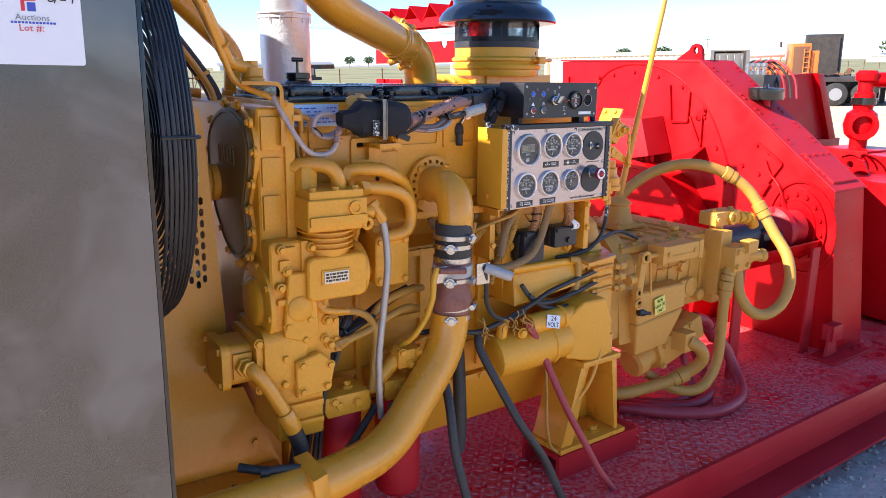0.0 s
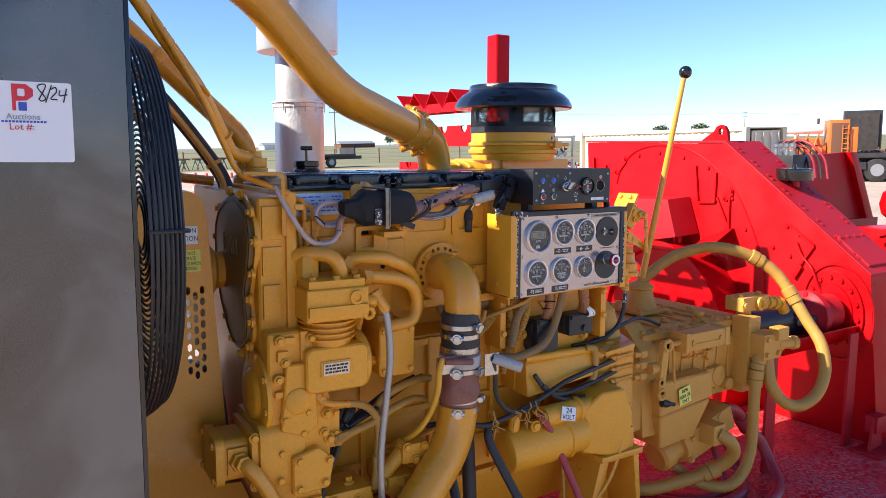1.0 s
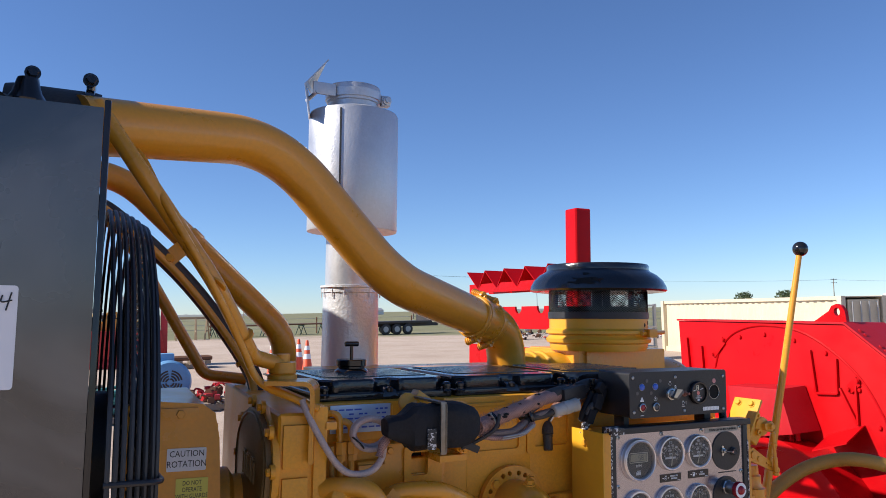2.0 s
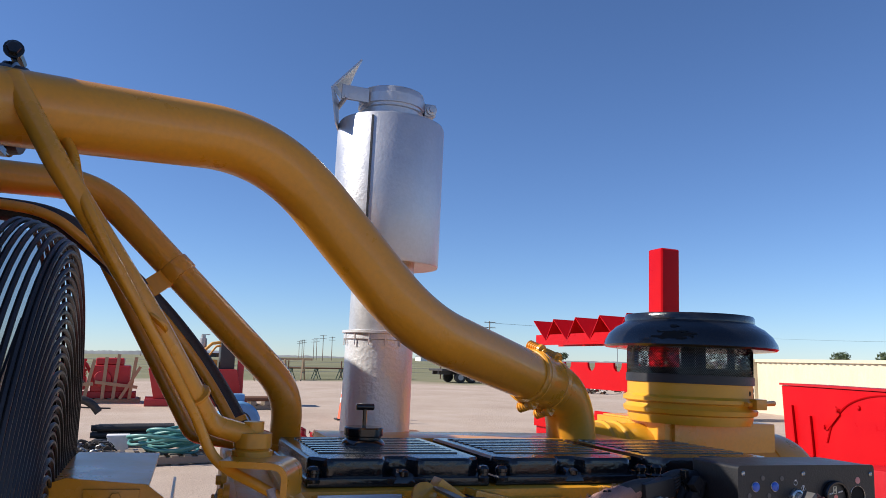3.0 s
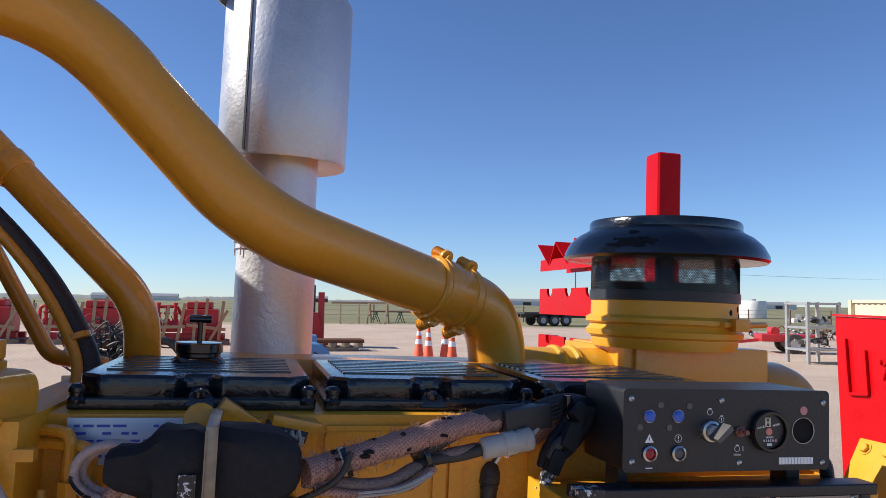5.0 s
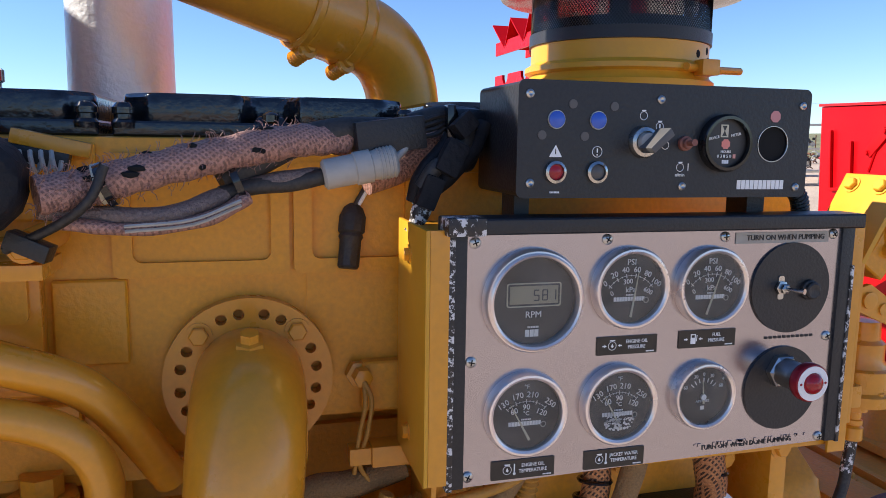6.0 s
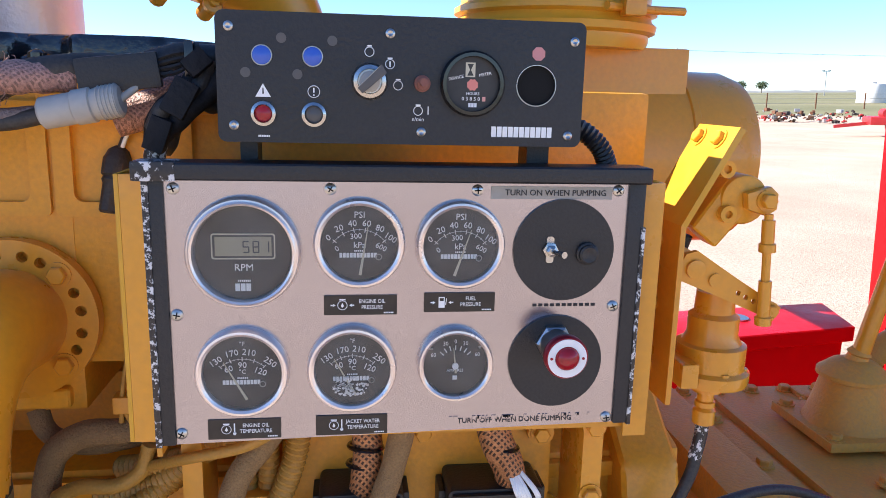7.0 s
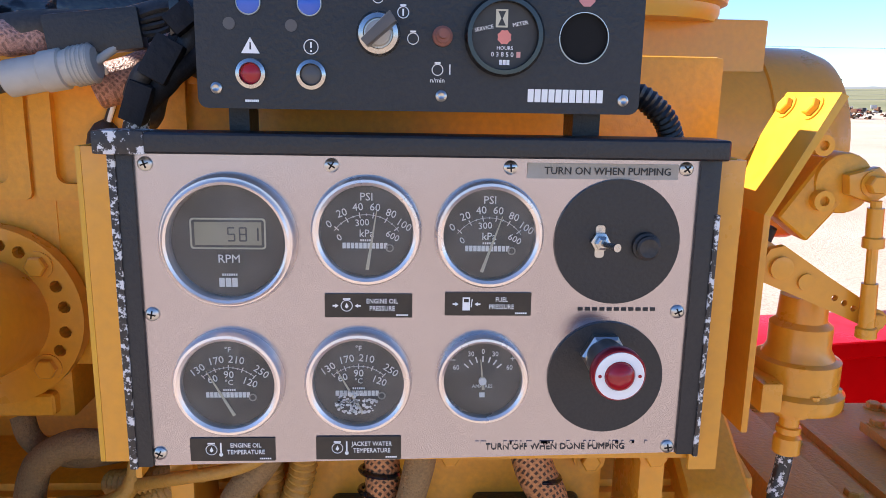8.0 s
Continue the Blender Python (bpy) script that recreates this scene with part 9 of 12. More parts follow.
on_case("sensor_wire", hose([(HX - 0.008, 2.13, 1.09), (HX - 0.012, 2.09, 1.03), (HX - 0.016, 2.03, 0.985), (HX - 0.03, 1.985, 0.93), (HX - 0.02, 1.96, 0.875)], 0.006))
on_case("sensor_stub", beam(B(), (HX - 0.01, 2.15, 0.92), (HX - 0.01, 2.10, 0.985), 0.016, 0.02, bev=0.003))
# the round drum guard and a folded plate over it
on_case("drum_guard", lathe(B(), (HX - 0.002, 2.99, 0.46), (-1, 0, 0), [(0.55, 0), (0.55, 0.20), (0.57, 0.201), (0.57, 0.215), (0.53, 0.216), (0.52, 0.19), (0.0, 0.185)], 56))
c = [V((HX - d_, y, z)) for d_, y, z in ((0.005, 2.83, 1.045), (0.005, 2.59, 1.117), (0.17, 2.55, 1.06), (0.17, 2.77, 1.0))]
on_case("folded_plate", hexa(B(), c + [p + V((0, 0, 0.006)) for p in c]))
# the glass-bowl breather on the lid
on_case("breather_stem", cyl(B(), (HX + 0.16, 2.29, 1.33), (HX + 0.16, 2.29, 1.385), 0.025, seg=14))
bowl = on_case("breather_bowl", lathe(B(), (HX + 0.16, 2.29, 1.372), (0, 0, 1), [(0.06, 0), (0.098, 0.004), (0.100, 0.008), (0.100, 0.058), (0.096, 0.062), (0.03, 0.066), (0.012, 0.067), (0.010, 0.082)], 32), black, None, "dark glass breather bowl")
gb_ = thing("guard_box", (3.65, 3.1, 1.0), "red sheet-metal guard box on the chain case", "guard")
on_case("body", hexa(B(), [(HX - 0.16, 2.90, 1.055), (HX - 0.005, 2.87, 1.068), (HX - 0.005, 3.36, 0.99), (HX - 0.16, 3.34, 0.985), (HX - 0.16, 2.965, 1.25), (HX - 0.005, 2.95, 1.263), (HX - 0.005, 3.38, 1.24), (HX - 0.16, 3.36, 1.235)], 0.004), red_dusty, gb_)
for k in range(6):
    y = 2.93 + 0.06 * k
    on_case("hanging_stud", cyl(B(), (HX - 0.10 + 0.012 * (k % 3), y, 1.075 - 0.013 * k), (HX - 0.10 + 0.012 * (k % 3), y, 1.02 - 0.013 * k - 0.012 * (k % 3)), 0.011, seg=8), red_dusty, gb_)
# small hydraulic lines and fittings behind the lid
hb = thing("hydraulic_lines", (3.95, 2.55, 1.40), "bundle of thin hydraulic lines with steel fittings behind the case", "hydraulic lines")
part("manifold", box(B(), 3.93, 2.48, 1.20, 4.08, 2.72, 1.50, 0.006), black_satin, hb)
for k in range(4):
    x, y = 3.95 + 0.025 * k, 2.50 + 0.05 * k
    part("fitting", lathe(B(), (x, y, 1.50), (0, 0, 1), [(0.014, 0), (0.014, 0.02), (0.010, 0.022), (0.010, 0.04), (0.016, 0.042), (0.016, 0.06), (0.008, 0.065)], 8), steel, hb)
    part("line", hose([(x, y, 1.56), (x, y - 0.04, 1.575), (x, y - 0.11, 1.55), (x + 0.02, y - 0.17, 1.48), (x + 0.03, y - 0.19, 1.38)], 0.006), rubber if k % 2 else rubber_red, hb)

ds = thing("drive_shaft", (3.0, 1.9, 0.72), "oily black universal drive shaft between gearbox and case", "drive shaft")
part("shaft", lathe(B(), (2.62, 1.94, 0.800), (0.58, -0.07, 0.015), [(0.075, 0), (0.078, 0.03), (0.052, 0.05), (0.052, 0.30), (0.062, 0.31), (0.062, 0.50)], 28), oily_black, ds)
for a in (0, 90):
    o = V((0.0, math.cos(radians(a)), math.sin(radians(a))))
    c = V((3.17, 1.875, 0.814))
    part("yoke_arm", beam(B(), c - V((0.06, 0, 0)) + o * 0.045, c + V((0.07, 0, 0)) + o * 0.055, 0.034, 0.05, up=o, bev=0.010), oily_black, ds)
    part("yoke_arm", beam(B(), c - V((0.06, 0, 0)) - o * 0.045, c + V((0.07, 0, 0)) - o * 0.055, 0.034, 0.05, up=o, bev=0.010), oily_black, ds)
    part("joint_cap", cyl(B(), c - o * 0.075, c + o * 0.075, 0.024, seg=16, bev=0.004), oily_black, ds)
part("companion_flange", lathe(B(), (3.23, 1.868, 0.816), (1, -0.12, 0.02), [(0.05, 0), (0.075, 0.02), (0.105, 0.03), (0.105, 0.06), (0.08, 0.065), (0.08, 0.17)], 32), red_dusty, ds, "dusty red flange")
for k in range(8):
    a = radians(45 * k)
    part("flange_bolt", bolt(B(), (3.258, 1.865 + 0.09 * math.cos(a), 0.817 + 0.09 * math.sin(a)), (-1, 0.12, 0), 0.011), red_dusty, ds)
tg = thing("shaft_guard", (3.0, 1.8, DECK), "red tube shaft guard on flat steel legs", "guard")
bm = B()
n = 14
for a0, a1 in ((200, 340),):
    pts = [(math.cos(radians(a0 + (a1 - a0) * k / n)), math.sin(radians(a0 + (a1 - a0) * k / n))) for k in range(n + 1)]
    R0, R1 = 0.16, 0.152
    loop = [(R0 * c, R0 * s) for c, s in pts] + [(R1 * c, R1 * s) for c, s in pts[::-1]]
    prism(bm, [(1.88 + y, 0.83 + z) for y, z in loop], "x", 2.72, 3.43)
part("trough", bm, red, tg)
for x, y in ((2.80, 1.72), (3.32, 1.70)):
    part("leg", box(B(), x, y, DECK, x + 0.06, y + 0.012, 0.76, 0.002), red_dusty, tg)
part("far_leg", box(B(), 2.80, 2.02, DECK, 2.86, 2.032, 0.76, 0.002), red_dusty, tg)
bk = thing("hinge_bracket", (3.38, 1.62, DECK), "red hinged steel bracket bolted to the deck", "bracket")
part("plate", prism(B(), [(3.33, DECK), (3.43, DECK), (3.43, 0.30), (3.40, 0.42), (3.36, 0.42), (3.33, 0.26)], "y", 1.60, 1.612, 0.002), red_dusty, bk)
part("arm", box(B(), 3.40, 1.56, 0.27, 3.56, 1.60, 0.295, 0.003), red_dusty, bk)
part("clevis", box(B(), 3.36, 1.59, 0.36, 3.44, 1.64, 0.43, 0.004), red_dusty, bk)
part("foot", box(B(), 3.30, 1.54, DECK, 3.62, 1.66, DECK + 0.014, 0.002), red_dusty, bk)
part("bolt", bolt(bolt(B(), (3.55, 1.58, DECK + 0.014), (0, 0, 1), 0.016), (3.60, 1.58, DECK + 0.014), (0, 0, 1), 0.016), red_dusty, bk)
# low red box beyond the gearbox
lb = thing("tool_box", (2.85, 2.85, DECK), "low bright red steel box with an overhanging lid", "box")
part("body", hexa(B(), [(2.42, 2.72, DECK), (2.985, 2.83, DECK), (3.045, 3.03, DECK), (2.45, 2.95, DECK), (2.42, 2.72, 0.755), (2.985, 2.83, 0.755), (3.045, 3.03, 0.755), (2.45, 2.95, 0.755)], 0.005), red, lb)
part("lid", hexa(B(), [(2.40, 2.70, 0.757), (3.0, 2.805, 0.757), (3.062, 3.045, 0.757), (2.44, 2.965, 0.757), (2.40, 2.70, 0.80), (3.0, 2.805, 0.80), (3.062, 3.045, 0.80), (2.44, 2.965, 0.80)], 0.008, 3), red, lb)
part("lock_plate", cyl(B(), (2.70, 2.90, 0.80), (2.70, 2.90, 0.804), 0.035, seg=20), steel, lb)
# machinery behind the case
hp_ = thing("red_hopper", (4.9, 2.6, DECK), "dull red sheet-steel hopper with bright red edges behind the chain case", "hopper")
part("face", hexa(B(), [(4.745, 2.70, 1.08), (5.216, 2.70, 1.08), (5.216, 2.72, 1.08), (4.745, 2.72, 1.08), (4.308, 2.70, 1.458), (4.973, 2.70, 1.495), (4.973, 2.72, 1.495), (4.308, 2.72, 1.458)]), red_dusty, hp_)
part("side_rim", hexa(B(), [(5.216, 2.66, 1.08), (5.30, 2.66, 1.08), (5.30, 2.76, 1.08), (5.216, 2.76, 1.08), (4.973, 2.66, 1.505), (5.05, 2.66, 1.505), (5.05, 2.76, 1.505), (4.973, 2.76, 1.505)], 0.004), red, hp_)
part("top_rim", beam(B(), (4.300, 2.71, 1.462), (4.98, 2.71, 1.500), 0.03, 0.012), red, hp_)
part("back", hexa(B(), [(4.745, 2.76, 1.08), (5.216, 2.76, 1.08), (5.216, 3.3, 1.08), (4.745, 3.3, 1.08), (4.33, 2.721, 1.45), (4.973, 2.721, 1.48), (4.973, 3.3, 1.48), (4.33, 3.3, 1.45)]), red_dusty, hp_)
part("base", box(B(), 4.70, 2.68, DECK, 5.40, 3.3, 1.08, 0.01), red, hp_)
pmp = thing("pump_body", (5.2, 2.0, DECK), "red pump body with caps, flanges and a swivel valve", "pump")
part("block", box(B(), 4.15, 1.70, DECK, 4.65, 2.3, 0.98, 0.015), red, pmp)
part("case", box(B(), 4.70, 1.55, DECK, 6.3, 2.32, 1.06, 0.02), red, pmp)
part("case_cap", cyl(B(), (5.25, 2.1, 1.06), (5.25, 2.1, 1.15), 0.10, seg=28, bev=0.012), red, pmp)
for x in (4.85, 5.1, 5.35):
    part("cap", lathe(B(), (x, 1.55, 0.70), (0, -1, 0), [(0.13, 0), (0.13, 0.06), (0.10, 0.07), (0.10, 0.10)], 24), red, pmp)
for x in (4.22, 4.35, 4.48, 4.60):
    part("block_bolt", bolt(B(), (x, 1.76, 0.98), (0, 0, 1), 0.014), red, pmp)
VX, VY = 5.0, 2.50
part("valve_base", box(B(), 4.80, 2.33, DECK, 5.2, 2.65, 1.07, 0.012), red, pmp)
part("valve", lathe(B(), (VX, VY, 1.07), (0, 0, 1), [(0.05, 0), (0.05, 0.05), (0.085, 0.08), (0.10, 0.14), (0.085, 0.21), (0.055, 0.235), (0.06, 0.27), (0.06, 0.33), (0.045, 0.34), (0.045, 0.40), (0.065, 0.41), (0.068, 0.45), (0.05, 0.47)], 24), red, pmp)
d_ = V((-0.82, -0.57, 0))
part("valve_mouth", lathe(B(), V((VX, VY, 1.21)) + d_ * 0.05, d_, [(0.085, 0), (0.085, 0.08), (0.060, 0.082), (0.052, 0.03), (0.0, 0.028)], 28, caps=False), red, pmp)
part("valve_band", cyl(B(), (VX, VY, 1.335), (VX, VY, 1.375), 0.072, seg=20), black, pmp, "black ring")
part("pipe", tube(B(), [(VX, VY, 1.485), (VX + 0.5, VY - 0.5, 1.49), (VX + 1.2, VY - 1.2, 1.50)], 0.045, 20), red, pmp)
part("lug", holed(B(), [(2.10, 0.98), (2.33, 0.98), (2.28, 1.05), (2.21, 1.07), (2.14, 1.05)], [round_pts(2.21, 1.025, 0.02, 12)], "x", 4.4, 4.42), red, pmp)

# ---------------------------------------------------------------- gearbox
gx = thing("gearbox", (2.35, 1.93, 0.45), "dusty yellow cast gearbox bolted behind the engine", "gearbox")
part("main_case", prism(B(), [(1.70, 0.66), (2.16, 0.66), (2.18, 0.86), (2.12, 0.90), (1.73, 0.90), (1.685, 0.86)], "x", 2.11, 2.56, 0.012, 3), yellow_drab, gx)
part("front_case", prism(B(), [(1.655, 0.60), (2.2, 0.60), (2.2, 0.95), (1.75, 0.95), (1.68, 0.88)], "x", 2.055, 2.13, 0.01), yellow_drab, gx)
part("sump", prism(B(), [(2.105, 0.665), (2.36, 0.69), (2.345, 0.78), (2.10, 0.78)], "y", 1.63, 1.75, 0.014, 3), yellow_drab, gx)
part("sump_foot", hexa(B(), [(2.12, 1.64, 0.555), (2.28, 1.64, 0.565), (2.28, 1.85, 0.565), (2.12, 1.85, 0.555), (2.10, 1.625, 0.67), (2.345, 1.625, 0.69), (2.345, 1.85, 0.69), (2.10, 1.85, 0.67)], 0.012, 3), yellow_drab, gx)
part("rear_case", prism(B(), [(1.66, 0.66), (2.14, 0.66), (2.14, 0.92), (1.66, 0.92)], "x", 2.555, 2.62, 0.008), yellow_drab, gx)
part("rear_tower", box(B(), 2.535, 1.63, 0.70, 2.60, 1.70, 0.935, 0.006), yellow_drab, gx)
bm = B()
for k in range(7):
    box(bm, 2.14 + k * 0.06, 1.684, 0.69, 2.148 + k * 0.06, 1.70, 0.86, 0.003)
for x, z, r in ((2.44, 0.74, 0.035), (2.50, 0.70, 0.022), (2.39, 0.82, 0.02)):
    cyl(bm, (x, 1.71, z), (x, 1.668, z), r, seg=18, bev=0.005)
box(bm, 2.38, 1.672, 0.70, 2.46, 1.70, 0.77, 0.01)
pieces("case_rib", bm, yellow_drab, gx)
top = part("top_cover", prism(B(), [(2.09, 1.70), (2.56, 1.70), (2.56, 2.14), (2.09, 2.14)], "z", 0.897, 0.918, 0.004), yellow_drab, gx)
bm = box(B(), 2.13, 1.73, 0.917, 2.142, 2.12, 0.930, 0.003)
box(bm, 2.20, 1.73, 0.917, 2.212, 2.12, 0.930, 0.003)
box(bm, 2.15, 1.745, 0.917, 2.19, 2.0, 0.924, 0.002)
box(bm, 2.36, 1.76, 0.917, 2.37, 2.12, 0.926, 0.002)
box(bm, 2.44, 1.76, 0.917, 2.45, 2.12, 0.926, 0.002)
box(bm, 2.50, 1.76, 0.917, 2.508, 2.12, 0.926, 0.002)
pieces("cover_rib", bm, yellow_drab, top)
for k in range(8):
    for y in (1.72, 2.12):
        part("cover_bolt", bolt(B(), (2.11 + k * 0.061, y, 0.918), (0, 0, 1), 0.0105), yellow_drab, top)
for x, y in ((2.165, 1.86), (2.30, 1.80), (2.33, 1.93), (2.40, 1.86), (2.47, 1.98), (2.53, 1.88), (2.165, 2.0), (2.36, 2.06)):
    part("cover_bolt", bolt(B(), (x, y, 0.925), (0, 0, 1), 0.0105), yellow_drab, top)
part("breather", lathe(B(), (2.42, 1.75, 0.918), (0, 0, 1), [(0.022, 0), (0.022, 0.012), (0.012, 0.014), (0.018, 0.022), (0.018, 0.034), (0, 0.036)], 18), yellow_drab, top)
# shift lever and its tower
sv = thing("shift_lever", (2.345, 1.955, 0.918), "long yellow shift lever with a black ball knob", "lever")
part("plate", box(B(), 2.270, 1.88, 0.9175, 2.420, 2.03, 0.932, 0.004), yellow_drab, sv)
for dx in (-0.06, 0.06):
    for dy in (-0.06, 0.06):
        part("plate_bolt", bolt(B(), (2.345 + dx, 1.955 + dy, 0.932), (0, 0, 1), 0.0095), yellow_drab, sv)
part("tower", lathe(B(), (2.345, 1.955, 0.930), (0, 0, 1), [(0.064, 0), (0.058, 0.010), (0.049, 0.042), (0.043, 0.068), (0.050, 0.071), (0.050, 0.077), (0.032, 0.092), (0.017, 0.098)], 30), yellow_drab, sv)
part("collar", lathe(B(), (2.346, 1.954, 1.022), (0.13, -0.09, 1), [(0.013, 0), (0.017, 0.003), (0.014, 0.012), (0.017, 0.015), (0.012, 0.022)], 18), yellow_drab, sv)
b0, b1 = V((2.347, 1.952, 1.025)), V((2.452, 1.884, 1.755))
part("rod", tube(B(), [b0, b0.lerp(b1, 0.5) + V((0.002, 0.0, 0)), b1], [0.0125, 0.0105, 0.0085], 14), yellow, sv)
bm = B()
bmesh.ops.create_uvsphere(bm, u_segments=24, v_segments=16, radius=0.0223, matrix=Matrix.Translation(b1 + V((0.002, -0.002, 0.012))))
part("knob", bm, black, sv, "glossy black ball knob")
# shift cylinder, levers and chain on the near side
cy_ = thing("shift_cylinder", (2.29, 1.62, 0.86), "yellow rectangular shift cylinder on the gearbox side", "cylinder")
part("body", box(B(), 2.192, 1.605, 0.872, 2.375, 1.665, 0.928, 0.004), yellow_drab, cy_)
part("end_block", box(B(), 2.372, 1.602, 0.868, 2.395, 1.668, 0.932, 0.004), yellow_drab, cy_)
part("end_block", box(B(), 2.180, 1.602, 0.868, 2.196, 1.668, 0.932, 0.004), yellow_drab, cy_)
bm = cyl(B(), (2.14, 1.63, 0.90), (2.19, 1.63, 0.90), 0.009, seg=12)
for x in (2.215, 2.35):
    cyl(bm, (x, 1.606, 0.90), (x, 1.600, 0.90), 0.008, seg=12)
box(bm, 2.21, 1.602, 0.889, 2.355, 1.607, 0.895, 0.001)
part("rod", bm, yellow_drab, cy_)
lv = thing("clutch_lever", (2.09, 1.62, 0.72), "yellow clutch lever with clevis pins", "lever")
part("arm", hexa(B(), [(2.068, 1.612, 0.745), (2.098, 1.612, 0.745), (2.098, 1.632, 0.745), (2.068, 1.632, 0.745), (2.090, 1.612, 0.915), (2.118, 1.612, 0.915), (2.118, 1.632, 0.915), (2.090, 1.632, 0.915)], 0.005), yellow_drab, lv)
for x, z, r in ((2.085, 0.752, 0.019), (2.105, 0.905, 0.020), (2.082, 0.79, 0.014)):
    part("eye", ring(cyl(B(), (x, 1.612, z), (x, 1.632, z), r * 0.7, seg=16), (x, 1.611, z), (0, 1, 0), r * 0.8, r * 0.3, 18, 6), yellow_drab, lv)
part("stub", lathe(B(), (2.05, 1.635, 0.832), (1, 0, 0), [(0.018, 0), (0.018, 0.04), (0.010, 0.042)], 16), yellow_drab, lv)
part("grease_fitting", lathe(B(), (2.09, 1.615, 0.722), (1, -0.2, -0.2), [(0.012, 0), (0.012, 0.02), (0.008, 0.021), (0.009, 0.03), (0.006, 0.032), (0.006, 0.05)], 10), black_satin, lv)
part("wire_rod", cyl(B(), (2.15, 1.63, 0.89), (2.165, 1.63, 0.77), 0.004, seg=8), yellow_drab, lv)
chn = thing("chain", (2.3, 1.65, 0.83), "short hanging chain on the gearbox", "chain")
for k in range(9):
    p = V((2.235 + 0.018 * k, 1.652, 0.838 - 0.008 * math.sin(k / 8 * 3.14) + 0.002 * k))
    part("link", ring(B(), p, (0, 1, 0.2) if k % 2 else (0, 0.2, 1), 0.0085, 0.0022, 14, 5), yellow_drab, chn)
stk = thing("gear_oil_label", (2.22, 1.625, 0.70), "yellow label with black gear oil words", "label")
P = pose(2.222, 1.6235, 0.724) @ pose(0, 0, 0, 88, 0, 4) @ pose(0, 0, 0, 0, 0, 8)
bm = box(B(), -0.030, -0.028, -0.0005, 0.030, 0.028, 0.0005)
bmesh.ops.transform(bm, matrix=P, verts=bm.verts)
part("sheet", bm, decal_yellow, stk)
for k, w in enumerate(("80/90", "GEAR OIL", "ONLY")):
    lettering("inscription", w, 0.0165, P @ pose(0, 0.016 - 0.017 * k, 0.001), ink_black, stk, squeeze=0.78)
# hydraulic pump slung under the gearbox
pt = thing("gearbox_pump", (2.38, 1.72, 0.44), "yellow hydraulic pump hanging under the gearbox", "pump")
dd = V((0.96, -0.02, 0.28)).normalized()
part("front", lathe(B(), (2.19, 1.72, 0.485), dd, [(0.045, 0), (0.055, 0.01), (0.055, 0.05), (0.048, 0.055), (0.048, 0.09), (0.064, 0.092), (0.064, 0.115)], 28), yellow_drab, pt)
part("body", beam(B(), V((2.28, 1.715, 0.512)), V((2.455, 1.708, 0.565)), 0.11, 0.105, bev=0.012), yellow_drab, pt)
part("port", box(B(), 2.335, 1.60, 0.53, 2.395, 1.67, 0.60, 0.008), yellow_drab, pt)
part("rear_cap", beam(B(), V((2.45, 1.708, 0.562)), V((2.515, 1.705, 0.585)), 0.095, 0.09, bev=0.01), yellow_drab, pt)
part("plate", beam(B(), (2.375, 1.648, 0.592), (2.44, 1.648, 0.560), 0.0035, 0.020, up=(0, 0, 1), bev=0.001), steel, pt, "small silver rating plate")
bm = B()
for x, z in ((2.30, 0.55), (2.30, 0.475), (2.43, 0.60), (2.43, 0.52)):
    bolt(bm, (x, 1.657, z), (0, -1, 0), 0.009)
pieces("bolt", bm, yellow_drab, pt)
rv = thing("relief_valve", (2.62, 1.70, 0.94), "yellow valve block with a bright hose fitting", "valve")
part("block", box(B(), 2.555, 1.67, 0.945, 2.70, 1.745, 0.995, 0.006), yellow_drab, rv)
part("neck", cyl(B(), (2.60, 1.70, 0.90), (2.60, 1.70, 0.95), 0.025, seg=18), yellow_drab, rv)
part("face", lathe(B(), (2.645, 1.672, 0.968), (0.1, -1, 0), [(0.024, 0), (0.024, 0.012), (0.014, 0.014), (0.012, 0.006)], 22), yellow_bright, rv)
part("elbow", tube(B(), bent([(2.69, 1.70, 0.966), (2.79, 1.68, 0.950), (2.81, 1.678, 0.92)], [0.03]), 0.019, 16), yellow_bright, rv)
for x in (2.72, 2.75, 2.775):
    part("collar", lathe(B(), (x, 1.70 - (x - 2.69) * 0.2, 0.966 - (x - 2.69) * 0.16), (1, -0.2, -0.16), [(0.021, 0), (0.026, 0.001), (0.026, 0.010), (0.021, 0.011)], 8), yellow_bright, rv)
bm = bolt(B(), (2.575, 1.70, 0.995), (0, 0, 1), 0.010)
bolt(bm, (2.68, 1.70, 0.995), (0, 0, 1), 0.010)
bolt(bm, (2.56, 1.668, 0.97), (0, -1, 0), 0.010)
pieces("bolt", bm, yellow_drab, rv)
mv = thing("manifold_valve", (2.60, 1.62, 0.80), "yellow hose manifold with screwed plugs on the gearbox tower", "valve")
part("block", box(B(), 2.545, 1.575, 0.795, 2.645, 1.645, 0.885, 0.010), yellow_drab, mv)
part("plug", lathe(B(), (2.64, 1.60, 0.84), (1, -0.25, -0.05), [(0.028, 0), (0.030, 0.02), (0.022, 0.022), (0.020, 0.07), (0.024, 0.072), (0.024, 0.09)], 14), yellow_drab, mv)
part("flange", box(B(), 2.60, 1.56, 0.86, 2.66, 1.60, 0.905, 0.006), yellow_drab, mv)
bm = B()
for x, z in ((2.562, 0.815), (2.562, 0.868), (2.625, 0.815)):
    bolt(bm, (x, 1.575, z), (0, -1, 0), 0.009)
pieces("bolt", bm, yellow_drab, mv)
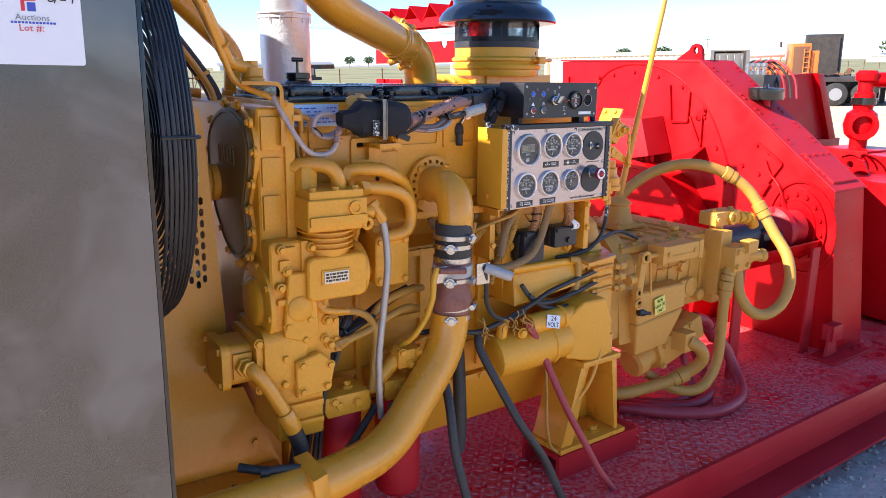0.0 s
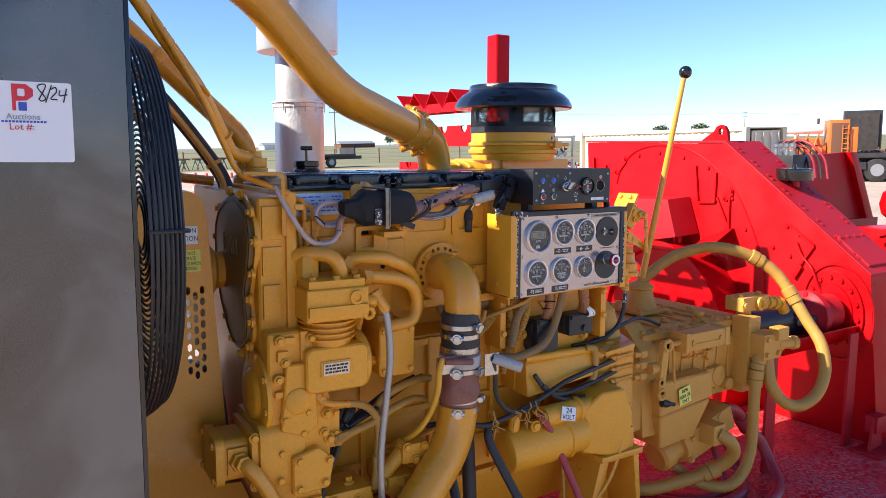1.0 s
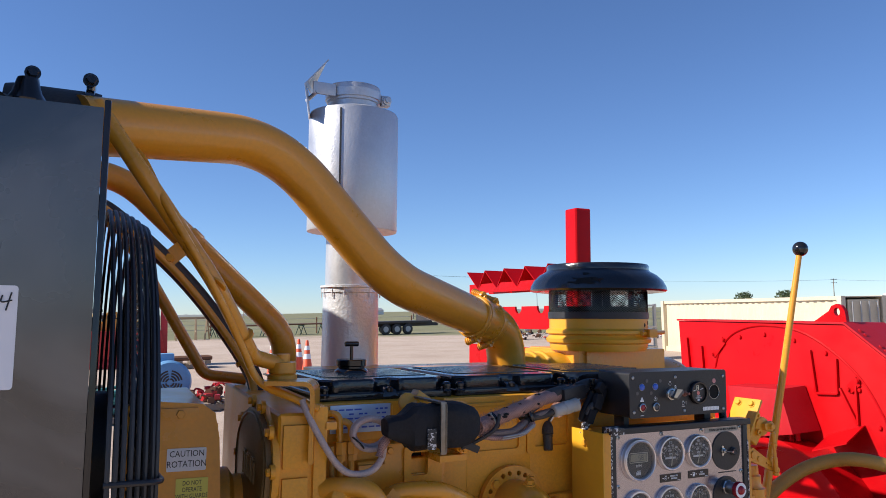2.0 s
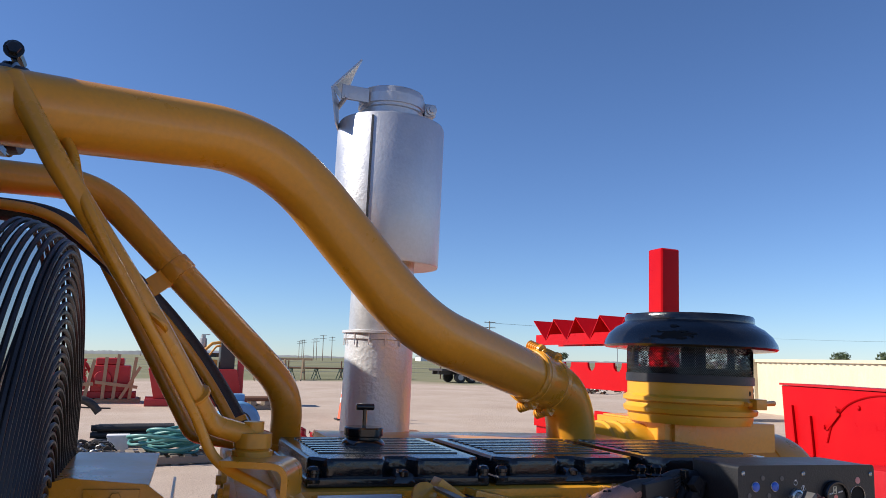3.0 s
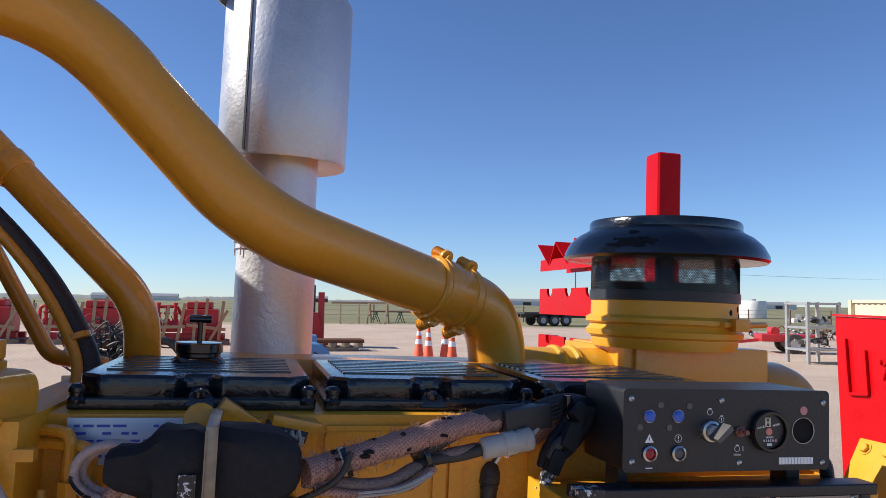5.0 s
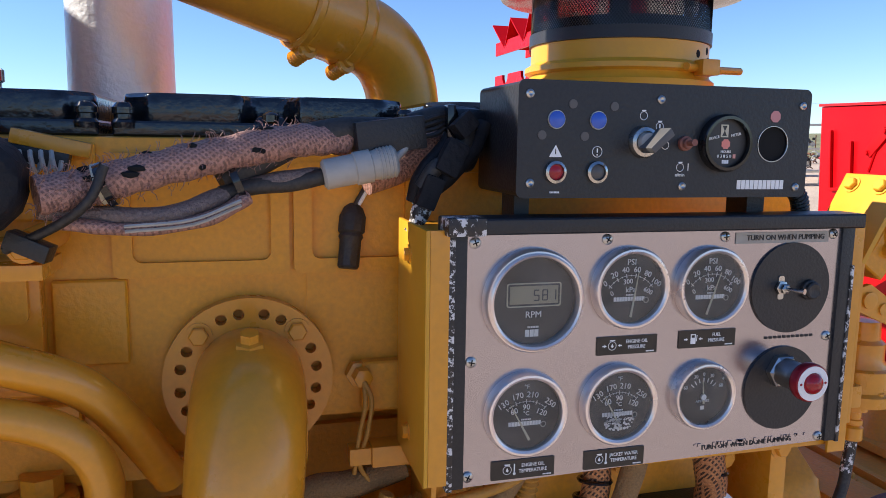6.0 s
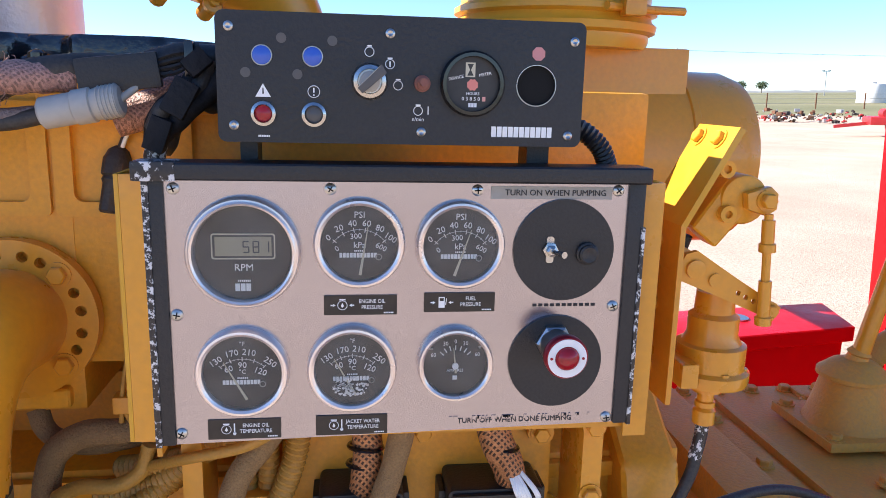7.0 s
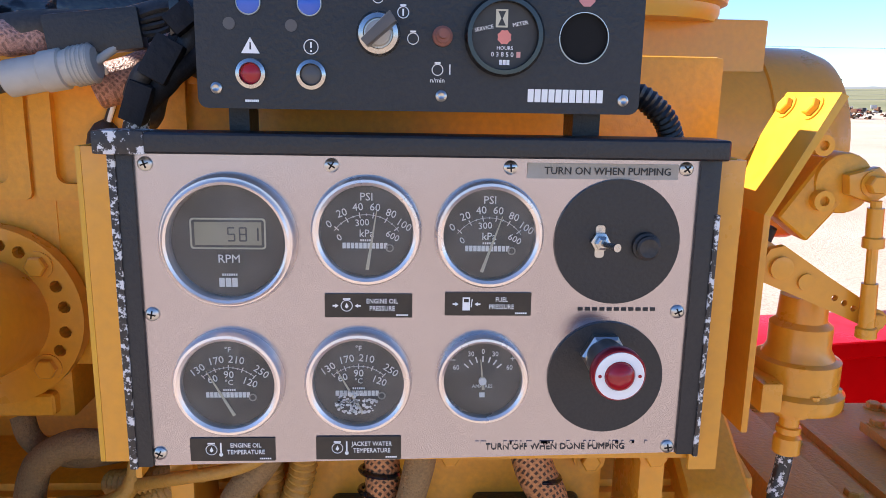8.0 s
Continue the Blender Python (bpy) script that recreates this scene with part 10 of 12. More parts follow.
# large hoses
def big_hose(label, pts, r, mat, ends=()):
    t = thing("hydraulic_hose", pts[0], label, "hose")
    line = curve_through(pts, 12)
    part("hose", tube(B(), line, r, 16, wob=0.03), mat, t)
    for k, L in ends:
        p, d = line[k], (line[k + 1] - line[k] if k >= 0 else line[k] - line[k - 1]).normalized()
        part("crimp", lathe(B(), p - d * L / 2, d, [(r * 1.02, 0), (r * 1.28, 0.003), (r * 1.28, L * 0.55), (r * 1.1, L * 0.58), (r * 1.22, L * 0.62), (r * 1.22, L)], 16), mat, t)
    return t


big_hose("thick yellow hydraulic hose arching over the gearbox", [(2.39, 1.998, 0.985), (2.418, 1.993, 1.035), (2.50, 1.955, 1.103), (2.57, 1.90, 1.140), (2.62, 1.825, 1.152), (2.72, 1.765, 1.120), (2.785, 1.705, 1.06), (2.81, 1.655, 0.985), (2.825, 1.60, 0.90), (2.83, 1.545, 0.825), (2.815, 1.515, 0.74), (2.77, 1.51, 0.665), (2.70, 1.525, 0.628), (2.635, 1.55, 0.645), (2.60, 1.58, 0.71), (2.60, 1.60, 0.80)], 0.0205, hose_yellow, ((62, 0.05), (84, 0.06)))
big_hose("thick yellow hydraulic hose looping from the manifold to the pump", [(2.565, 1.605, 0.80), (2.555, 1.605, 0.76), (2.548, 1.605, 0.66), (2.548, 1.605, 0.56), (2.54, 1.605, 0.46), (2.50, 1.61, 0.385), (2.44, 1.63, 0.355), (2.37, 1.68, 0.37), (2.31, 1.74, 0.42)], 0.0195, hose_yellow, ((6, 0.05), (16, 0.06)))
big_hose("thick yellow suction hose dropping from the pump", [(2.365, 1.61, 0.57), (2.40, 1.585, 0.54), (2.425, 1.59, 0.49), (2.40, 1.63, 0.435), (2.33, 1.67, 0.40), (2.25, 1.70, 0.385), (2.17, 1.72, 0.38), (2.10, 1.76, 0.385)], 0.0225, hose_yellow, ((40, 0.06),))
big_hose("red painted hose coiled on the deck", [(2.52, 1.70, 0.60), (2.62, 1.72, 0.56), (2.70, 1.73, 0.48), (2.77, 1.72, 0.42), (2.78, 1.68, 0.345), (2.72, 1.605, 0.306), (2.60, 1.545, 0.302), (2.46, 1.540, 0.302), (2.33, 1.615, 0.302), (2.20, 1.76, 0.302)], 0.0215, rubber_red, ((20, 0.08),))
big_hose("red painted hose coiled on the deck", [(2.60, 1.80, 0.50), (2.68, 1.81, 0.42), (2.70, 1.78, 0.345), (2.65, 1.70, 0.306), (2.54, 1.63, 0.304), (2.42, 1.63, 0.302), (2.30, 1.72, 0.299), (2.22, 1.84, 0.298)], 0.018, rubber_red)
big_hose("red painted hose coiled on the deck", [(2.55, 1.78, 0.55), (2.60, 1.80, 0.42), (2.61, 1.78, 0.35), (2.55, 1.70, 0.30), (2.42, 1.69, 0.296), (2.30, 1.78, 0.296)], 0.014, rubber_red)

# ---------------------------------------------------------------- the yard beyond the skid
cream = paint("cream container paint", (0.66, 0.58, 0.42), 0.5, dirty=0.3, dirt=(0.4, 0.28, 0.18), scale=1.5, bump=0.05, bump_scale=20)
white_far = paint("white sheet paint", (0.78, 0.77, 0.75), 0.5, dirty=0.2, dirt=(0.5, 0.42, 0.34), scale=1.2, bump=0.05, bump_scale=20)
orange = paint("orange machine enamel", (0.72, 0.16, 0.02), 0.4, dirty=0.3, dirt=(0.3, 0.15, 0.07), scale=2.5, bump=0.1, bump_scale=40)
timber = paint("weathered pale timber", (0.42, 0.29, 0.17), 0.8, dirty=0.4, dirt=(0.2, 0.15, 0.1), scale=7, bump=0.4, bump_scale=50)
old_timber = paint("grey weathered timber", (0.28, 0.22, 0.17), 0.85, dirty=0.4, dirt=(0.14, 0.11, 0.09), scale=7, bump=0.4, bump_scale=50)
dark_iron = paint("dark oily iron", (0.024, 0.022, 0.021), 0.6, dirty=0.4, dirt=(0.14, 0.1, 0.07), scale=8, bump=0.4, bump_scale=60)
rust = paint("rusty steel", (0.17, 0.07, 0.035), 0.8, dirty=0.4, dirt=(0.08, 0.04, 0.025), scale=6, bump=0.4, bump_scale=60)
far_red = paint("red machine enamel in the sun", (0.48, 0.012, 0.02), 0.45, dirty=0.25, dirt=(0.28, 0.1, 0.07), scale=3)
teal = paint("teal rubber hose", (0.05, 0.26, 0.25), 0.5, dirty=0.3)
motor_blue = paint("light blue enamel", (0.14, 0.34, 0.58), 0.4, dirty=0.2)
cone_orange = paint("orange cone plastic", (0.85, 0.10, 0.03), 0.5, dirty=0.15)
galvanised = paint("galvanised steel", (0.42, 0.43, 0.44), 0.5, metal=0.6, dirty=0.3)
green_pipe = paint("green painted pipe", (0.04, 0.10, 0.07), 0.5, dirty=0.3)
leaf = paint("dusty green leaves", (0.055, 0.085, 0.03), 0.7, dirty=0.4, dirt=(0.1, 0.1, 0.05), scale=3, bump=0.0)
# distance haze is put into this grey base colour
scrub = paint("far scrub greyed by painted haze", (0.24, 0.25, 0.25), 0.95, dirty=0.3, dirt=(0.2, 0.19, 0.16), scale=0.05, bump=0.0)
asphalt_dark = paint("black trailer paint", (0.02, 0.02, 0.022), 0.5, dirty=0.4, dirt=(0.14, 0.1, 0.08), scale=2)


def far(name, x, y, label, category, group="", kind=""):
    return thing(name, (x, y, 0), label, category, group, kind, skid=False)


def placed(ob, x, y, turn=0, z=0):
    """One more of the same thing, elsewhere."""
    return copy_thing(ob, pose(x, y, z, 0, 0, turn))


def turned(bm, x, y, deg):
    bmesh.ops.rotate(bm, verts=bm.verts, cent=(x, y, 0), matrix=Matrix.Rotation(radians(deg), 3, "Z"))
    return bm


def traffic_cone(x, y):
    t = far("traffic_cone", x, y, "orange traffic cone with white bands on a black base", "traffic cone", "traffic cones in the yard")
    part("base", box(B(), x - 0.2, y - 0.2, 0, x + 0.2, y + 0.2, 0.04, 0.01), rubber, t)
    part("body", lathe(B(), (x, y, 0.04), (0, 0, 1), [(0.15, 0), (0.14, 0.03), (0.035, 0.85), (0.028, 0.865)], 20), cone_orange, t)
    for h0, h1 in ((0.40, 0.53), (0.62, 0.73)):
        r0, r1 = 0.144 - 0.1285 * h0, 0.144 - 0.1285 * h1
        part("band", lathe(B(), (x, y, 0.04), (0, 0, 1), [(r0 + 0.004, h0), (r1 + 0.004, h1)], 20, caps=False), white_card, t)
    return t


cone = traffic_cone(5.88, 18.6)
for x, y in ((5.35, 18.9), (5.28, 19.7), (5.95, 19.6)):
    placed(cone, x, y)


def pallet(x, y, w=1.2, d=1.0, mat=None):
    t = far("pallet", x, y, "grey weathered wooden pallet lying on the caliche", "pallet", "pallets in the yard")
    mat = mat or old_timber
    for k in range(3):
        yy = y - d / 2 + 0.05 + k * (d - 0.1) / 2
        part("stringer", box(B(), x - w / 2, yy - 0.045, 0.02, x + w / 2, yy + 0.045, 0.11), mat, t)
    for k in range(7):
        xx = x - w / 2 + 0.05 + k * (w - 0.1) / 6
        part("deck_board", box(B(), xx - 0.05, y - d / 2, 0.11, xx + 0.05, y + d / 2, 0.13), mat, t)
    for k in range(3):
        xx = x - w / 2 + 0.05 + k * (w - 0.1) / 2
        part("bottom_board", box(B(), xx - 0.05, y - d / 2, 0.0, xx + 0.05, y + d / 2, 0.02), mat, t)
    return t


first = pallet(-0.3, 12.75)
for x, y, a in ((1.02, 12.85, 6), (0.35, 15.2, 85), (3.05, 13.7, 10), (-1.05, 15.0, 8), (3.6, 23.9, 4)):
    placed(first, x, y, a)


def parts_heap(name, x, y, z, w, d, h, mats, n, label, category, seed, small=0.05, large=0.13):
    """Loose machine parts: short blocks, flanges, stubs and bent pipes."""
    r = random.Random(seed)
    t = thing(name, (x, y, z), label, category, skid=False)
    for k in range(n):
        px, py = x + r.uniform(-w, w) / 2, y + r.uniform(-d, d) / 2
        s, m = r.uniform(small, large), mats[k % len(mats)]
        hz = z + r.uniform(0.0, max(h - 2 * s, 0.01)) * (1 - abs(px - x) / w)
        a = r.uniform(0, 180)
        kind = k % 4
        if kind == 0:
            part("casting", turned(box(B(), px - s, py - s * 0.7, hz, px + s, py + s * 0.7, hz + s * 1.3, s * 0.2), px, py, a), m, t)
        elif kind == 1:
            q = V((math.cos(radians(a)), math.sin(radians(a)), r.uniform(0, 0.4))) * s * 2
            part("stub_pipe", lathe(B(), V((px, py, hz + s * 0.5)) - q / 2, q, [(s * 0.7, 0), (s * 0.7, s * 0.2), (s * 0.4, s * 0.22), (s * 0.4, s * 1.7), (s * 0.7, s * 1.72), (s * 0.7, s * 1.95)], 14), m, t)
        elif kind == 2:
            part("wheel", lathe(B(), (px, py, hz), (0, 0.3, 1), [(s, 0), (s * 1.1, s * 0.15), (s, s * 0.4), (s * 0.4, s * 0.45), (s * 0.4, s * 0.8)], 18), m, t)
        else:
            c = [(px - s * 1.6, py, hz + s * 0.3), (px - s * 0.4, py + s * 0.4, hz + s * 1.1), (px + s * 0.8, py, hz + s * 0.8), (px + s * 1.7, py - s * 0.3, hz + s * 0.25)]
            part("bent_pipe", turned(hose(c, s * 0.25, 4, 8), px, py, a), m, t)
    return t


parts_heap("machine_parts", -0.3, 12.75, 0.13, 1.1, 0.8, 0.32, [dark_iron, dark_iron, galvanised, dark_iron], 60, "oily dark machine parts heaped on a pallet", "machine parts", 2, 0.025, 0.075)


def old_engine(x, y, z):
    """A stripped engine: block, ribbed sump, manifold stubs, and a tangle of hoses and brackets over it."""
    r = random.Random(5)
    t = thing("old_engine", (x, y, z), "dark oily stripped engine under tangled hoses on a pallet", "engine", skid=False)
    part("block", box(B(), x - 0.55, y - 0.25, z + 0.16, x + 0.35, y + 0.3, z + 0.46, 0.04), dark_iron, t)
    part("sump", prism(B(), [(y - 0.2, z), (y + 0.2, z), (y + 0.26, z + 0.16), (y - 0.26, z + 0.16)], "x", x - 0.55, x + 0.3, 0.02), dark_iron, t)
    part("head", box(B(), x - 0.58, y - 0.22, z + 0.52, x + 0.2, y + 0.2, z + 0.66, 0.02), dark_iron, t)
    part("flywheel_housing", lathe(B(), (x + 0.40, y, z + 0.32), (1, 0, 0), [(0.26, 0), (0.30, 0.03), (0.30, 0.10), (0.22, 0.14), (0.08, 0.15)], 28), dark_iron, t)
    for k in range(6):
        part("stub", lathe(B(), (x - 0.5 + 0.13 * k, y - 0.22, z + 0.56), (r.uniform(-0.3, 0.3), -1, 0.4), [(0.055, 0), (0.055, 0.02), (0.038, 0.025), (0.038, 0.10), (0.05, 0.10), (0.05, 0.12)], 12), rust if k % 3 == 0 else dark_iron, t)
    for k in range(130):
        u = r.uniform(-1, 1)
        px, py = x + u * 0.72, y + r.uniform(-0.46, 0.2)
        top = 0.98 - 0.5 * abs(u + 0.25) ** 1.3
        hz = z + r.uniform(0.08, 1.0) * top * 0.95
        s = r.uniform(0.02, 0.07)
        m = (dark_iron, dark_iron, rubber, dark_iron, galvanised)[k % 5]
        way = V((r.uniform(-1, 1), r.uniform(-1, 1), r.uniform(-0.5, 1)))
        if k % 3 == 0:
            part("bracket", beam(B(), V((px, py, hz)), V((px, py, hz)) + way.normalized() * s * 4, s * 0.8, s * 0.25, bev=0.003), m, t)
        elif k % 3 == 1:
            part("fitting", lathe(B(), (px, py, hz), way, [(s, 0), (s, s * 0.4), (s * 0.5, s * 0.5), (s * 0.5, s * 1.6), (s * 0.8, s * 1.7), (s * 0.8, s * 2.1)], 10), m, t)
        else:
            part("casting", turned(box(B(), px - s, py - s * 0.6, hz, px + s, py + s * 0.6, hz + s * 1.1, s * 0.25), px, py, r.uniform(0, 180)), m, t)
    for k in range(54):
        p = V((x + r.uniform(-0.75, 0.6), y + r.uniform(-0.45, 0.2), z + r.uniform(0.3, 0.85)))
        pts = [p]
        for i in range(4):
            pts.append(pts[-1] + V((r.uniform(-0.26, 0.30), r.uniform(-0.14, 0.12), r.uniform(-0.22, 0.20))))
        pts = [V((q.x, q.y, max(q.z, z + 0.05))) for q in pts]
        part("hose", hose(pts, r.uniform(0.009, 0.024), 5, 7), (rubber, dark_iron, rubber)[k % 3], t)
    part("filter", cyl(B(), (x + 0.66, y - 0.42, z + 0.25), (x + 0.66, y - 0.42, z + 0.55), 0.085, seg=20, bev=0.015), galvanised, t)
    part("outlet", tube(B(), curve_through([(x + 0.55, y - 0.3, z + 0.6), (x + 0.8, y - 0.34, z + 0.68), (x + 1.0, y - 0.36, z + 0.6), (x + 1.12, y - 0.36, z + 0.46)]), 0.065, 14), dark_iron, t)
    part("pale_board", box(B(), x - 0.7, y - 0.62, z, x + 0.45, y - 0.52, z + 0.10, 0.006), old_timber, t)
    return t


old_engine(-1.25, 15.0, 0.13)
wb = far("white_crate", 0.25, 13.5, "small white plastic crate standing behind the parts", "crate")
part("body", box(B(), 0.1, 13.38, 0.0, 0.4, 13.62, 0.30, 0.015), white_far, wb)
part("rim", box(B(), 0.085, 13.365, 0.30, 0.415, 13.635, 0.335, 0.008), white_far, wb)
parts_heap("red_valves", 3.05, 13.7, 0.13, 1.1, 0.9, 0.36, [far_red, rust, far_red, red_dusty], 44, "dull red valves and flanges heaped on a pallet", "valves", 8, 0.04, 0.10)
parts_heap("rusty_unions", 2.35, 13.45, 0.0, 0.9, 0.7, 0.42, [rust, dark_iron, rust], 34, "rusty pipe unions and stubs lying on the ground", "pipe fittings", 18, 0.04, 0.10)
yb = far("yellow_case", 3.35, 13.05, "small bright yellow case on the ground among the valves", "case")
part("body", box(B(), 3.18, 12.9, 0.0, 3.52, 13.2, 0.16, 0.02), yellow_bright, yb)
part("lid", box(B(), 3.17, 12.89, 0.162, 3.53, 13.21, 0.20, 0.015), yellow_bright, yb)
dishp = far("flared_funnel", 5.02, 13.85, "rusty flared steel flange standing on its stem", "flange")
part("dish", lathe(B(), (5.02, 13.85, 0.16), (0, 0, 1), [(0.10, 0), (0.13, 0.05), (0.25, 0.10), (0.27, 0.105), (0.27, 0.125), (0.10, 0.06)], 28), rust, dishp)
part("dish_stem", lathe(B(), (5.02, 13.85, 0.0), (0, 0, 1), [(0.15, 0), (0.15, 0.02), (0.10, 0.03), (0.10, 0.17)], 18), galvanised, dishp)
bk = far("black_bucket", 4.80, 14.75, "ragged black rubber tub standing on the caliche", "tub")
part("body", lathe(B(), (4.80, 14.75, 0.0), (0, 0, 1), [(0.15, 0), (0.19, 0.33), (0.195, 0.35), (0.18, 0.35), (0.14, 0.03)], 22), rubber, bk)
part("rim", ring(B(), (4.80, 14.75, 0.35), (0, 0, 1), 0.19, 0.012, 26, 8), rubber, bk)
pb = far("pale_block", 4.62, 13.9, "small grey concrete block lying in the yard", "block")
part("body", box(B(), 4.48, 13.8, 0.0, 4.76, 14.0, 0.14, 0.012), galvanised, pb)


def coiled_hose(x, y, z, R, mat, seed, label):
    r = random.Random(seed)
    t = thing("coiled_hose", (x, y, z), label, "hose", "coiled hoses", skid=False)
    for k in range(7):
        rr, cx, cy = R * r.uniform(0.7, 1.05), x + r.uniform(-0.08, 0.08), y + r.uniform(-0.08, 0.08)
        pts = [(cx + rr * math.cos(a), cy + rr * 0.8 * math.sin(a), z + 0.04 + 0.035 * k + 0.04 * math.sin(2 * a + k)) for a in [2 * math.pi * i / 26 for i in range(27)]]
        part("turn", tube(B(), pts, 0.022, 8), mat, t)
    return t


coiled_hose(0.98, 12.85, 0.13, 0.50, teal, 1, "teal rubber hose coiled on a pallet")
coiled_hose(1.15, 12.95, 0.20, 0.44, teal, 4, "teal rubber hose coiled on top of another coil")
rods = thing("hose_bundle", (0.4, 15.2, 0.13), "bundle of straight black hoses stacked on a pallet", "hoses", skid=False)
for k in range(9):
    yy, zz = 14.9 + 0.11 * (k % 5), 0.19 + 0.11 * (k // 5)
    part("hose", tube(B(), [(-0.25 + 0.05 * (k % 3), yy, zz), (0.45, yy + 0.03, zz), (1.1 - 0.06 * (k % 2), yy, zz)], 0.052, 10), rubber, rods)
mo = far("electric_motor", 2.12, 14.6, "light blue electric motor with a round slotted fan cover", "motor")
X, Y, Z = 2.12, 14.35, 0.42
part("body", lathe(B(), (X, Y, Z), (0, 1, 0), [(0.30, 0), (0.33, 0.02), (0.33, 0.7), (0.30, 0.72), (0.06, 0.75)], 36), motor_blue, mo)
for k in range(28):
    a = 2 * math.pi * k / 28
    o = V((math.cos(a), 0, math.sin(a)))
    part("fin", beam(B(), V((X, Y + 0.05, Z)) + o * 0.34, V((X, Y + 0.66, Z)) + o * 0.34, 0.03, 0.010, up=V((-o.z, 0, o.x))), motor_blue, mo)
cover = part("fan_cover", lathe(B(), (X, Y, Z), (0, -1, 0), [(0.37, -0.08), (0.375, 0), (0.375, 0.12), (0.34, 0.17), (0.22, 0.19), (0.0, 0.192)], 40), motor_blue, mo)
for q in range(4):
    for i in range(4):
        a0 = radians(90 * q + 8)
        r0 = 0.05 + 0.045 * i
        arc_ = [round_pts(0, 0, r0 + e, 8, 90 * q + 9, 90 * q + 81) for e in (0, 0.028)]
        pts = [(X + u, Z + w) for u, w in arc_[0] + arc_[1][::-1]]
        part("slot", prism(B(), pts, "y", Y - 0.196, Y - 0.190), dark_iron, cover)
part("foot", box(B(), X - 0.3, Y + 0.08, 0, X + 0.3, Y + 0.62, 0.10, 0.01), motor_blue, mo)
part("terminal_box", box(B(), X - 0.14, Y + 0.2, 0.72, X + 0.12, Y + 0.5, 0.90, 0.02), motor_blue, mo)
part("lifting_eye", ring(B(), (X - 0.05, Y + 0.58, 0.80), (1, 0, 0), 0.05, 0.014, 16, 6), galvanised, mo)


def red_skid(x, y, label):
    """A red pump on a pallet, with a valve tree, and timber uprights leaning and nailed round it."""
    t = far("crated_pump", x, y, label, "pump", "crated red pumps")
    r = random.Random(3)
    for yy in (y - 0.6, y, y + 0.6):
        part("skid_timber", box(B(), x - 1.5, yy - 0.07, 0.0, x + 1.5, yy + 0.07, 0.12), timber, t)
    for k in range(9):
        part("deck_board", box(B(), x - 1.45 + 0.33 * k, y - 0.7, 0.12, x - 1.22 + 0.33 * k, y + 0.7, 0.145), old_timber, t)
    part("runner", box(B(), x - 1.35, y - 0.45, 0.146, x + 1.35, y - 0.30, 0.34, 0.01), far_red, t)
    part("runner", box(B(), x - 1.35, y + 0.30, 0.146, x + 1.35, y + 0.45, 0.34, 0.01), far_red, t)
    part("pump_case", box(B(), x + 0.0, y - 0.5, 0.34, x + 1.15, y + 0.4, 1.18, 0.06, 3), far_red, t)
    part("case_lid", box(B(), x + 0.1, y - 0.4, 1.18, x + 0.95, y + 0.3, 1.42, 0.08, 3), far_red, t)
    part("crank_bulge", cyl(B(), (x + 0.35, y - 0.62, 0.75), (x + 0.35, y + 0.5, 0.75), 0.26, seg=24, bev=0.03), far_red, t)
    part("fluid_end", box(B(), x - 1.15, y - 0.35, 0.40, x - 0.15, y + 0.25, 0.78, 0.04), far_red, t)
    for k in range(4):
        xx = x - 1.05 + 0.27 * k
        part("valve_body", lathe(B(), (xx, y - 0.3, 0.78), (0, 0, 1), [(0.10, 0), (0.10, 0.05), (0.06, 0.06), (0.06, 0.2), (0.10, 0.21), (0.10, 0.27), (0.05, 0.28), (0.05, 0.42 + 0.1 * (k % 2)), (0.08, 0.43 + 0.1 * (k % 2)), (0.08, 0.50 + 0.1 * (k % 2))], 16), far_red, t)
        part("valve_flange", lathe(B(), (xx, y - 0.38, 0.60), (0, -1, 0), [(0.11, 0), (0.11, 0.04), (0.05, 0.05), (0.05, 0.12)], 16), far_red, t)
        part("hand_wheel", ring(B(), (xx, y - 0.52, 0.62 + 0.3 * (k % 2)), (0, 1, 0.2), 0.10, 0.015, 18, 6), far_red, t)
    part("header_pipe", tube(B(), bent([(x - 1.25, y - 0.2, 0.5), (x - 1.25, y - 0.2, 1.22), (x - 0.2, y - 0.2, 1.25), (x - 0.05, y - 0.2, 0.95)], [0.15, 0.15], 6), 0.055, 12), far_red, t)
    for k in range(7):
        xx = x - 1.35 + 0.42 * k + r.uniform(-0.08, 0.08)
        lean = r.uniform(-0.10, 0.22)
        part("crate_post", beam(B(), (xx, y - 0.68, 0.14), (xx + lean, y - 0.64, 1.30 + r.uniform(-0.15, 0.3)), 0.10, 0.05, up=(0, 1, 0)), timber, t)
    part("crate_rail", beam(B(), (x - 1.4, y - 0.73, 0.56), (x + 0.1, y - 0.73, 0.60), 0.03, 0.10), timber, t)
    part("crate_rail", beam(B(), (x + 0.15, y - 0.73, 0.66), (x + 1.4, y - 0.73, 0.50), 0.03, 0.10), timber, t)
    part("brace", beam(B(), (x + 0.9, y - 0.76, 0.14), (x + 1.45, y - 0.74, 1.15), 0.09, 0.04, up=(0, 1, 0)), timber, t)
    return t


rs = red_skid(-1.2, 27.4, "red plunger pump crated in pale timber posts and rails")
placed(rs, -4.4, 27.7, 3)
placed(rs, -7.7, 28.3, -4)
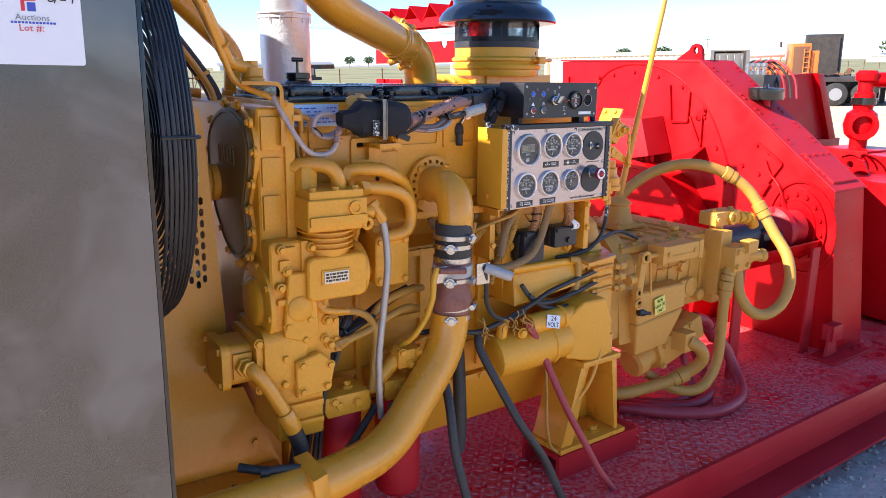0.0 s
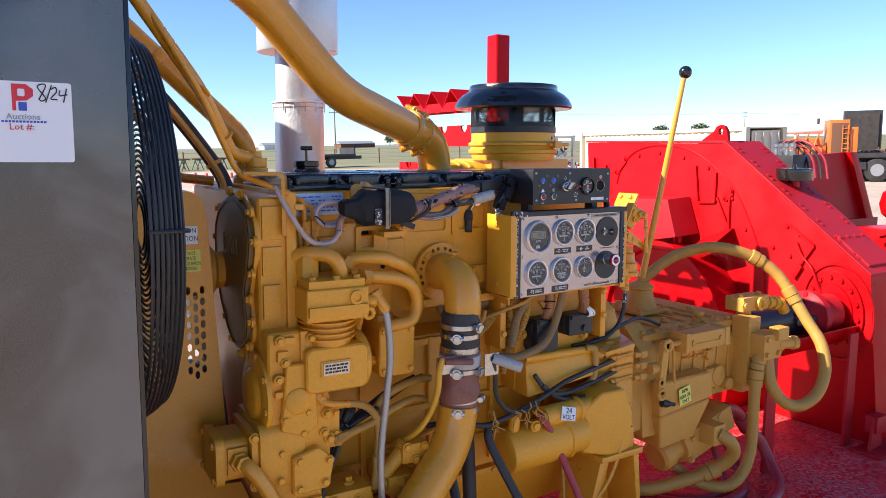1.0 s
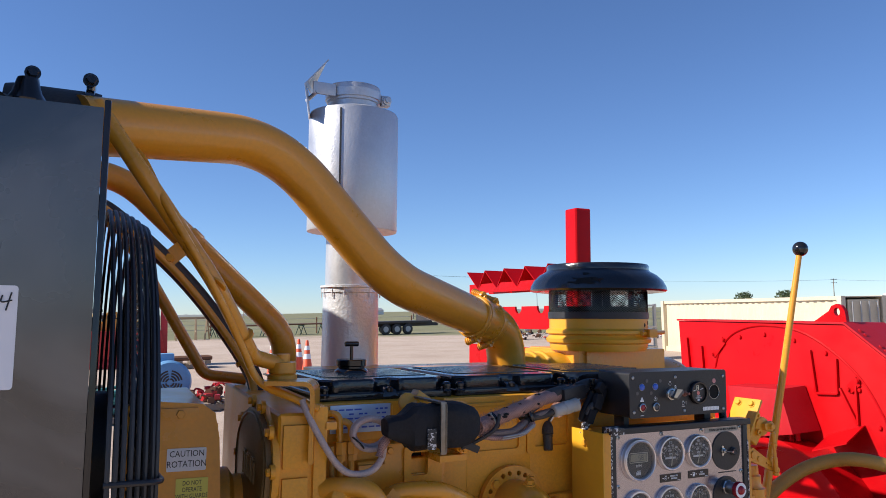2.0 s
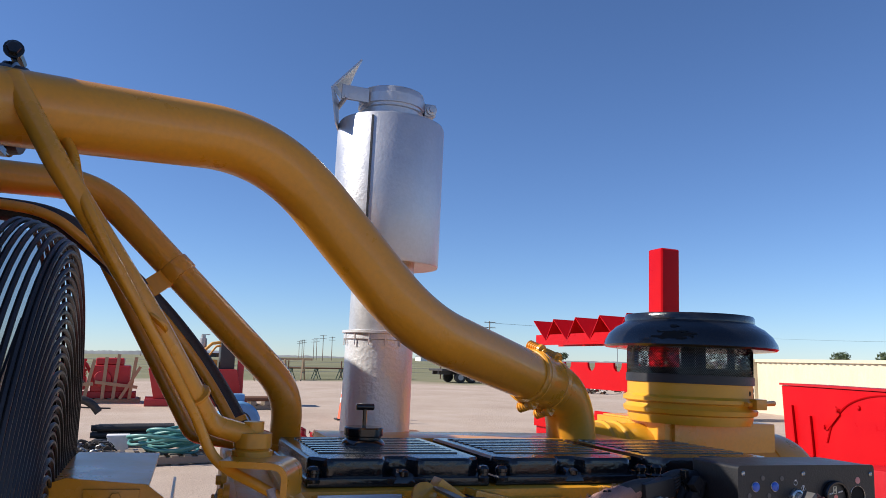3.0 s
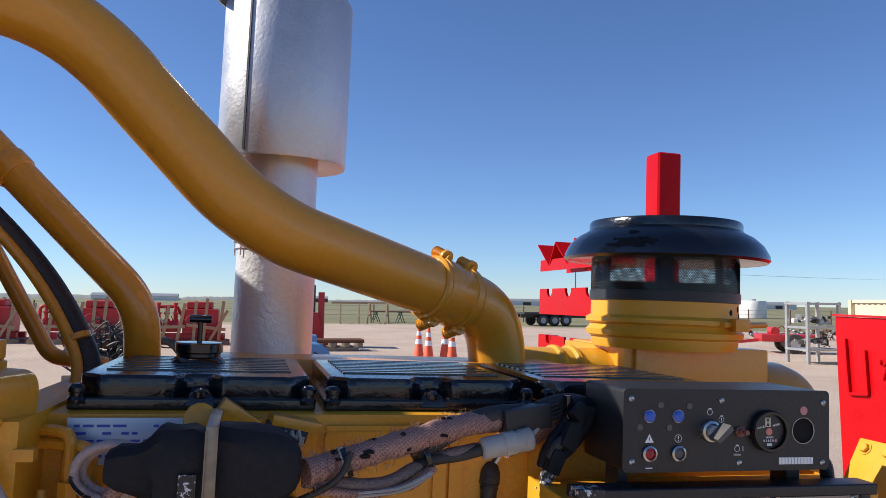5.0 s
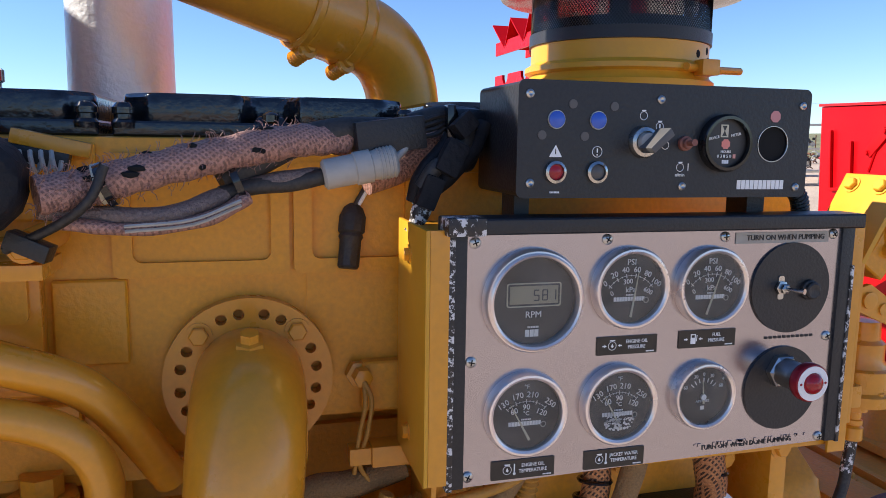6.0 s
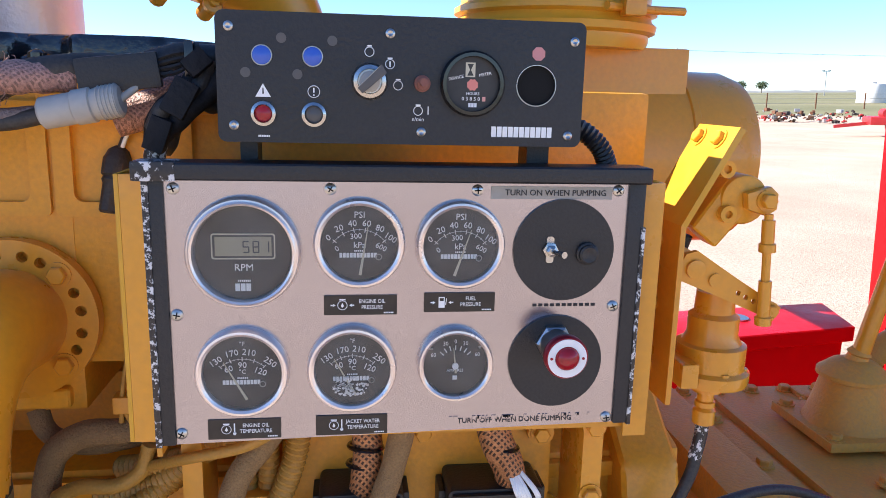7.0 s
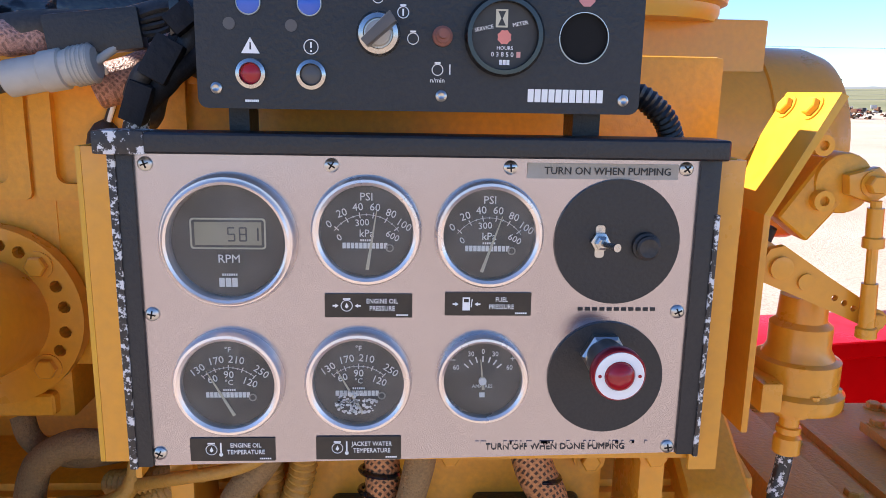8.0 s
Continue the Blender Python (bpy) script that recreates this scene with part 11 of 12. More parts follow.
# pale timber trestles beyond the pumps
ts = far("timber_trestle", -9.0, 46.0, "pale timber A-frame trestle standing in the yard", "trestle", "timber trestles")
for yy in (45.4, 46.6):
    for e in (-0.75, 0.75):
        part("leg", beam(B(), (-9.0 + e, yy, 0.0), (-9.0 + e * 0.15, yy, 1.35), 0.12, 0.08, up=(0, 1, 0)), timber, ts)
    part("tie", beam(B(), (-9.5, yy, 0.55), (-8.5, yy, 0.55), 0.05, 0.12), timber, ts)
part("ridge", beam(B(), (-9.0, 44.8, 1.38), (-9.0, 47.2, 1.38), 0.12, 0.14), timber, ts)
placed(ts, -6.6, 46.5, 80)
placed(ts, -12.0, 45.5, 15)
placed(ts, 7.2, 49.8, 85)
placed(ts, 9.2, 50.4, 70)
tk = far("tank_skid", 1.2, 23.0, "red tank skid carrying a yellow engine, silver stack and dark radiator", "tank skid")
part("tank", hexa(B(), [(-0.55, 22.4, 0.2), (2.05, 22.4, 0.2), (2.05, 23.9, 0.2), (-0.55, 23.9, 0.2), (-0.75, 22.3, 1.03), (1.86, 22.3, 1.03), (1.86, 24.0, 1.03), (-0.75, 24.0, 1.03)], 0.02), far_red, tk)
part("runner", box(B(), -0.8, 22.3, 0.0, 2.5, 22.5, 0.2, 0.01), far_red, tk)
part("runner", box(B(), -0.8, 23.7, 0.0, 2.5, 23.9, 0.2, 0.01), far_red, tk)
part("engine", box(B(), -0.12, 22.7, 1.03, 1.28, 23.4, 1.30, 0.05), yellow_drab, tk)
part("rocker_cover", box(B(), 0.2, 22.85, 1.30, 1.1, 23.2, 1.36, 0.03), asphalt_dark, tk)
for x in (0.05, 0.32, 0.60, 1.0):
    part("manifold", lathe(B(), (x, 22.66, 1.06), (0, 0, 1), [(0.06, 0), (0.09, 0.08), (0.05, 0.15), (0.06, 0.26), (0.03, 0.30)], 12), yellow_drab, tk)
part("air_cleaner", lathe(B(), (0.06, 22.9, 1.30), (0, 0, 1), [(0.10, 0), (0.12, 0.06), (0.12, 0.22), (0.10, 0.24)], 18), yellow_drab, tk)
part("rain_cap", lathe(B(), (0.06, 22.9, 1.54), (0, 0, 1), [(0.11, 0), (0.17, 0.03), (0.17, 0.10), (0.05, 0.14)], 18), asphalt_dark, tk)
part("stack", lathe(B(), (0.82, 23.0, 1.30), (0, 0, 1), [(0.07, 0), (0.07, 0.10), (0.115, 0.12), (0.115, 0.60), (0.07, 0.62), (0.07, 0.70)], 18), galvanised, tk)
part("rain_flap", box(B(), 0.76, 22.95, 2.01, 1.02, 23.05, 2.03), galvanised, tk)
part("charge_pipe", tube(B(), bent([(0.70, 22.75, 1.30), (0.72, 22.75, 1.42), (1.08, 22.72, 1.76), (1.36, 22.75, 1.80)], [0.10, 0.14], 6), 0.045, 12), yellow_drab, tk)
part("water_pipe", tube(B(), bent([(0.98, 22.8, 1.30), (1.0, 22.8, 1.40), (1.22, 22.8, 1.68), (1.36, 22.8, 1.70)], [0.08, 0.08], 6), 0.03, 12), yellow_drab, tk)
part("return_pipe", tube(B(), bent([(0.30, 22.7, 1.28), (0.30, 22.7, 1.52), (0.62, 22.7, 1.54), (0.64, 22.7, 1.40)], [0.10, 0.06], 6), 0.035, 12), yellow_drab, tk)
part("radiator", box(B(), 1.36, 22.6, 1.031, 1.80, 23.5, 1.84, 0.03), asphalt_dark, tk)
part("radiator_top", lathe(B(), (1.62, 22.9, 1.84), (0, 0, 1), [(0.07, 0), (0.07, 0.05), (0.04, 0.06), (0.04, 0.09)], 12), asphalt_dark, tk)
part("radiator_inlet", box(B(), 1.34, 22.8, 1.80, 1.55, 23.2, 1.90, 0.03), asphalt_dark, tk)
part("post", box(B(), 1.89, 22.45, 0.0, 2.08, 22.64, 1.63, 0.01), far_red, tk)
tk.location, tk.scale = (2.45, 25.8, 0), (1.0, 1.0, 1.1)


def pipe_rack(x, y, L, n, label, mat):
    t = far("pipe_rack", x, y, label, "pipe rack", "pipe racks in the yard")
    for s in (-0.42, 0.0, 0.42):
        xx = x + s * L
        part("trestle", box(B(), xx - 0.05, y - 0.55, 0.62, xx + 0.05, y + 0.55, 0.72), green_pipe, t)
        for yy in (y - 0.45, y + 0.45):
            for e in (-0.25, 0.25):
                part("leg", beam(B(), (xx + e, yy, 0.0), (xx, yy, 0.65), 0.05, 0.05, up=(0, 1, 0)), green_pipe, t)
    for k in range(n):
        part("pipe", cyl(B(), (x - L / 2 + 0.1 * (k % 3), y - 0.5 + k / n, 0.77), (x + L / 2 - 0.15 * (k % 2), y - 0.5 + k / n, 0.77), 0.045, seg=8), mat, t)
    return t


pr = pipe_rack(11.2, 53.0, 4.2, 9, "row of steel pipes laid on green trestles", rust)
placed(pr, 16.0, 54.5, 6)
sk = far("timber_bolsters", 3.6, 23.9, "low stack of timber bolsters with steel pipes on them", "timber stack")
for k in range(4):
    part("bolster", box(B(), 3.0 + 0.4 * k, 23.4, 0.131, 3.15 + 0.4 * k, 24.4, 0.24), old_timber, sk)
for k in range(4):
    part("pipe", cyl(B(), (2.9, 23.5 + 0.22 * k, 0.30), (4.4, 23.5 + 0.22 * k, 0.30), 0.06, seg=10), rust, sk)


def flatbed(x, y, L, turn, label):
    t = far("flatbed_trailer", x, y, label, "trailer", "trailers in the yard")
    part("bed", turned(box(B(), x - L / 2, y - 1.1, 0.78, x + L / 2, y + 1.1, 0.92, 0.01), x, y, turn), asphalt_dark, t)
    for yy in (-0.45, 0.45):
        part("frame_rail", turned(box(B(), x - L / 2, y + yy - 0.06, 0.55, x + L / 2 + 0.8, y + yy + 0.06, 0.78), x, y, turn), asphalt_dark, t)
    for k in range(3):
        for yy in (-1.05, 1.05):
            p = (x - L * 0.22 + 0.85 * k, y + yy * 0.82, 0.38)
            q = (p[0], y + yy * 1.02, 0.38)
            wheel = part("wheel", turned(cyl(B(), p, q, 0.38, seg=20, bev=0.04), x, y, turn), rubber, t)
            part("rim", turned(cyl(B(), (p[0], y + yy * 0.97, 0.38), (p[0], y + yy * 1.03, 0.38), 0.20, seg=14), x, y, turn), galvanised, wheel)
    part("headboard", turned(box(B(), x + L / 2 - 0.1, y - 1.05, 0.92, x + L / 2, y + 1.05, 1.35), x, y, turn), asphalt_dark, t)
    return t


flatbed(20.8, 48.3, 5.0, 4, "black flatbed trailer parked empty at the yard's edge")
flatbed(26.0, 13.0, 6.0, -50, "long black lowbed trailer under orange machines")


# the long cream container row, closed at the near end in white
def container(x, y, L, turn, label, mat, end_mat):
    t = far("shipping_container", x, y, label, "container")
    bm = B()
    W, H = -1.25, 1.79
    for side in (W, 0):
        n = int(L / 0.28)
        pts = []
        for k in range(n):
            x0 = x + 0.15 + k * (L - 0.3) / n
            s = (L - 0.3) / n
            pts += [(x0, 0.0), (x0 + s * 0.3, 0.0), (x0 + s * 0.5, 0.036), (x0 + s * 0.8, 0.036)]
        pts.append((x + L - 0.15, 0.0))
        lo = [bm.verts.new((p, y + side + (d if side == 0 else -d), 0.15)) for p, d in pts]
        hi = [bm.verts.new((p, y + side + (d if side == 0 else -d), H - 0.08)) for p, d in pts]
        for k in range(len(pts) - 1):
            bm.faces.new((lo[k], lo[k + 1], hi[k + 1], hi[k]))
    part("corrugated_wall", turned(bm, x, y, turn), mat, t)
    part("roof", turned(box(B(), x, y, H - 0.04, x + L, y + W, H - 0.01), x, y, turn), end_mat, t)
    part("near_end", turned(box(B(), x + 0.02, y - 0.1, 0.15, x + 0.06, y + W + 0.1, H - 0.1), x, y, turn), end_mat, t)
    part("far_end", turned(box(B(), x + L - 0.06, y - 0.1, 0.15, x + L - 0.02, y + W + 0.1, H - 0.1), x, y, turn), end_mat, t)
    for xx in (x, x + L - 0.15):
        for yy in (y - 0.01, y + W - 0.14):
            part("corner_post", turned(box(B(), xx, yy, 0, xx + 0.15, yy + 0.15, H, 0.01), x, y, turn), mat, t)
    for yy in (y - 0.01, y + W - 0.09):
        for z in (0.0, H - 0.1):
            part("rail", turned(box(B(), x + 0.15, yy, z, x + L - 0.15, yy + 0.1, z + (0.16 if z == 0 else 0.1)), x, y, turn), mat, t)
    for k in range(4):
        yy = y - 0.2 - 0.28 * k
        part("lock_bar", turned(cyl(B(), (x - 0.03, yy, 0.15), (x - 0.03, yy, H - 0.15), 0.02, seg=8), x, y, turn), galvanised, t)
    return t


container(18.7, 13.0, 8.2, 80.4, "low cream corrugated shipping container, pale in the sun", cream, cream)


def orange_unit(x, y, turn, label):
    """An engine unit: orange housing with a ladder, a bank of engine parts, a white silencer and a radiator."""
    t = far("orange_machine", x, y, label, "engine unit", "orange engine units")
    put = lambda bm: turned(bm, x, y, turn)
    part("chassis", put(box(B(), x - 2.6, y - 1.1, 0.6, x + 2.6, y + 1.1, 0.95, 0.02)), asphalt_dark, t)
    part("housing", put(box(B(), x + 0.5, y - 1.0, 0.96, x + 1.6, y + 1.0, 2.95, 0.03)), orange, t)
    # brown sheet added to put this side's shade into colour
    part("side_shade", put(box(B(), x + 0.6, y - 1.03, 1.05, x + 1.5, y - 1.003, 2.8, 0.01)), rust, t, "brown sheet painting the housing's shaded side")
    for k in range(7):
        part("rung", put(cyl(B(), (x + 1.2, y - 1.1, 1.1 + 0.24 * k), (x + 1.5, y - 1.1, 1.1 + 0.24 * k), 0.02, seg=8)), orange, t)
    for xx in (1.2, 1.5):
        part("ladder_rail", put(cyl(B(), (x + xx, y - 1.1, 1.0), (x + xx, y - 1.1, 2.7), 0.025, seg=8)), orange, t)
    part("engine_block", put(box(B(), x - 2.0, y - 0.5, 0.96, x + 0.4, y + 0.5, 1.75, 0.05)), orange, t)
    part("top_duct", put(box(B(), x - 1.9, y - 0.6, 1.76, x + 0.2, y + 0.6, 2.1, 0.08, 3)), orange, t)
    for k in range(6):
        part("cylinder_cover", put(box(B(), x - 1.85 + 0.35 * k, y - 0.75, 1.25, x - 1.6 + 0.35 * k, y - 0.5, 1.65, 0.03)), orange, t)
    for k in range(3):
        part("pipe", put(hose([(x - 1.7 + 0.6 * k, y - 0.7, 1.1), (x - 1.6 + 0.6 * k, y - 0.9, 1.5), (x - 1.4 + 0.6 * k, y - 0.7, 2.0), (x - 1.2 + 0.6 * k, y - 0.4, 2.3)], 0.05, 5, 8)), orange, t)
    part("intake_box", put(box(B(), x - 2.6, y - 0.5, 1.5, x - 2.05, y + 0.5, 2.25, 0.06)), orange, t)
    part("silencer", put(cyl(B(), (x - 1.9, y + 0.1, 2.55), (x + 0.3, y + 0.1, 2.55), 0.24, seg=20, bev=0.05)), white_far, t)
    part("silencer_leg", put(cyl(B(), (x - 1.3, y + 0.1, 2.1), (x - 1.3, y + 0.1, 2.35), 0.08, seg=12)), white_far, t)
    part("exhaust", put(cyl(B(), (x + 0.0, y + 0.1, 2.75), (x + 0.0, y + 0.1, 3.05), 0.08, seg=12)), dark_iron, t)
    part("bracket_frame", put(box(B(), x + 1.65, y - 0.9, 0.96, x + 2.1, y + 0.9, 2.6, 0.03)), orange, t)
    return t


ou = orange_unit(24.2, 14.3, -50, "orange engine unit with housing, ladder and white silencer on a trailer")
ou.scale = (0.52, 0.52, 0.68)
placed(ou, 28.2, 10.6, -8)
bx = far("dark_radiator_block", 33.6, 18.3, "large dark grey cooler block standing on dark trailer beams", "cooler")
put = lambda bm: turned(bm, 33.2, 19.0, -52)
part("frame", put(box(B(), 32.6, 18.9, 0.70, 33.8, 19.15, 2.35, 0.03)), asphalt_dark, bx)
part("core", put(box(B(), 32.72, 18.84, 0.82, 33.68, 18.89, 2.25)), dark_iron, bx)
for k in range(2):
    part("beam", put(box(B(), 31.8, 18.3 + 0.8 * k, 0.52, 35.4, 18.45 + 0.8 * k, 0.70)), rust, bx)
    for xx in (32.0, 33.5, 35.0):
        part("leg", put(box(B(), xx, 18.3 + 0.8 * k, 0, xx + 0.15, 18.44 + 0.8 * k, 0.52)), dark_iron, bx)
bx.location = (27.3, 13.6, 0)
parts_heap("loose_iron", 26.9, 13.7, 0.70, 1.8, 0.9, 0.6, [dark_iron, rust], 24, "rusty iron parts loaded on dark beams", "machine parts", 12)


def steel_rack(x, y, label):
    t = far("storage_rack", x, y, label, "rack")
    for xx in (x - 0.5, x + 0.5):
        for yy in (y - 0.4, y + 0.4):
            part("upright", box(B(), xx - 0.04, yy - 0.04, 0, xx + 0.04, yy + 0.04, 1.68), galvanised, t)
    for z in (0.35, 0.95, 1.6):
        part("shelf", box(B(), x - 0.55, y - 0.45, z, x + 0.55, y + 0.45, z + 0.06), galvanised, t)
    return t


steel_rack(16.1, 18.25, "galvanised storage rack with crates standing on the caliche")
parts_heap("rack_goods", 16.1, 18.25, 0.41, 0.8, 0.6, 0.5, [dark_iron, galvanised, rust], 14, "mixed dark parts on a rack shelf", "machine parts", 21)
parts_heap("upper_rack_goods", 16.1, 18.25, 1.01, 0.8, 0.6, 0.5, [dark_iron, galvanised, white_far], 14, "mixed pale and dark parts on a rack shelf", "machine parts", 22)


# a low red implement trailer
ht = far("implement_trailer", 18.3, 22.2, "low red implement trailer with one pair of wheels", "trailer")
part("bed", turned(box(B(), 17.5, 21.6, 0.38, 19.3, 22.8, 0.62, 0.03), 18.3, 22.2, -25), far_red, ht)
part("winch", turned(cyl(B(), (18.0, 21.9, 0.72), (18.0, 22.5, 0.72), 0.14, seg=16), 18.3, 22.2, -25), far_red, ht)
part("drawbar", turned(beam(B(), (16.6, 22.2, 0.3), (17.6, 22.2, 0.42), 0.1, 0.1), 18.3, 22.2, -25), far_red, ht)
for yy in (21.45, 22.75):
    w = part("wheel", turned(cyl(B(), (18.5, yy, 0.32), (18.5, yy + 0.2, 0.32), 0.32, seg=20, bev=0.04), 18.3, 22.2, -25), rubber, ht)
    part("rim", turned(cyl(B(), (18.5, yy - 0.01, 0.32), (18.5, yy + 0.21, 0.32), 0.16, seg=14), 18.3, 22.2, -25), galvanised, w)
# the scrap row along the far side
rr_ = random.Random(9)
mixes = ([far_red, rust, galvanised], [galvanised, dark_iron, rust], [galvanised, dark_iron, far_red, rust])
for k in range(3, 12):
    x = 16.0 + 1.55 * k + rr_.uniform(-0.3, 0.3)
    y = 36.5 - 0.9 * k + rr_.uniform(-0.4, 0.4)
    parts_heap("scrap_pile", x, y, 0, 2.2, 1.2, 0.75, mixes[k % 3], 40, "pile of mixed red and rusty oilfield scrap by the pasture", "scrap", 30 + k)

# ---------------------------------------------------------------- poles, wires, fence and horizon
def power_pole(x, y, h, label="weathered wooden power pole with crossarms", arms=2):
    t = far("power_pole", x, y, label, "power pole", "power poles in the pasture")
    part("pole", lathe(B(), (x, y, 0), (0, 0, 1), [(0.17, 0), (0.11, h)], 12), old_timber, t)
    for k in range(arms):
        z = h - 0.35 - 1.1 * k
        part("crossarm", box(B(), x - 1.25, y - 0.18, z, x + 1.25, y - 0.06, z + 0.13), old_timber, t)
        for e in (-1.1, -0.5, 0.5, 1.1):
            part("insulator", lathe(B(), (x + e, y - 0.12, z + 0.13), (0, 0, 1), [(0.03, 0), (0.06, 0.05), (0.03, 0.1), (0.05, 0.14), (0.02, 0.2)], 8), galvanised, t)
    return t


p0 = power_pole(64.5, 141.0, 9.5)
for x, y in ((71, 400), (69, 380), (67, 364), (69, 350), (66, 328), (58, 276), (66, 297), (214.0, 152.0), (330.0, 130.0), (-7, 400)):
    placed(p0, x, y, rr_.uniform(-15, 15))
lp = far("yard_light_pole", 140.0, 207.0, "grey steel yard light pole with twin lamp heads", "light pole")
part("pole", lathe(B(), (140.0, 207.0, 0), (0, 0, 1), [(0.14, 0), (0.10, 6.9)], 12), galvanised, lp)
part("arm", box(B(), 139.0, 206.9, 6.9, 141.0, 207.1, 7.0), galvanised, lp)
for e in (-0.9, 0.9):
    part("lamp_head", box(B(), 140.0 + e - 0.3, 206.7, 7.0, 140.0 + e + 0.3, 207.3, 7.25, 0.05), asphalt_dark, lp)
pw = far("power_line", 40, 80, "thin sagging power line wires", "power line")
stops = [V((x, y, 9.1)) for x, y in ((64.5, 141), (214, 152), (330, 130))]
for e in (-1.1, 1.1):
    for a, b in zip(stops, stops[1:]):
        pts = [a.lerp(b, i / 10) + V((e, -0.1, -0.9 * 4 * (i / 10) * (1 - i / 10))) for i in range(11)]
        part("wire", tube(B(), pts, 0.014, 5), asphalt_dark, pw)
fn = far("wire_fence", 20, 56, "low wire fence on thin posts along the pasture", "fence")
for k in range(46):
    x = -50 + 4 * k
    part("post", cyl(B(), (x, 58 - 0.05 * x, 0), (x, 58 - 0.05 * x, 1.25), 0.05, seg=6), rust, fn)
for z in (0.45, 0.8, 1.15):
    part("wire", tube(B(), [(-50, 60.5, z), (40, 56, z), (130, 51.5, z)], 0.012, 4), galvanised, fn)


def shed(x, y, w, d, h, mat, label):
    t = far("far_shed", x, y, label, "shed", "far sheds")
    part("wall", box(B(), x - w / 2, y - d / 2, 0, x + w / 2, y + d / 2, h), mat, t)
    part("roof", prism(B(), [(y - d / 2 - 0.4, h), (y, h + d * 0.16), (y + d / 2 + 0.4, h)], "x", x - w / 2 - 0.3, x + w / 2 + 0.3), galvanised, t)
    part("door", box(B(), x - w * 0.1, y - d / 2 - 0.06, 0, x + w * 0.1, y - d / 2 - 0.01, h * 0.8), asphalt_dark, t)
    return t


for x, y, w, m in ((-60, 420, 60, white_far), (30, 460, 40, rust), (150, 400, 34, white_far), (185, 380, 30, rust), (260, 330, 30, white_far), (330, 250, 46, white_far), (360, 160, 40, cream)):
    shed(x, y, w * 0.7, 9, 2.3, m, "long low shed on the far horizon")
tk2 = far("stock_tank", 62, 82, "small white storage tank standing in the pasture", "tank")
part("shell", cyl(B(), (62, 82, 0), (62, 82, 2.2), 1.6, seg=24, bev=0.1), white_far, tk2)
part("hatch", cyl(B(), (62, 82, 2.2), (62, 82, 2.4), 0.4, seg=16), galvanised, tk2)


def far_tree(x, y, h, seed):
    r = random.Random(seed)
    t = far("tree", x, y, "rounded green tree standing alone on the far plain", "tree", "far trees")
    part("trunk", lathe(B(), (x, y, 0), (0, 0, 1), [(h * 0.05, 0), (h * 0.03, h * 0.45)], 8), old_timber, t)
    for k in range(5):
        a = r.uniform(0, 6.28)
        part("limb", cyl(B(), (x, y, h * 0.35), (x + math.cos(a) * h * 0.3, y + math.sin(a) * h * 0.3, h * 0.7), h * 0.018, h * 0.006, seg=6), old_timber, t)
    bm = B()
    for k in range(420):
        v = V((r.gauss(0, 1), r.gauss(0, 1), r.gauss(0, 1))).normalized() * r.uniform(0.4, 1.0)
        c = V((x + v.x * h * 0.5, y + v.y * h * 0.5, h * 0.64 + v.z * h * 0.34 + 0.1 * h * noise.noise(v * 2.5)))
        s = h * r.uniform(0.05, 0.10)
        q = [c + V((r.uniform(-s, s), r.uniform(-s, s), r.uniform(-s, s))) for _ in range(3)]
        bm.faces.new([bm.verts.new(p) for p in q])
        q = [c + V((r.uniform(-s, s), r.uniform(-s, s), r.uniform(-s, s))) for _ in range(3)]
        bm.faces.new([bm.verts.new(p) for p in q])
    part("crown", bm, leaf, t)
    return t


tr = far_tree(273, 500, 8.5, 3)
for x, y in ((296, 512), (290, 230), (300, 262), (270, 120)):
    placed(tr, x, y, x)

# low mesquite and mesas along the horizon, with haze mixed into their colour
bm = B()
for x0, x1, y, h in ((-260, -60, 640, 4.0), (-70, 30, 700, 4.0), (60, 200, 760, 2.5), (330, 520, 640, 2.5)):
    n = 60
    lo = [bm.verts.new((x0 + (x1 - x0) * i / n, y, 0)) for i in range(n + 1)]
    hi = [bm.verts.new((x0 + (x1 - x0) * i / n, y + 6, h * (0.25 + 0.75 * math.sin(math.pi * i / n) ** 0.4) * (0.8 + 0.5 * noise.noise(V((i * 0.35, y, 0)))))) for i in range(n + 1)]
    bk_ = [bm.verts.new((x0 + (x1 - x0) * i / n, y + 30, 0)) for i in range(n + 1)]
    for i in range(n):
        bm.faces.new((lo[i], lo[i + 1], hi[i + 1], hi[i]))
        bm.faces.new((hi[i], hi[i + 1], bk_[i + 1], bk_[i]))
solo("far_scrub", bm, scrub, "low scrub along the far horizon, haze painted into its grey", "scrub", kind="stuff", skid=False)

# ---------------------------------------------------------------- the skid stands a little out of level
PIVOT = V((1.5, 1.57, 1.33))
LEAN = Matrix.Translation(PIVOT) @ Matrix.Rotation(radians(1.5), 4, "Y") @ Matrix.Translation(-PIVOT)
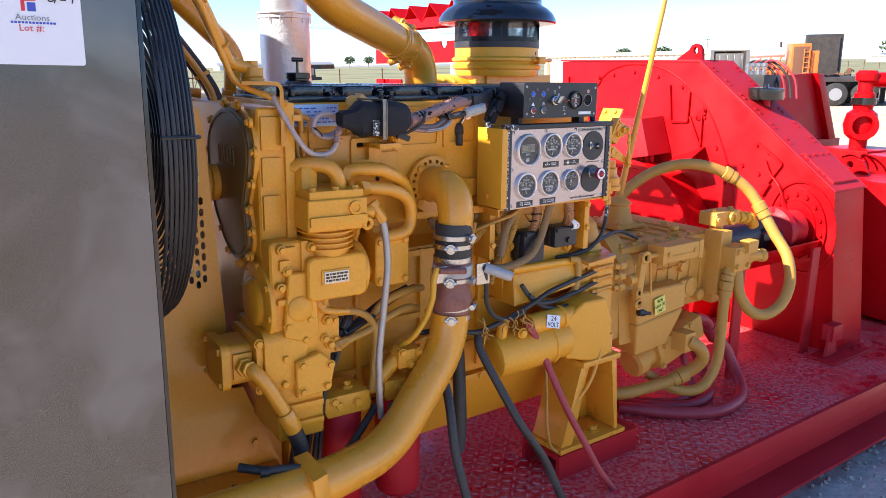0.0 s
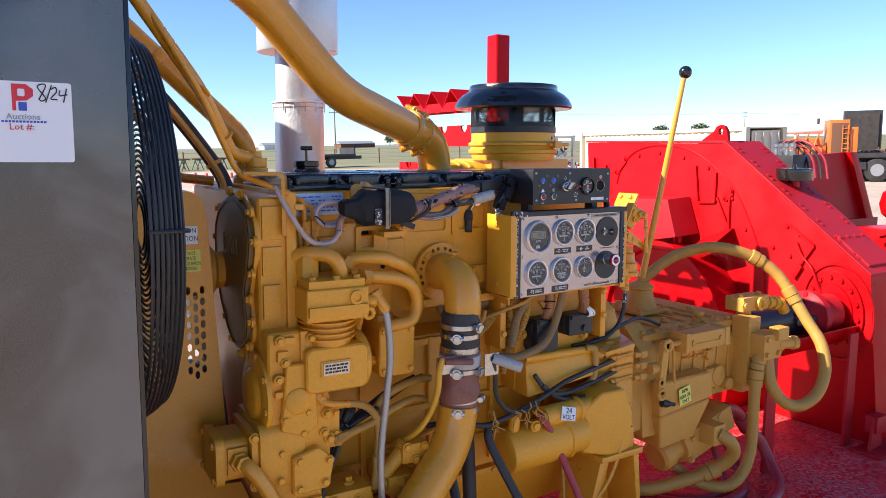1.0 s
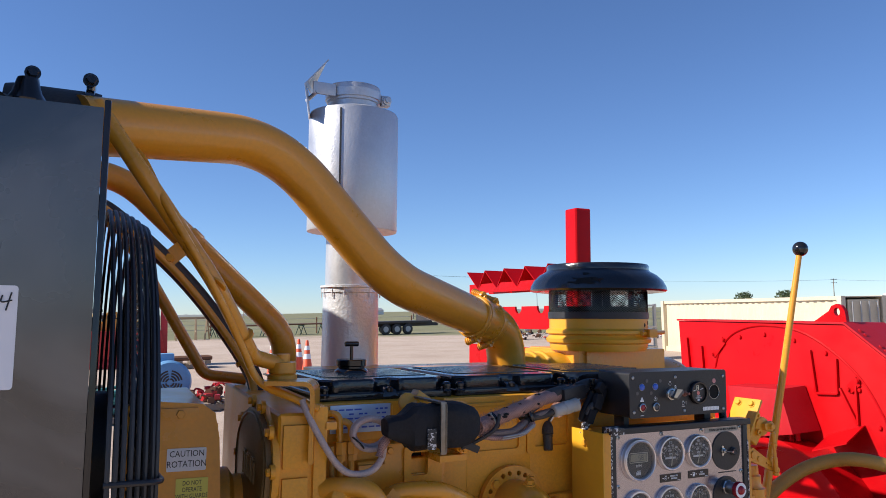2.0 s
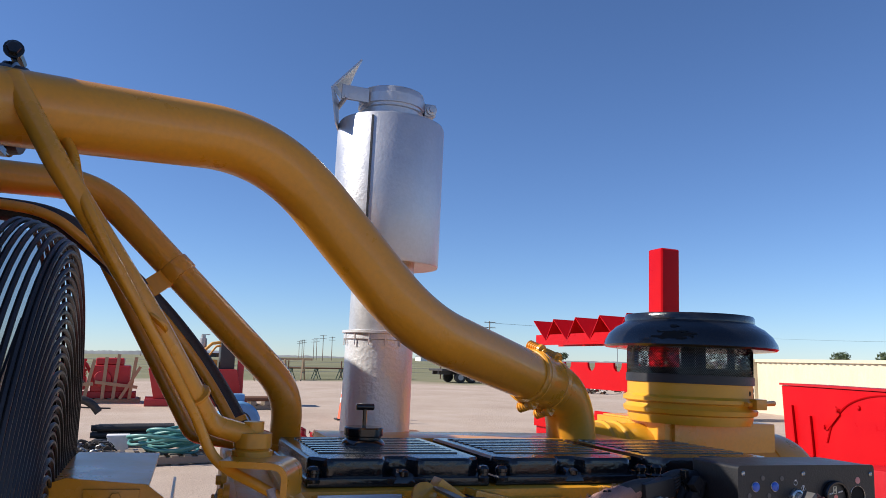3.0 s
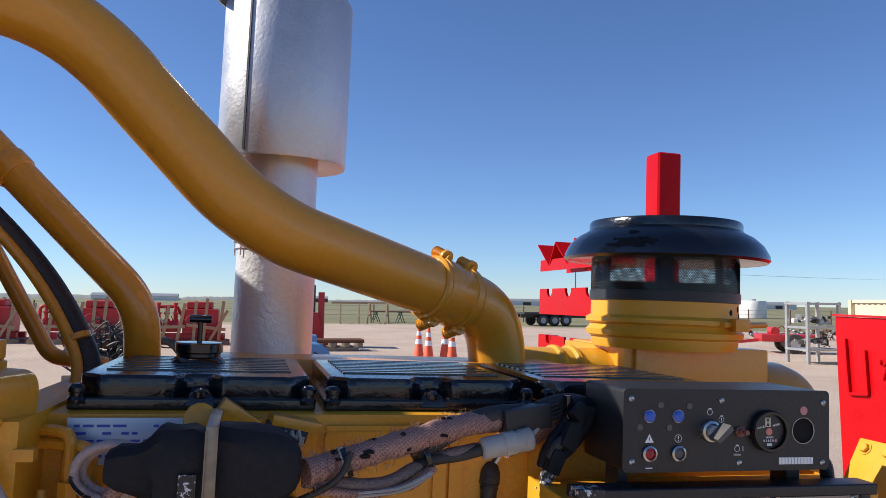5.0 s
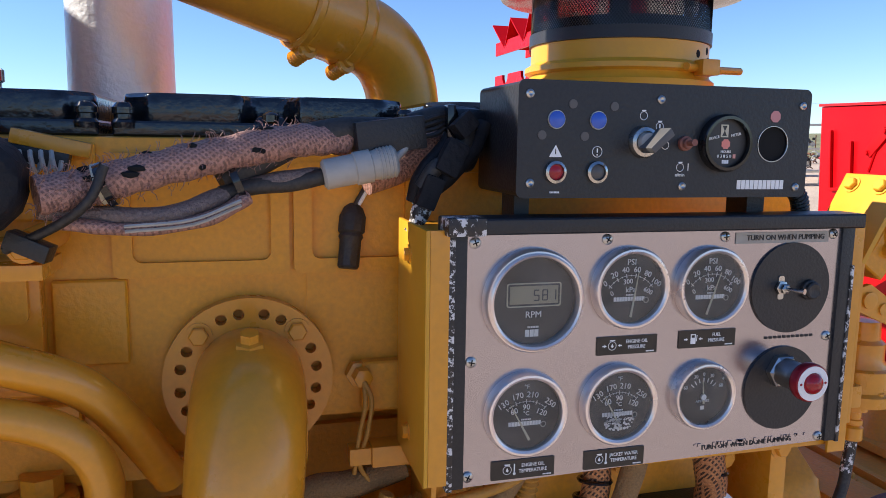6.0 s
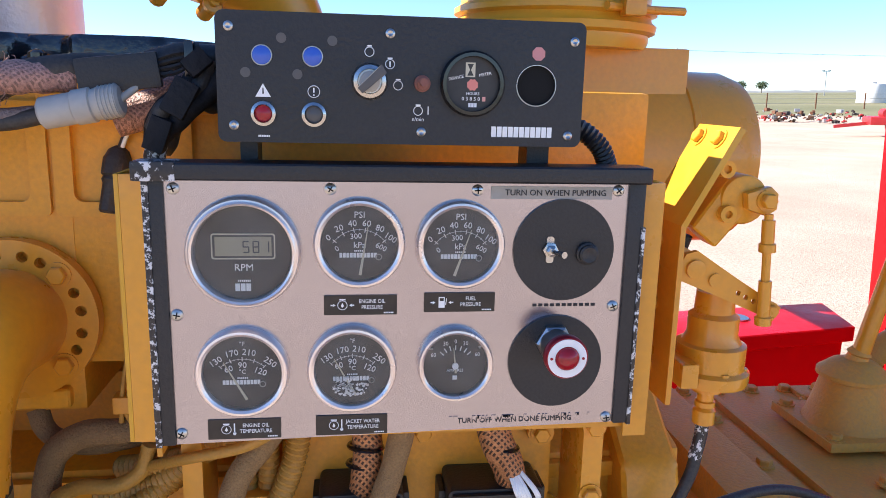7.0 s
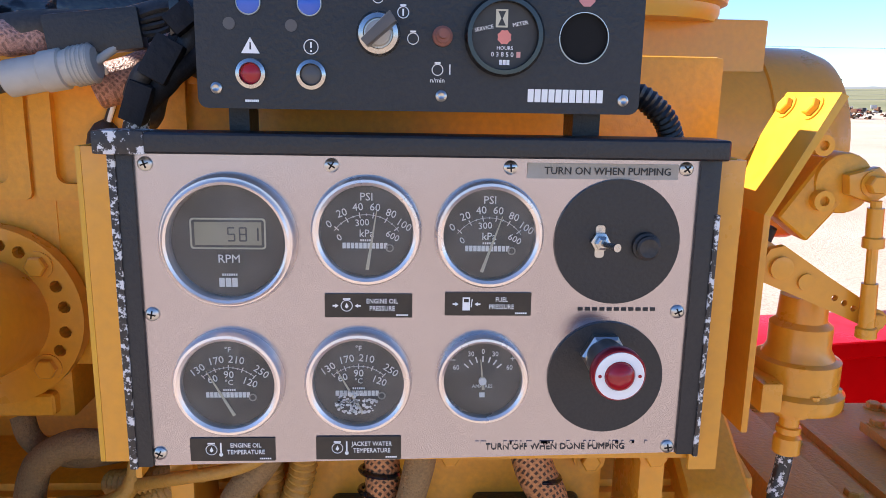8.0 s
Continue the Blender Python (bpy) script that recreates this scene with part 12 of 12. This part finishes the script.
# the radiator end and the low side of the engine sit a little aslant to the instrument side
SLANT = pose(-0.0479, 0.1316, 0.0478, 0.346, 0.372, -2.603) @ Matrix.Scale(0.967, 4)
SLANTED = ("radiator", "hose_coupling", "fan_guard", "cooling_fan", "auction_tag", "belt_guard", "caution_label", "warning_label", "hydraulic_pump", "air_compressor",
           "coolant_line", "braided_hose", "hose_joint", "water_pipe", "braided_loop", "fuel_tubes", "fuel_filter", "oil_filter",
           "priming_pump", "fuel_pump", "transfer_pump", "fuel_line", "drain_hose", "oil_line", "cable_bundle", "front_cable", "starter_motor", "volt_label", "battery_cable",
           "vent_hose", "control_cable", "sensor_lead", "breather_tube", "drain_tube", "starter_wiring", "hose_bulkhead",
           "drain_line", "hydraulic_lines", "pump_body")
SHIFTS = {"air_compressor": (-0.012, 0, 0.008), "hydraulic_pump": (0, 0, -0.012), "hose_bulkhead": (-0.022, 0, 0.004), "starter_motor": (-0.026, 0, 0.008), "volt_label": (-0.026, 0, 0.008),
          "battery_cable": (-0.022, 0, 0.008), "starter_wiring": (-0.026, 0, 0.008), "shift_lever": (0.005, 0, 0.008), "gear_oil_label": (-0.012, 0, 0), "position_sensor": (-0.012, -0.010, 0), "link_rod": (-0.012, -0.010, 0), "throttle_arm": (-0.012, 0.004, 0.013)}
FRONT_PARTS = ("gear_housing", "housing_rim", "lower_gear_case", "case_flange", "lower_case", "case_boss", "case_bolt", "edge_lug", "case_web", "case_step", "round_cover", "pump_adapter",
               "adapter_bolt", "cover_flange", "front_cover", "cover_bolt", "idler_cover", "idler_bolt", "crank_pulley", "front_support", "water_outlet", "lifting_bracket")
for ob in ON_SKID:
    m = ob.matrix_basis.copy()
    kind = ob.name.split(".")[0]
    ob.matrix_basis = Matrix.Translation(SHIFTS.get(kind, (0, 0, 0))) @ (SLANT if kind in SLANTED else Matrix.Identity(4)) @ LEAN @ m
    if ob == eng:
        for p in ob.children:
            if p.name.split(".")[0] in FRONT_PARTS:
                p.matrix_basis = (LEAN @ m).inverted() @ SLANT @ LEAN @ m @ p.matrix_basis
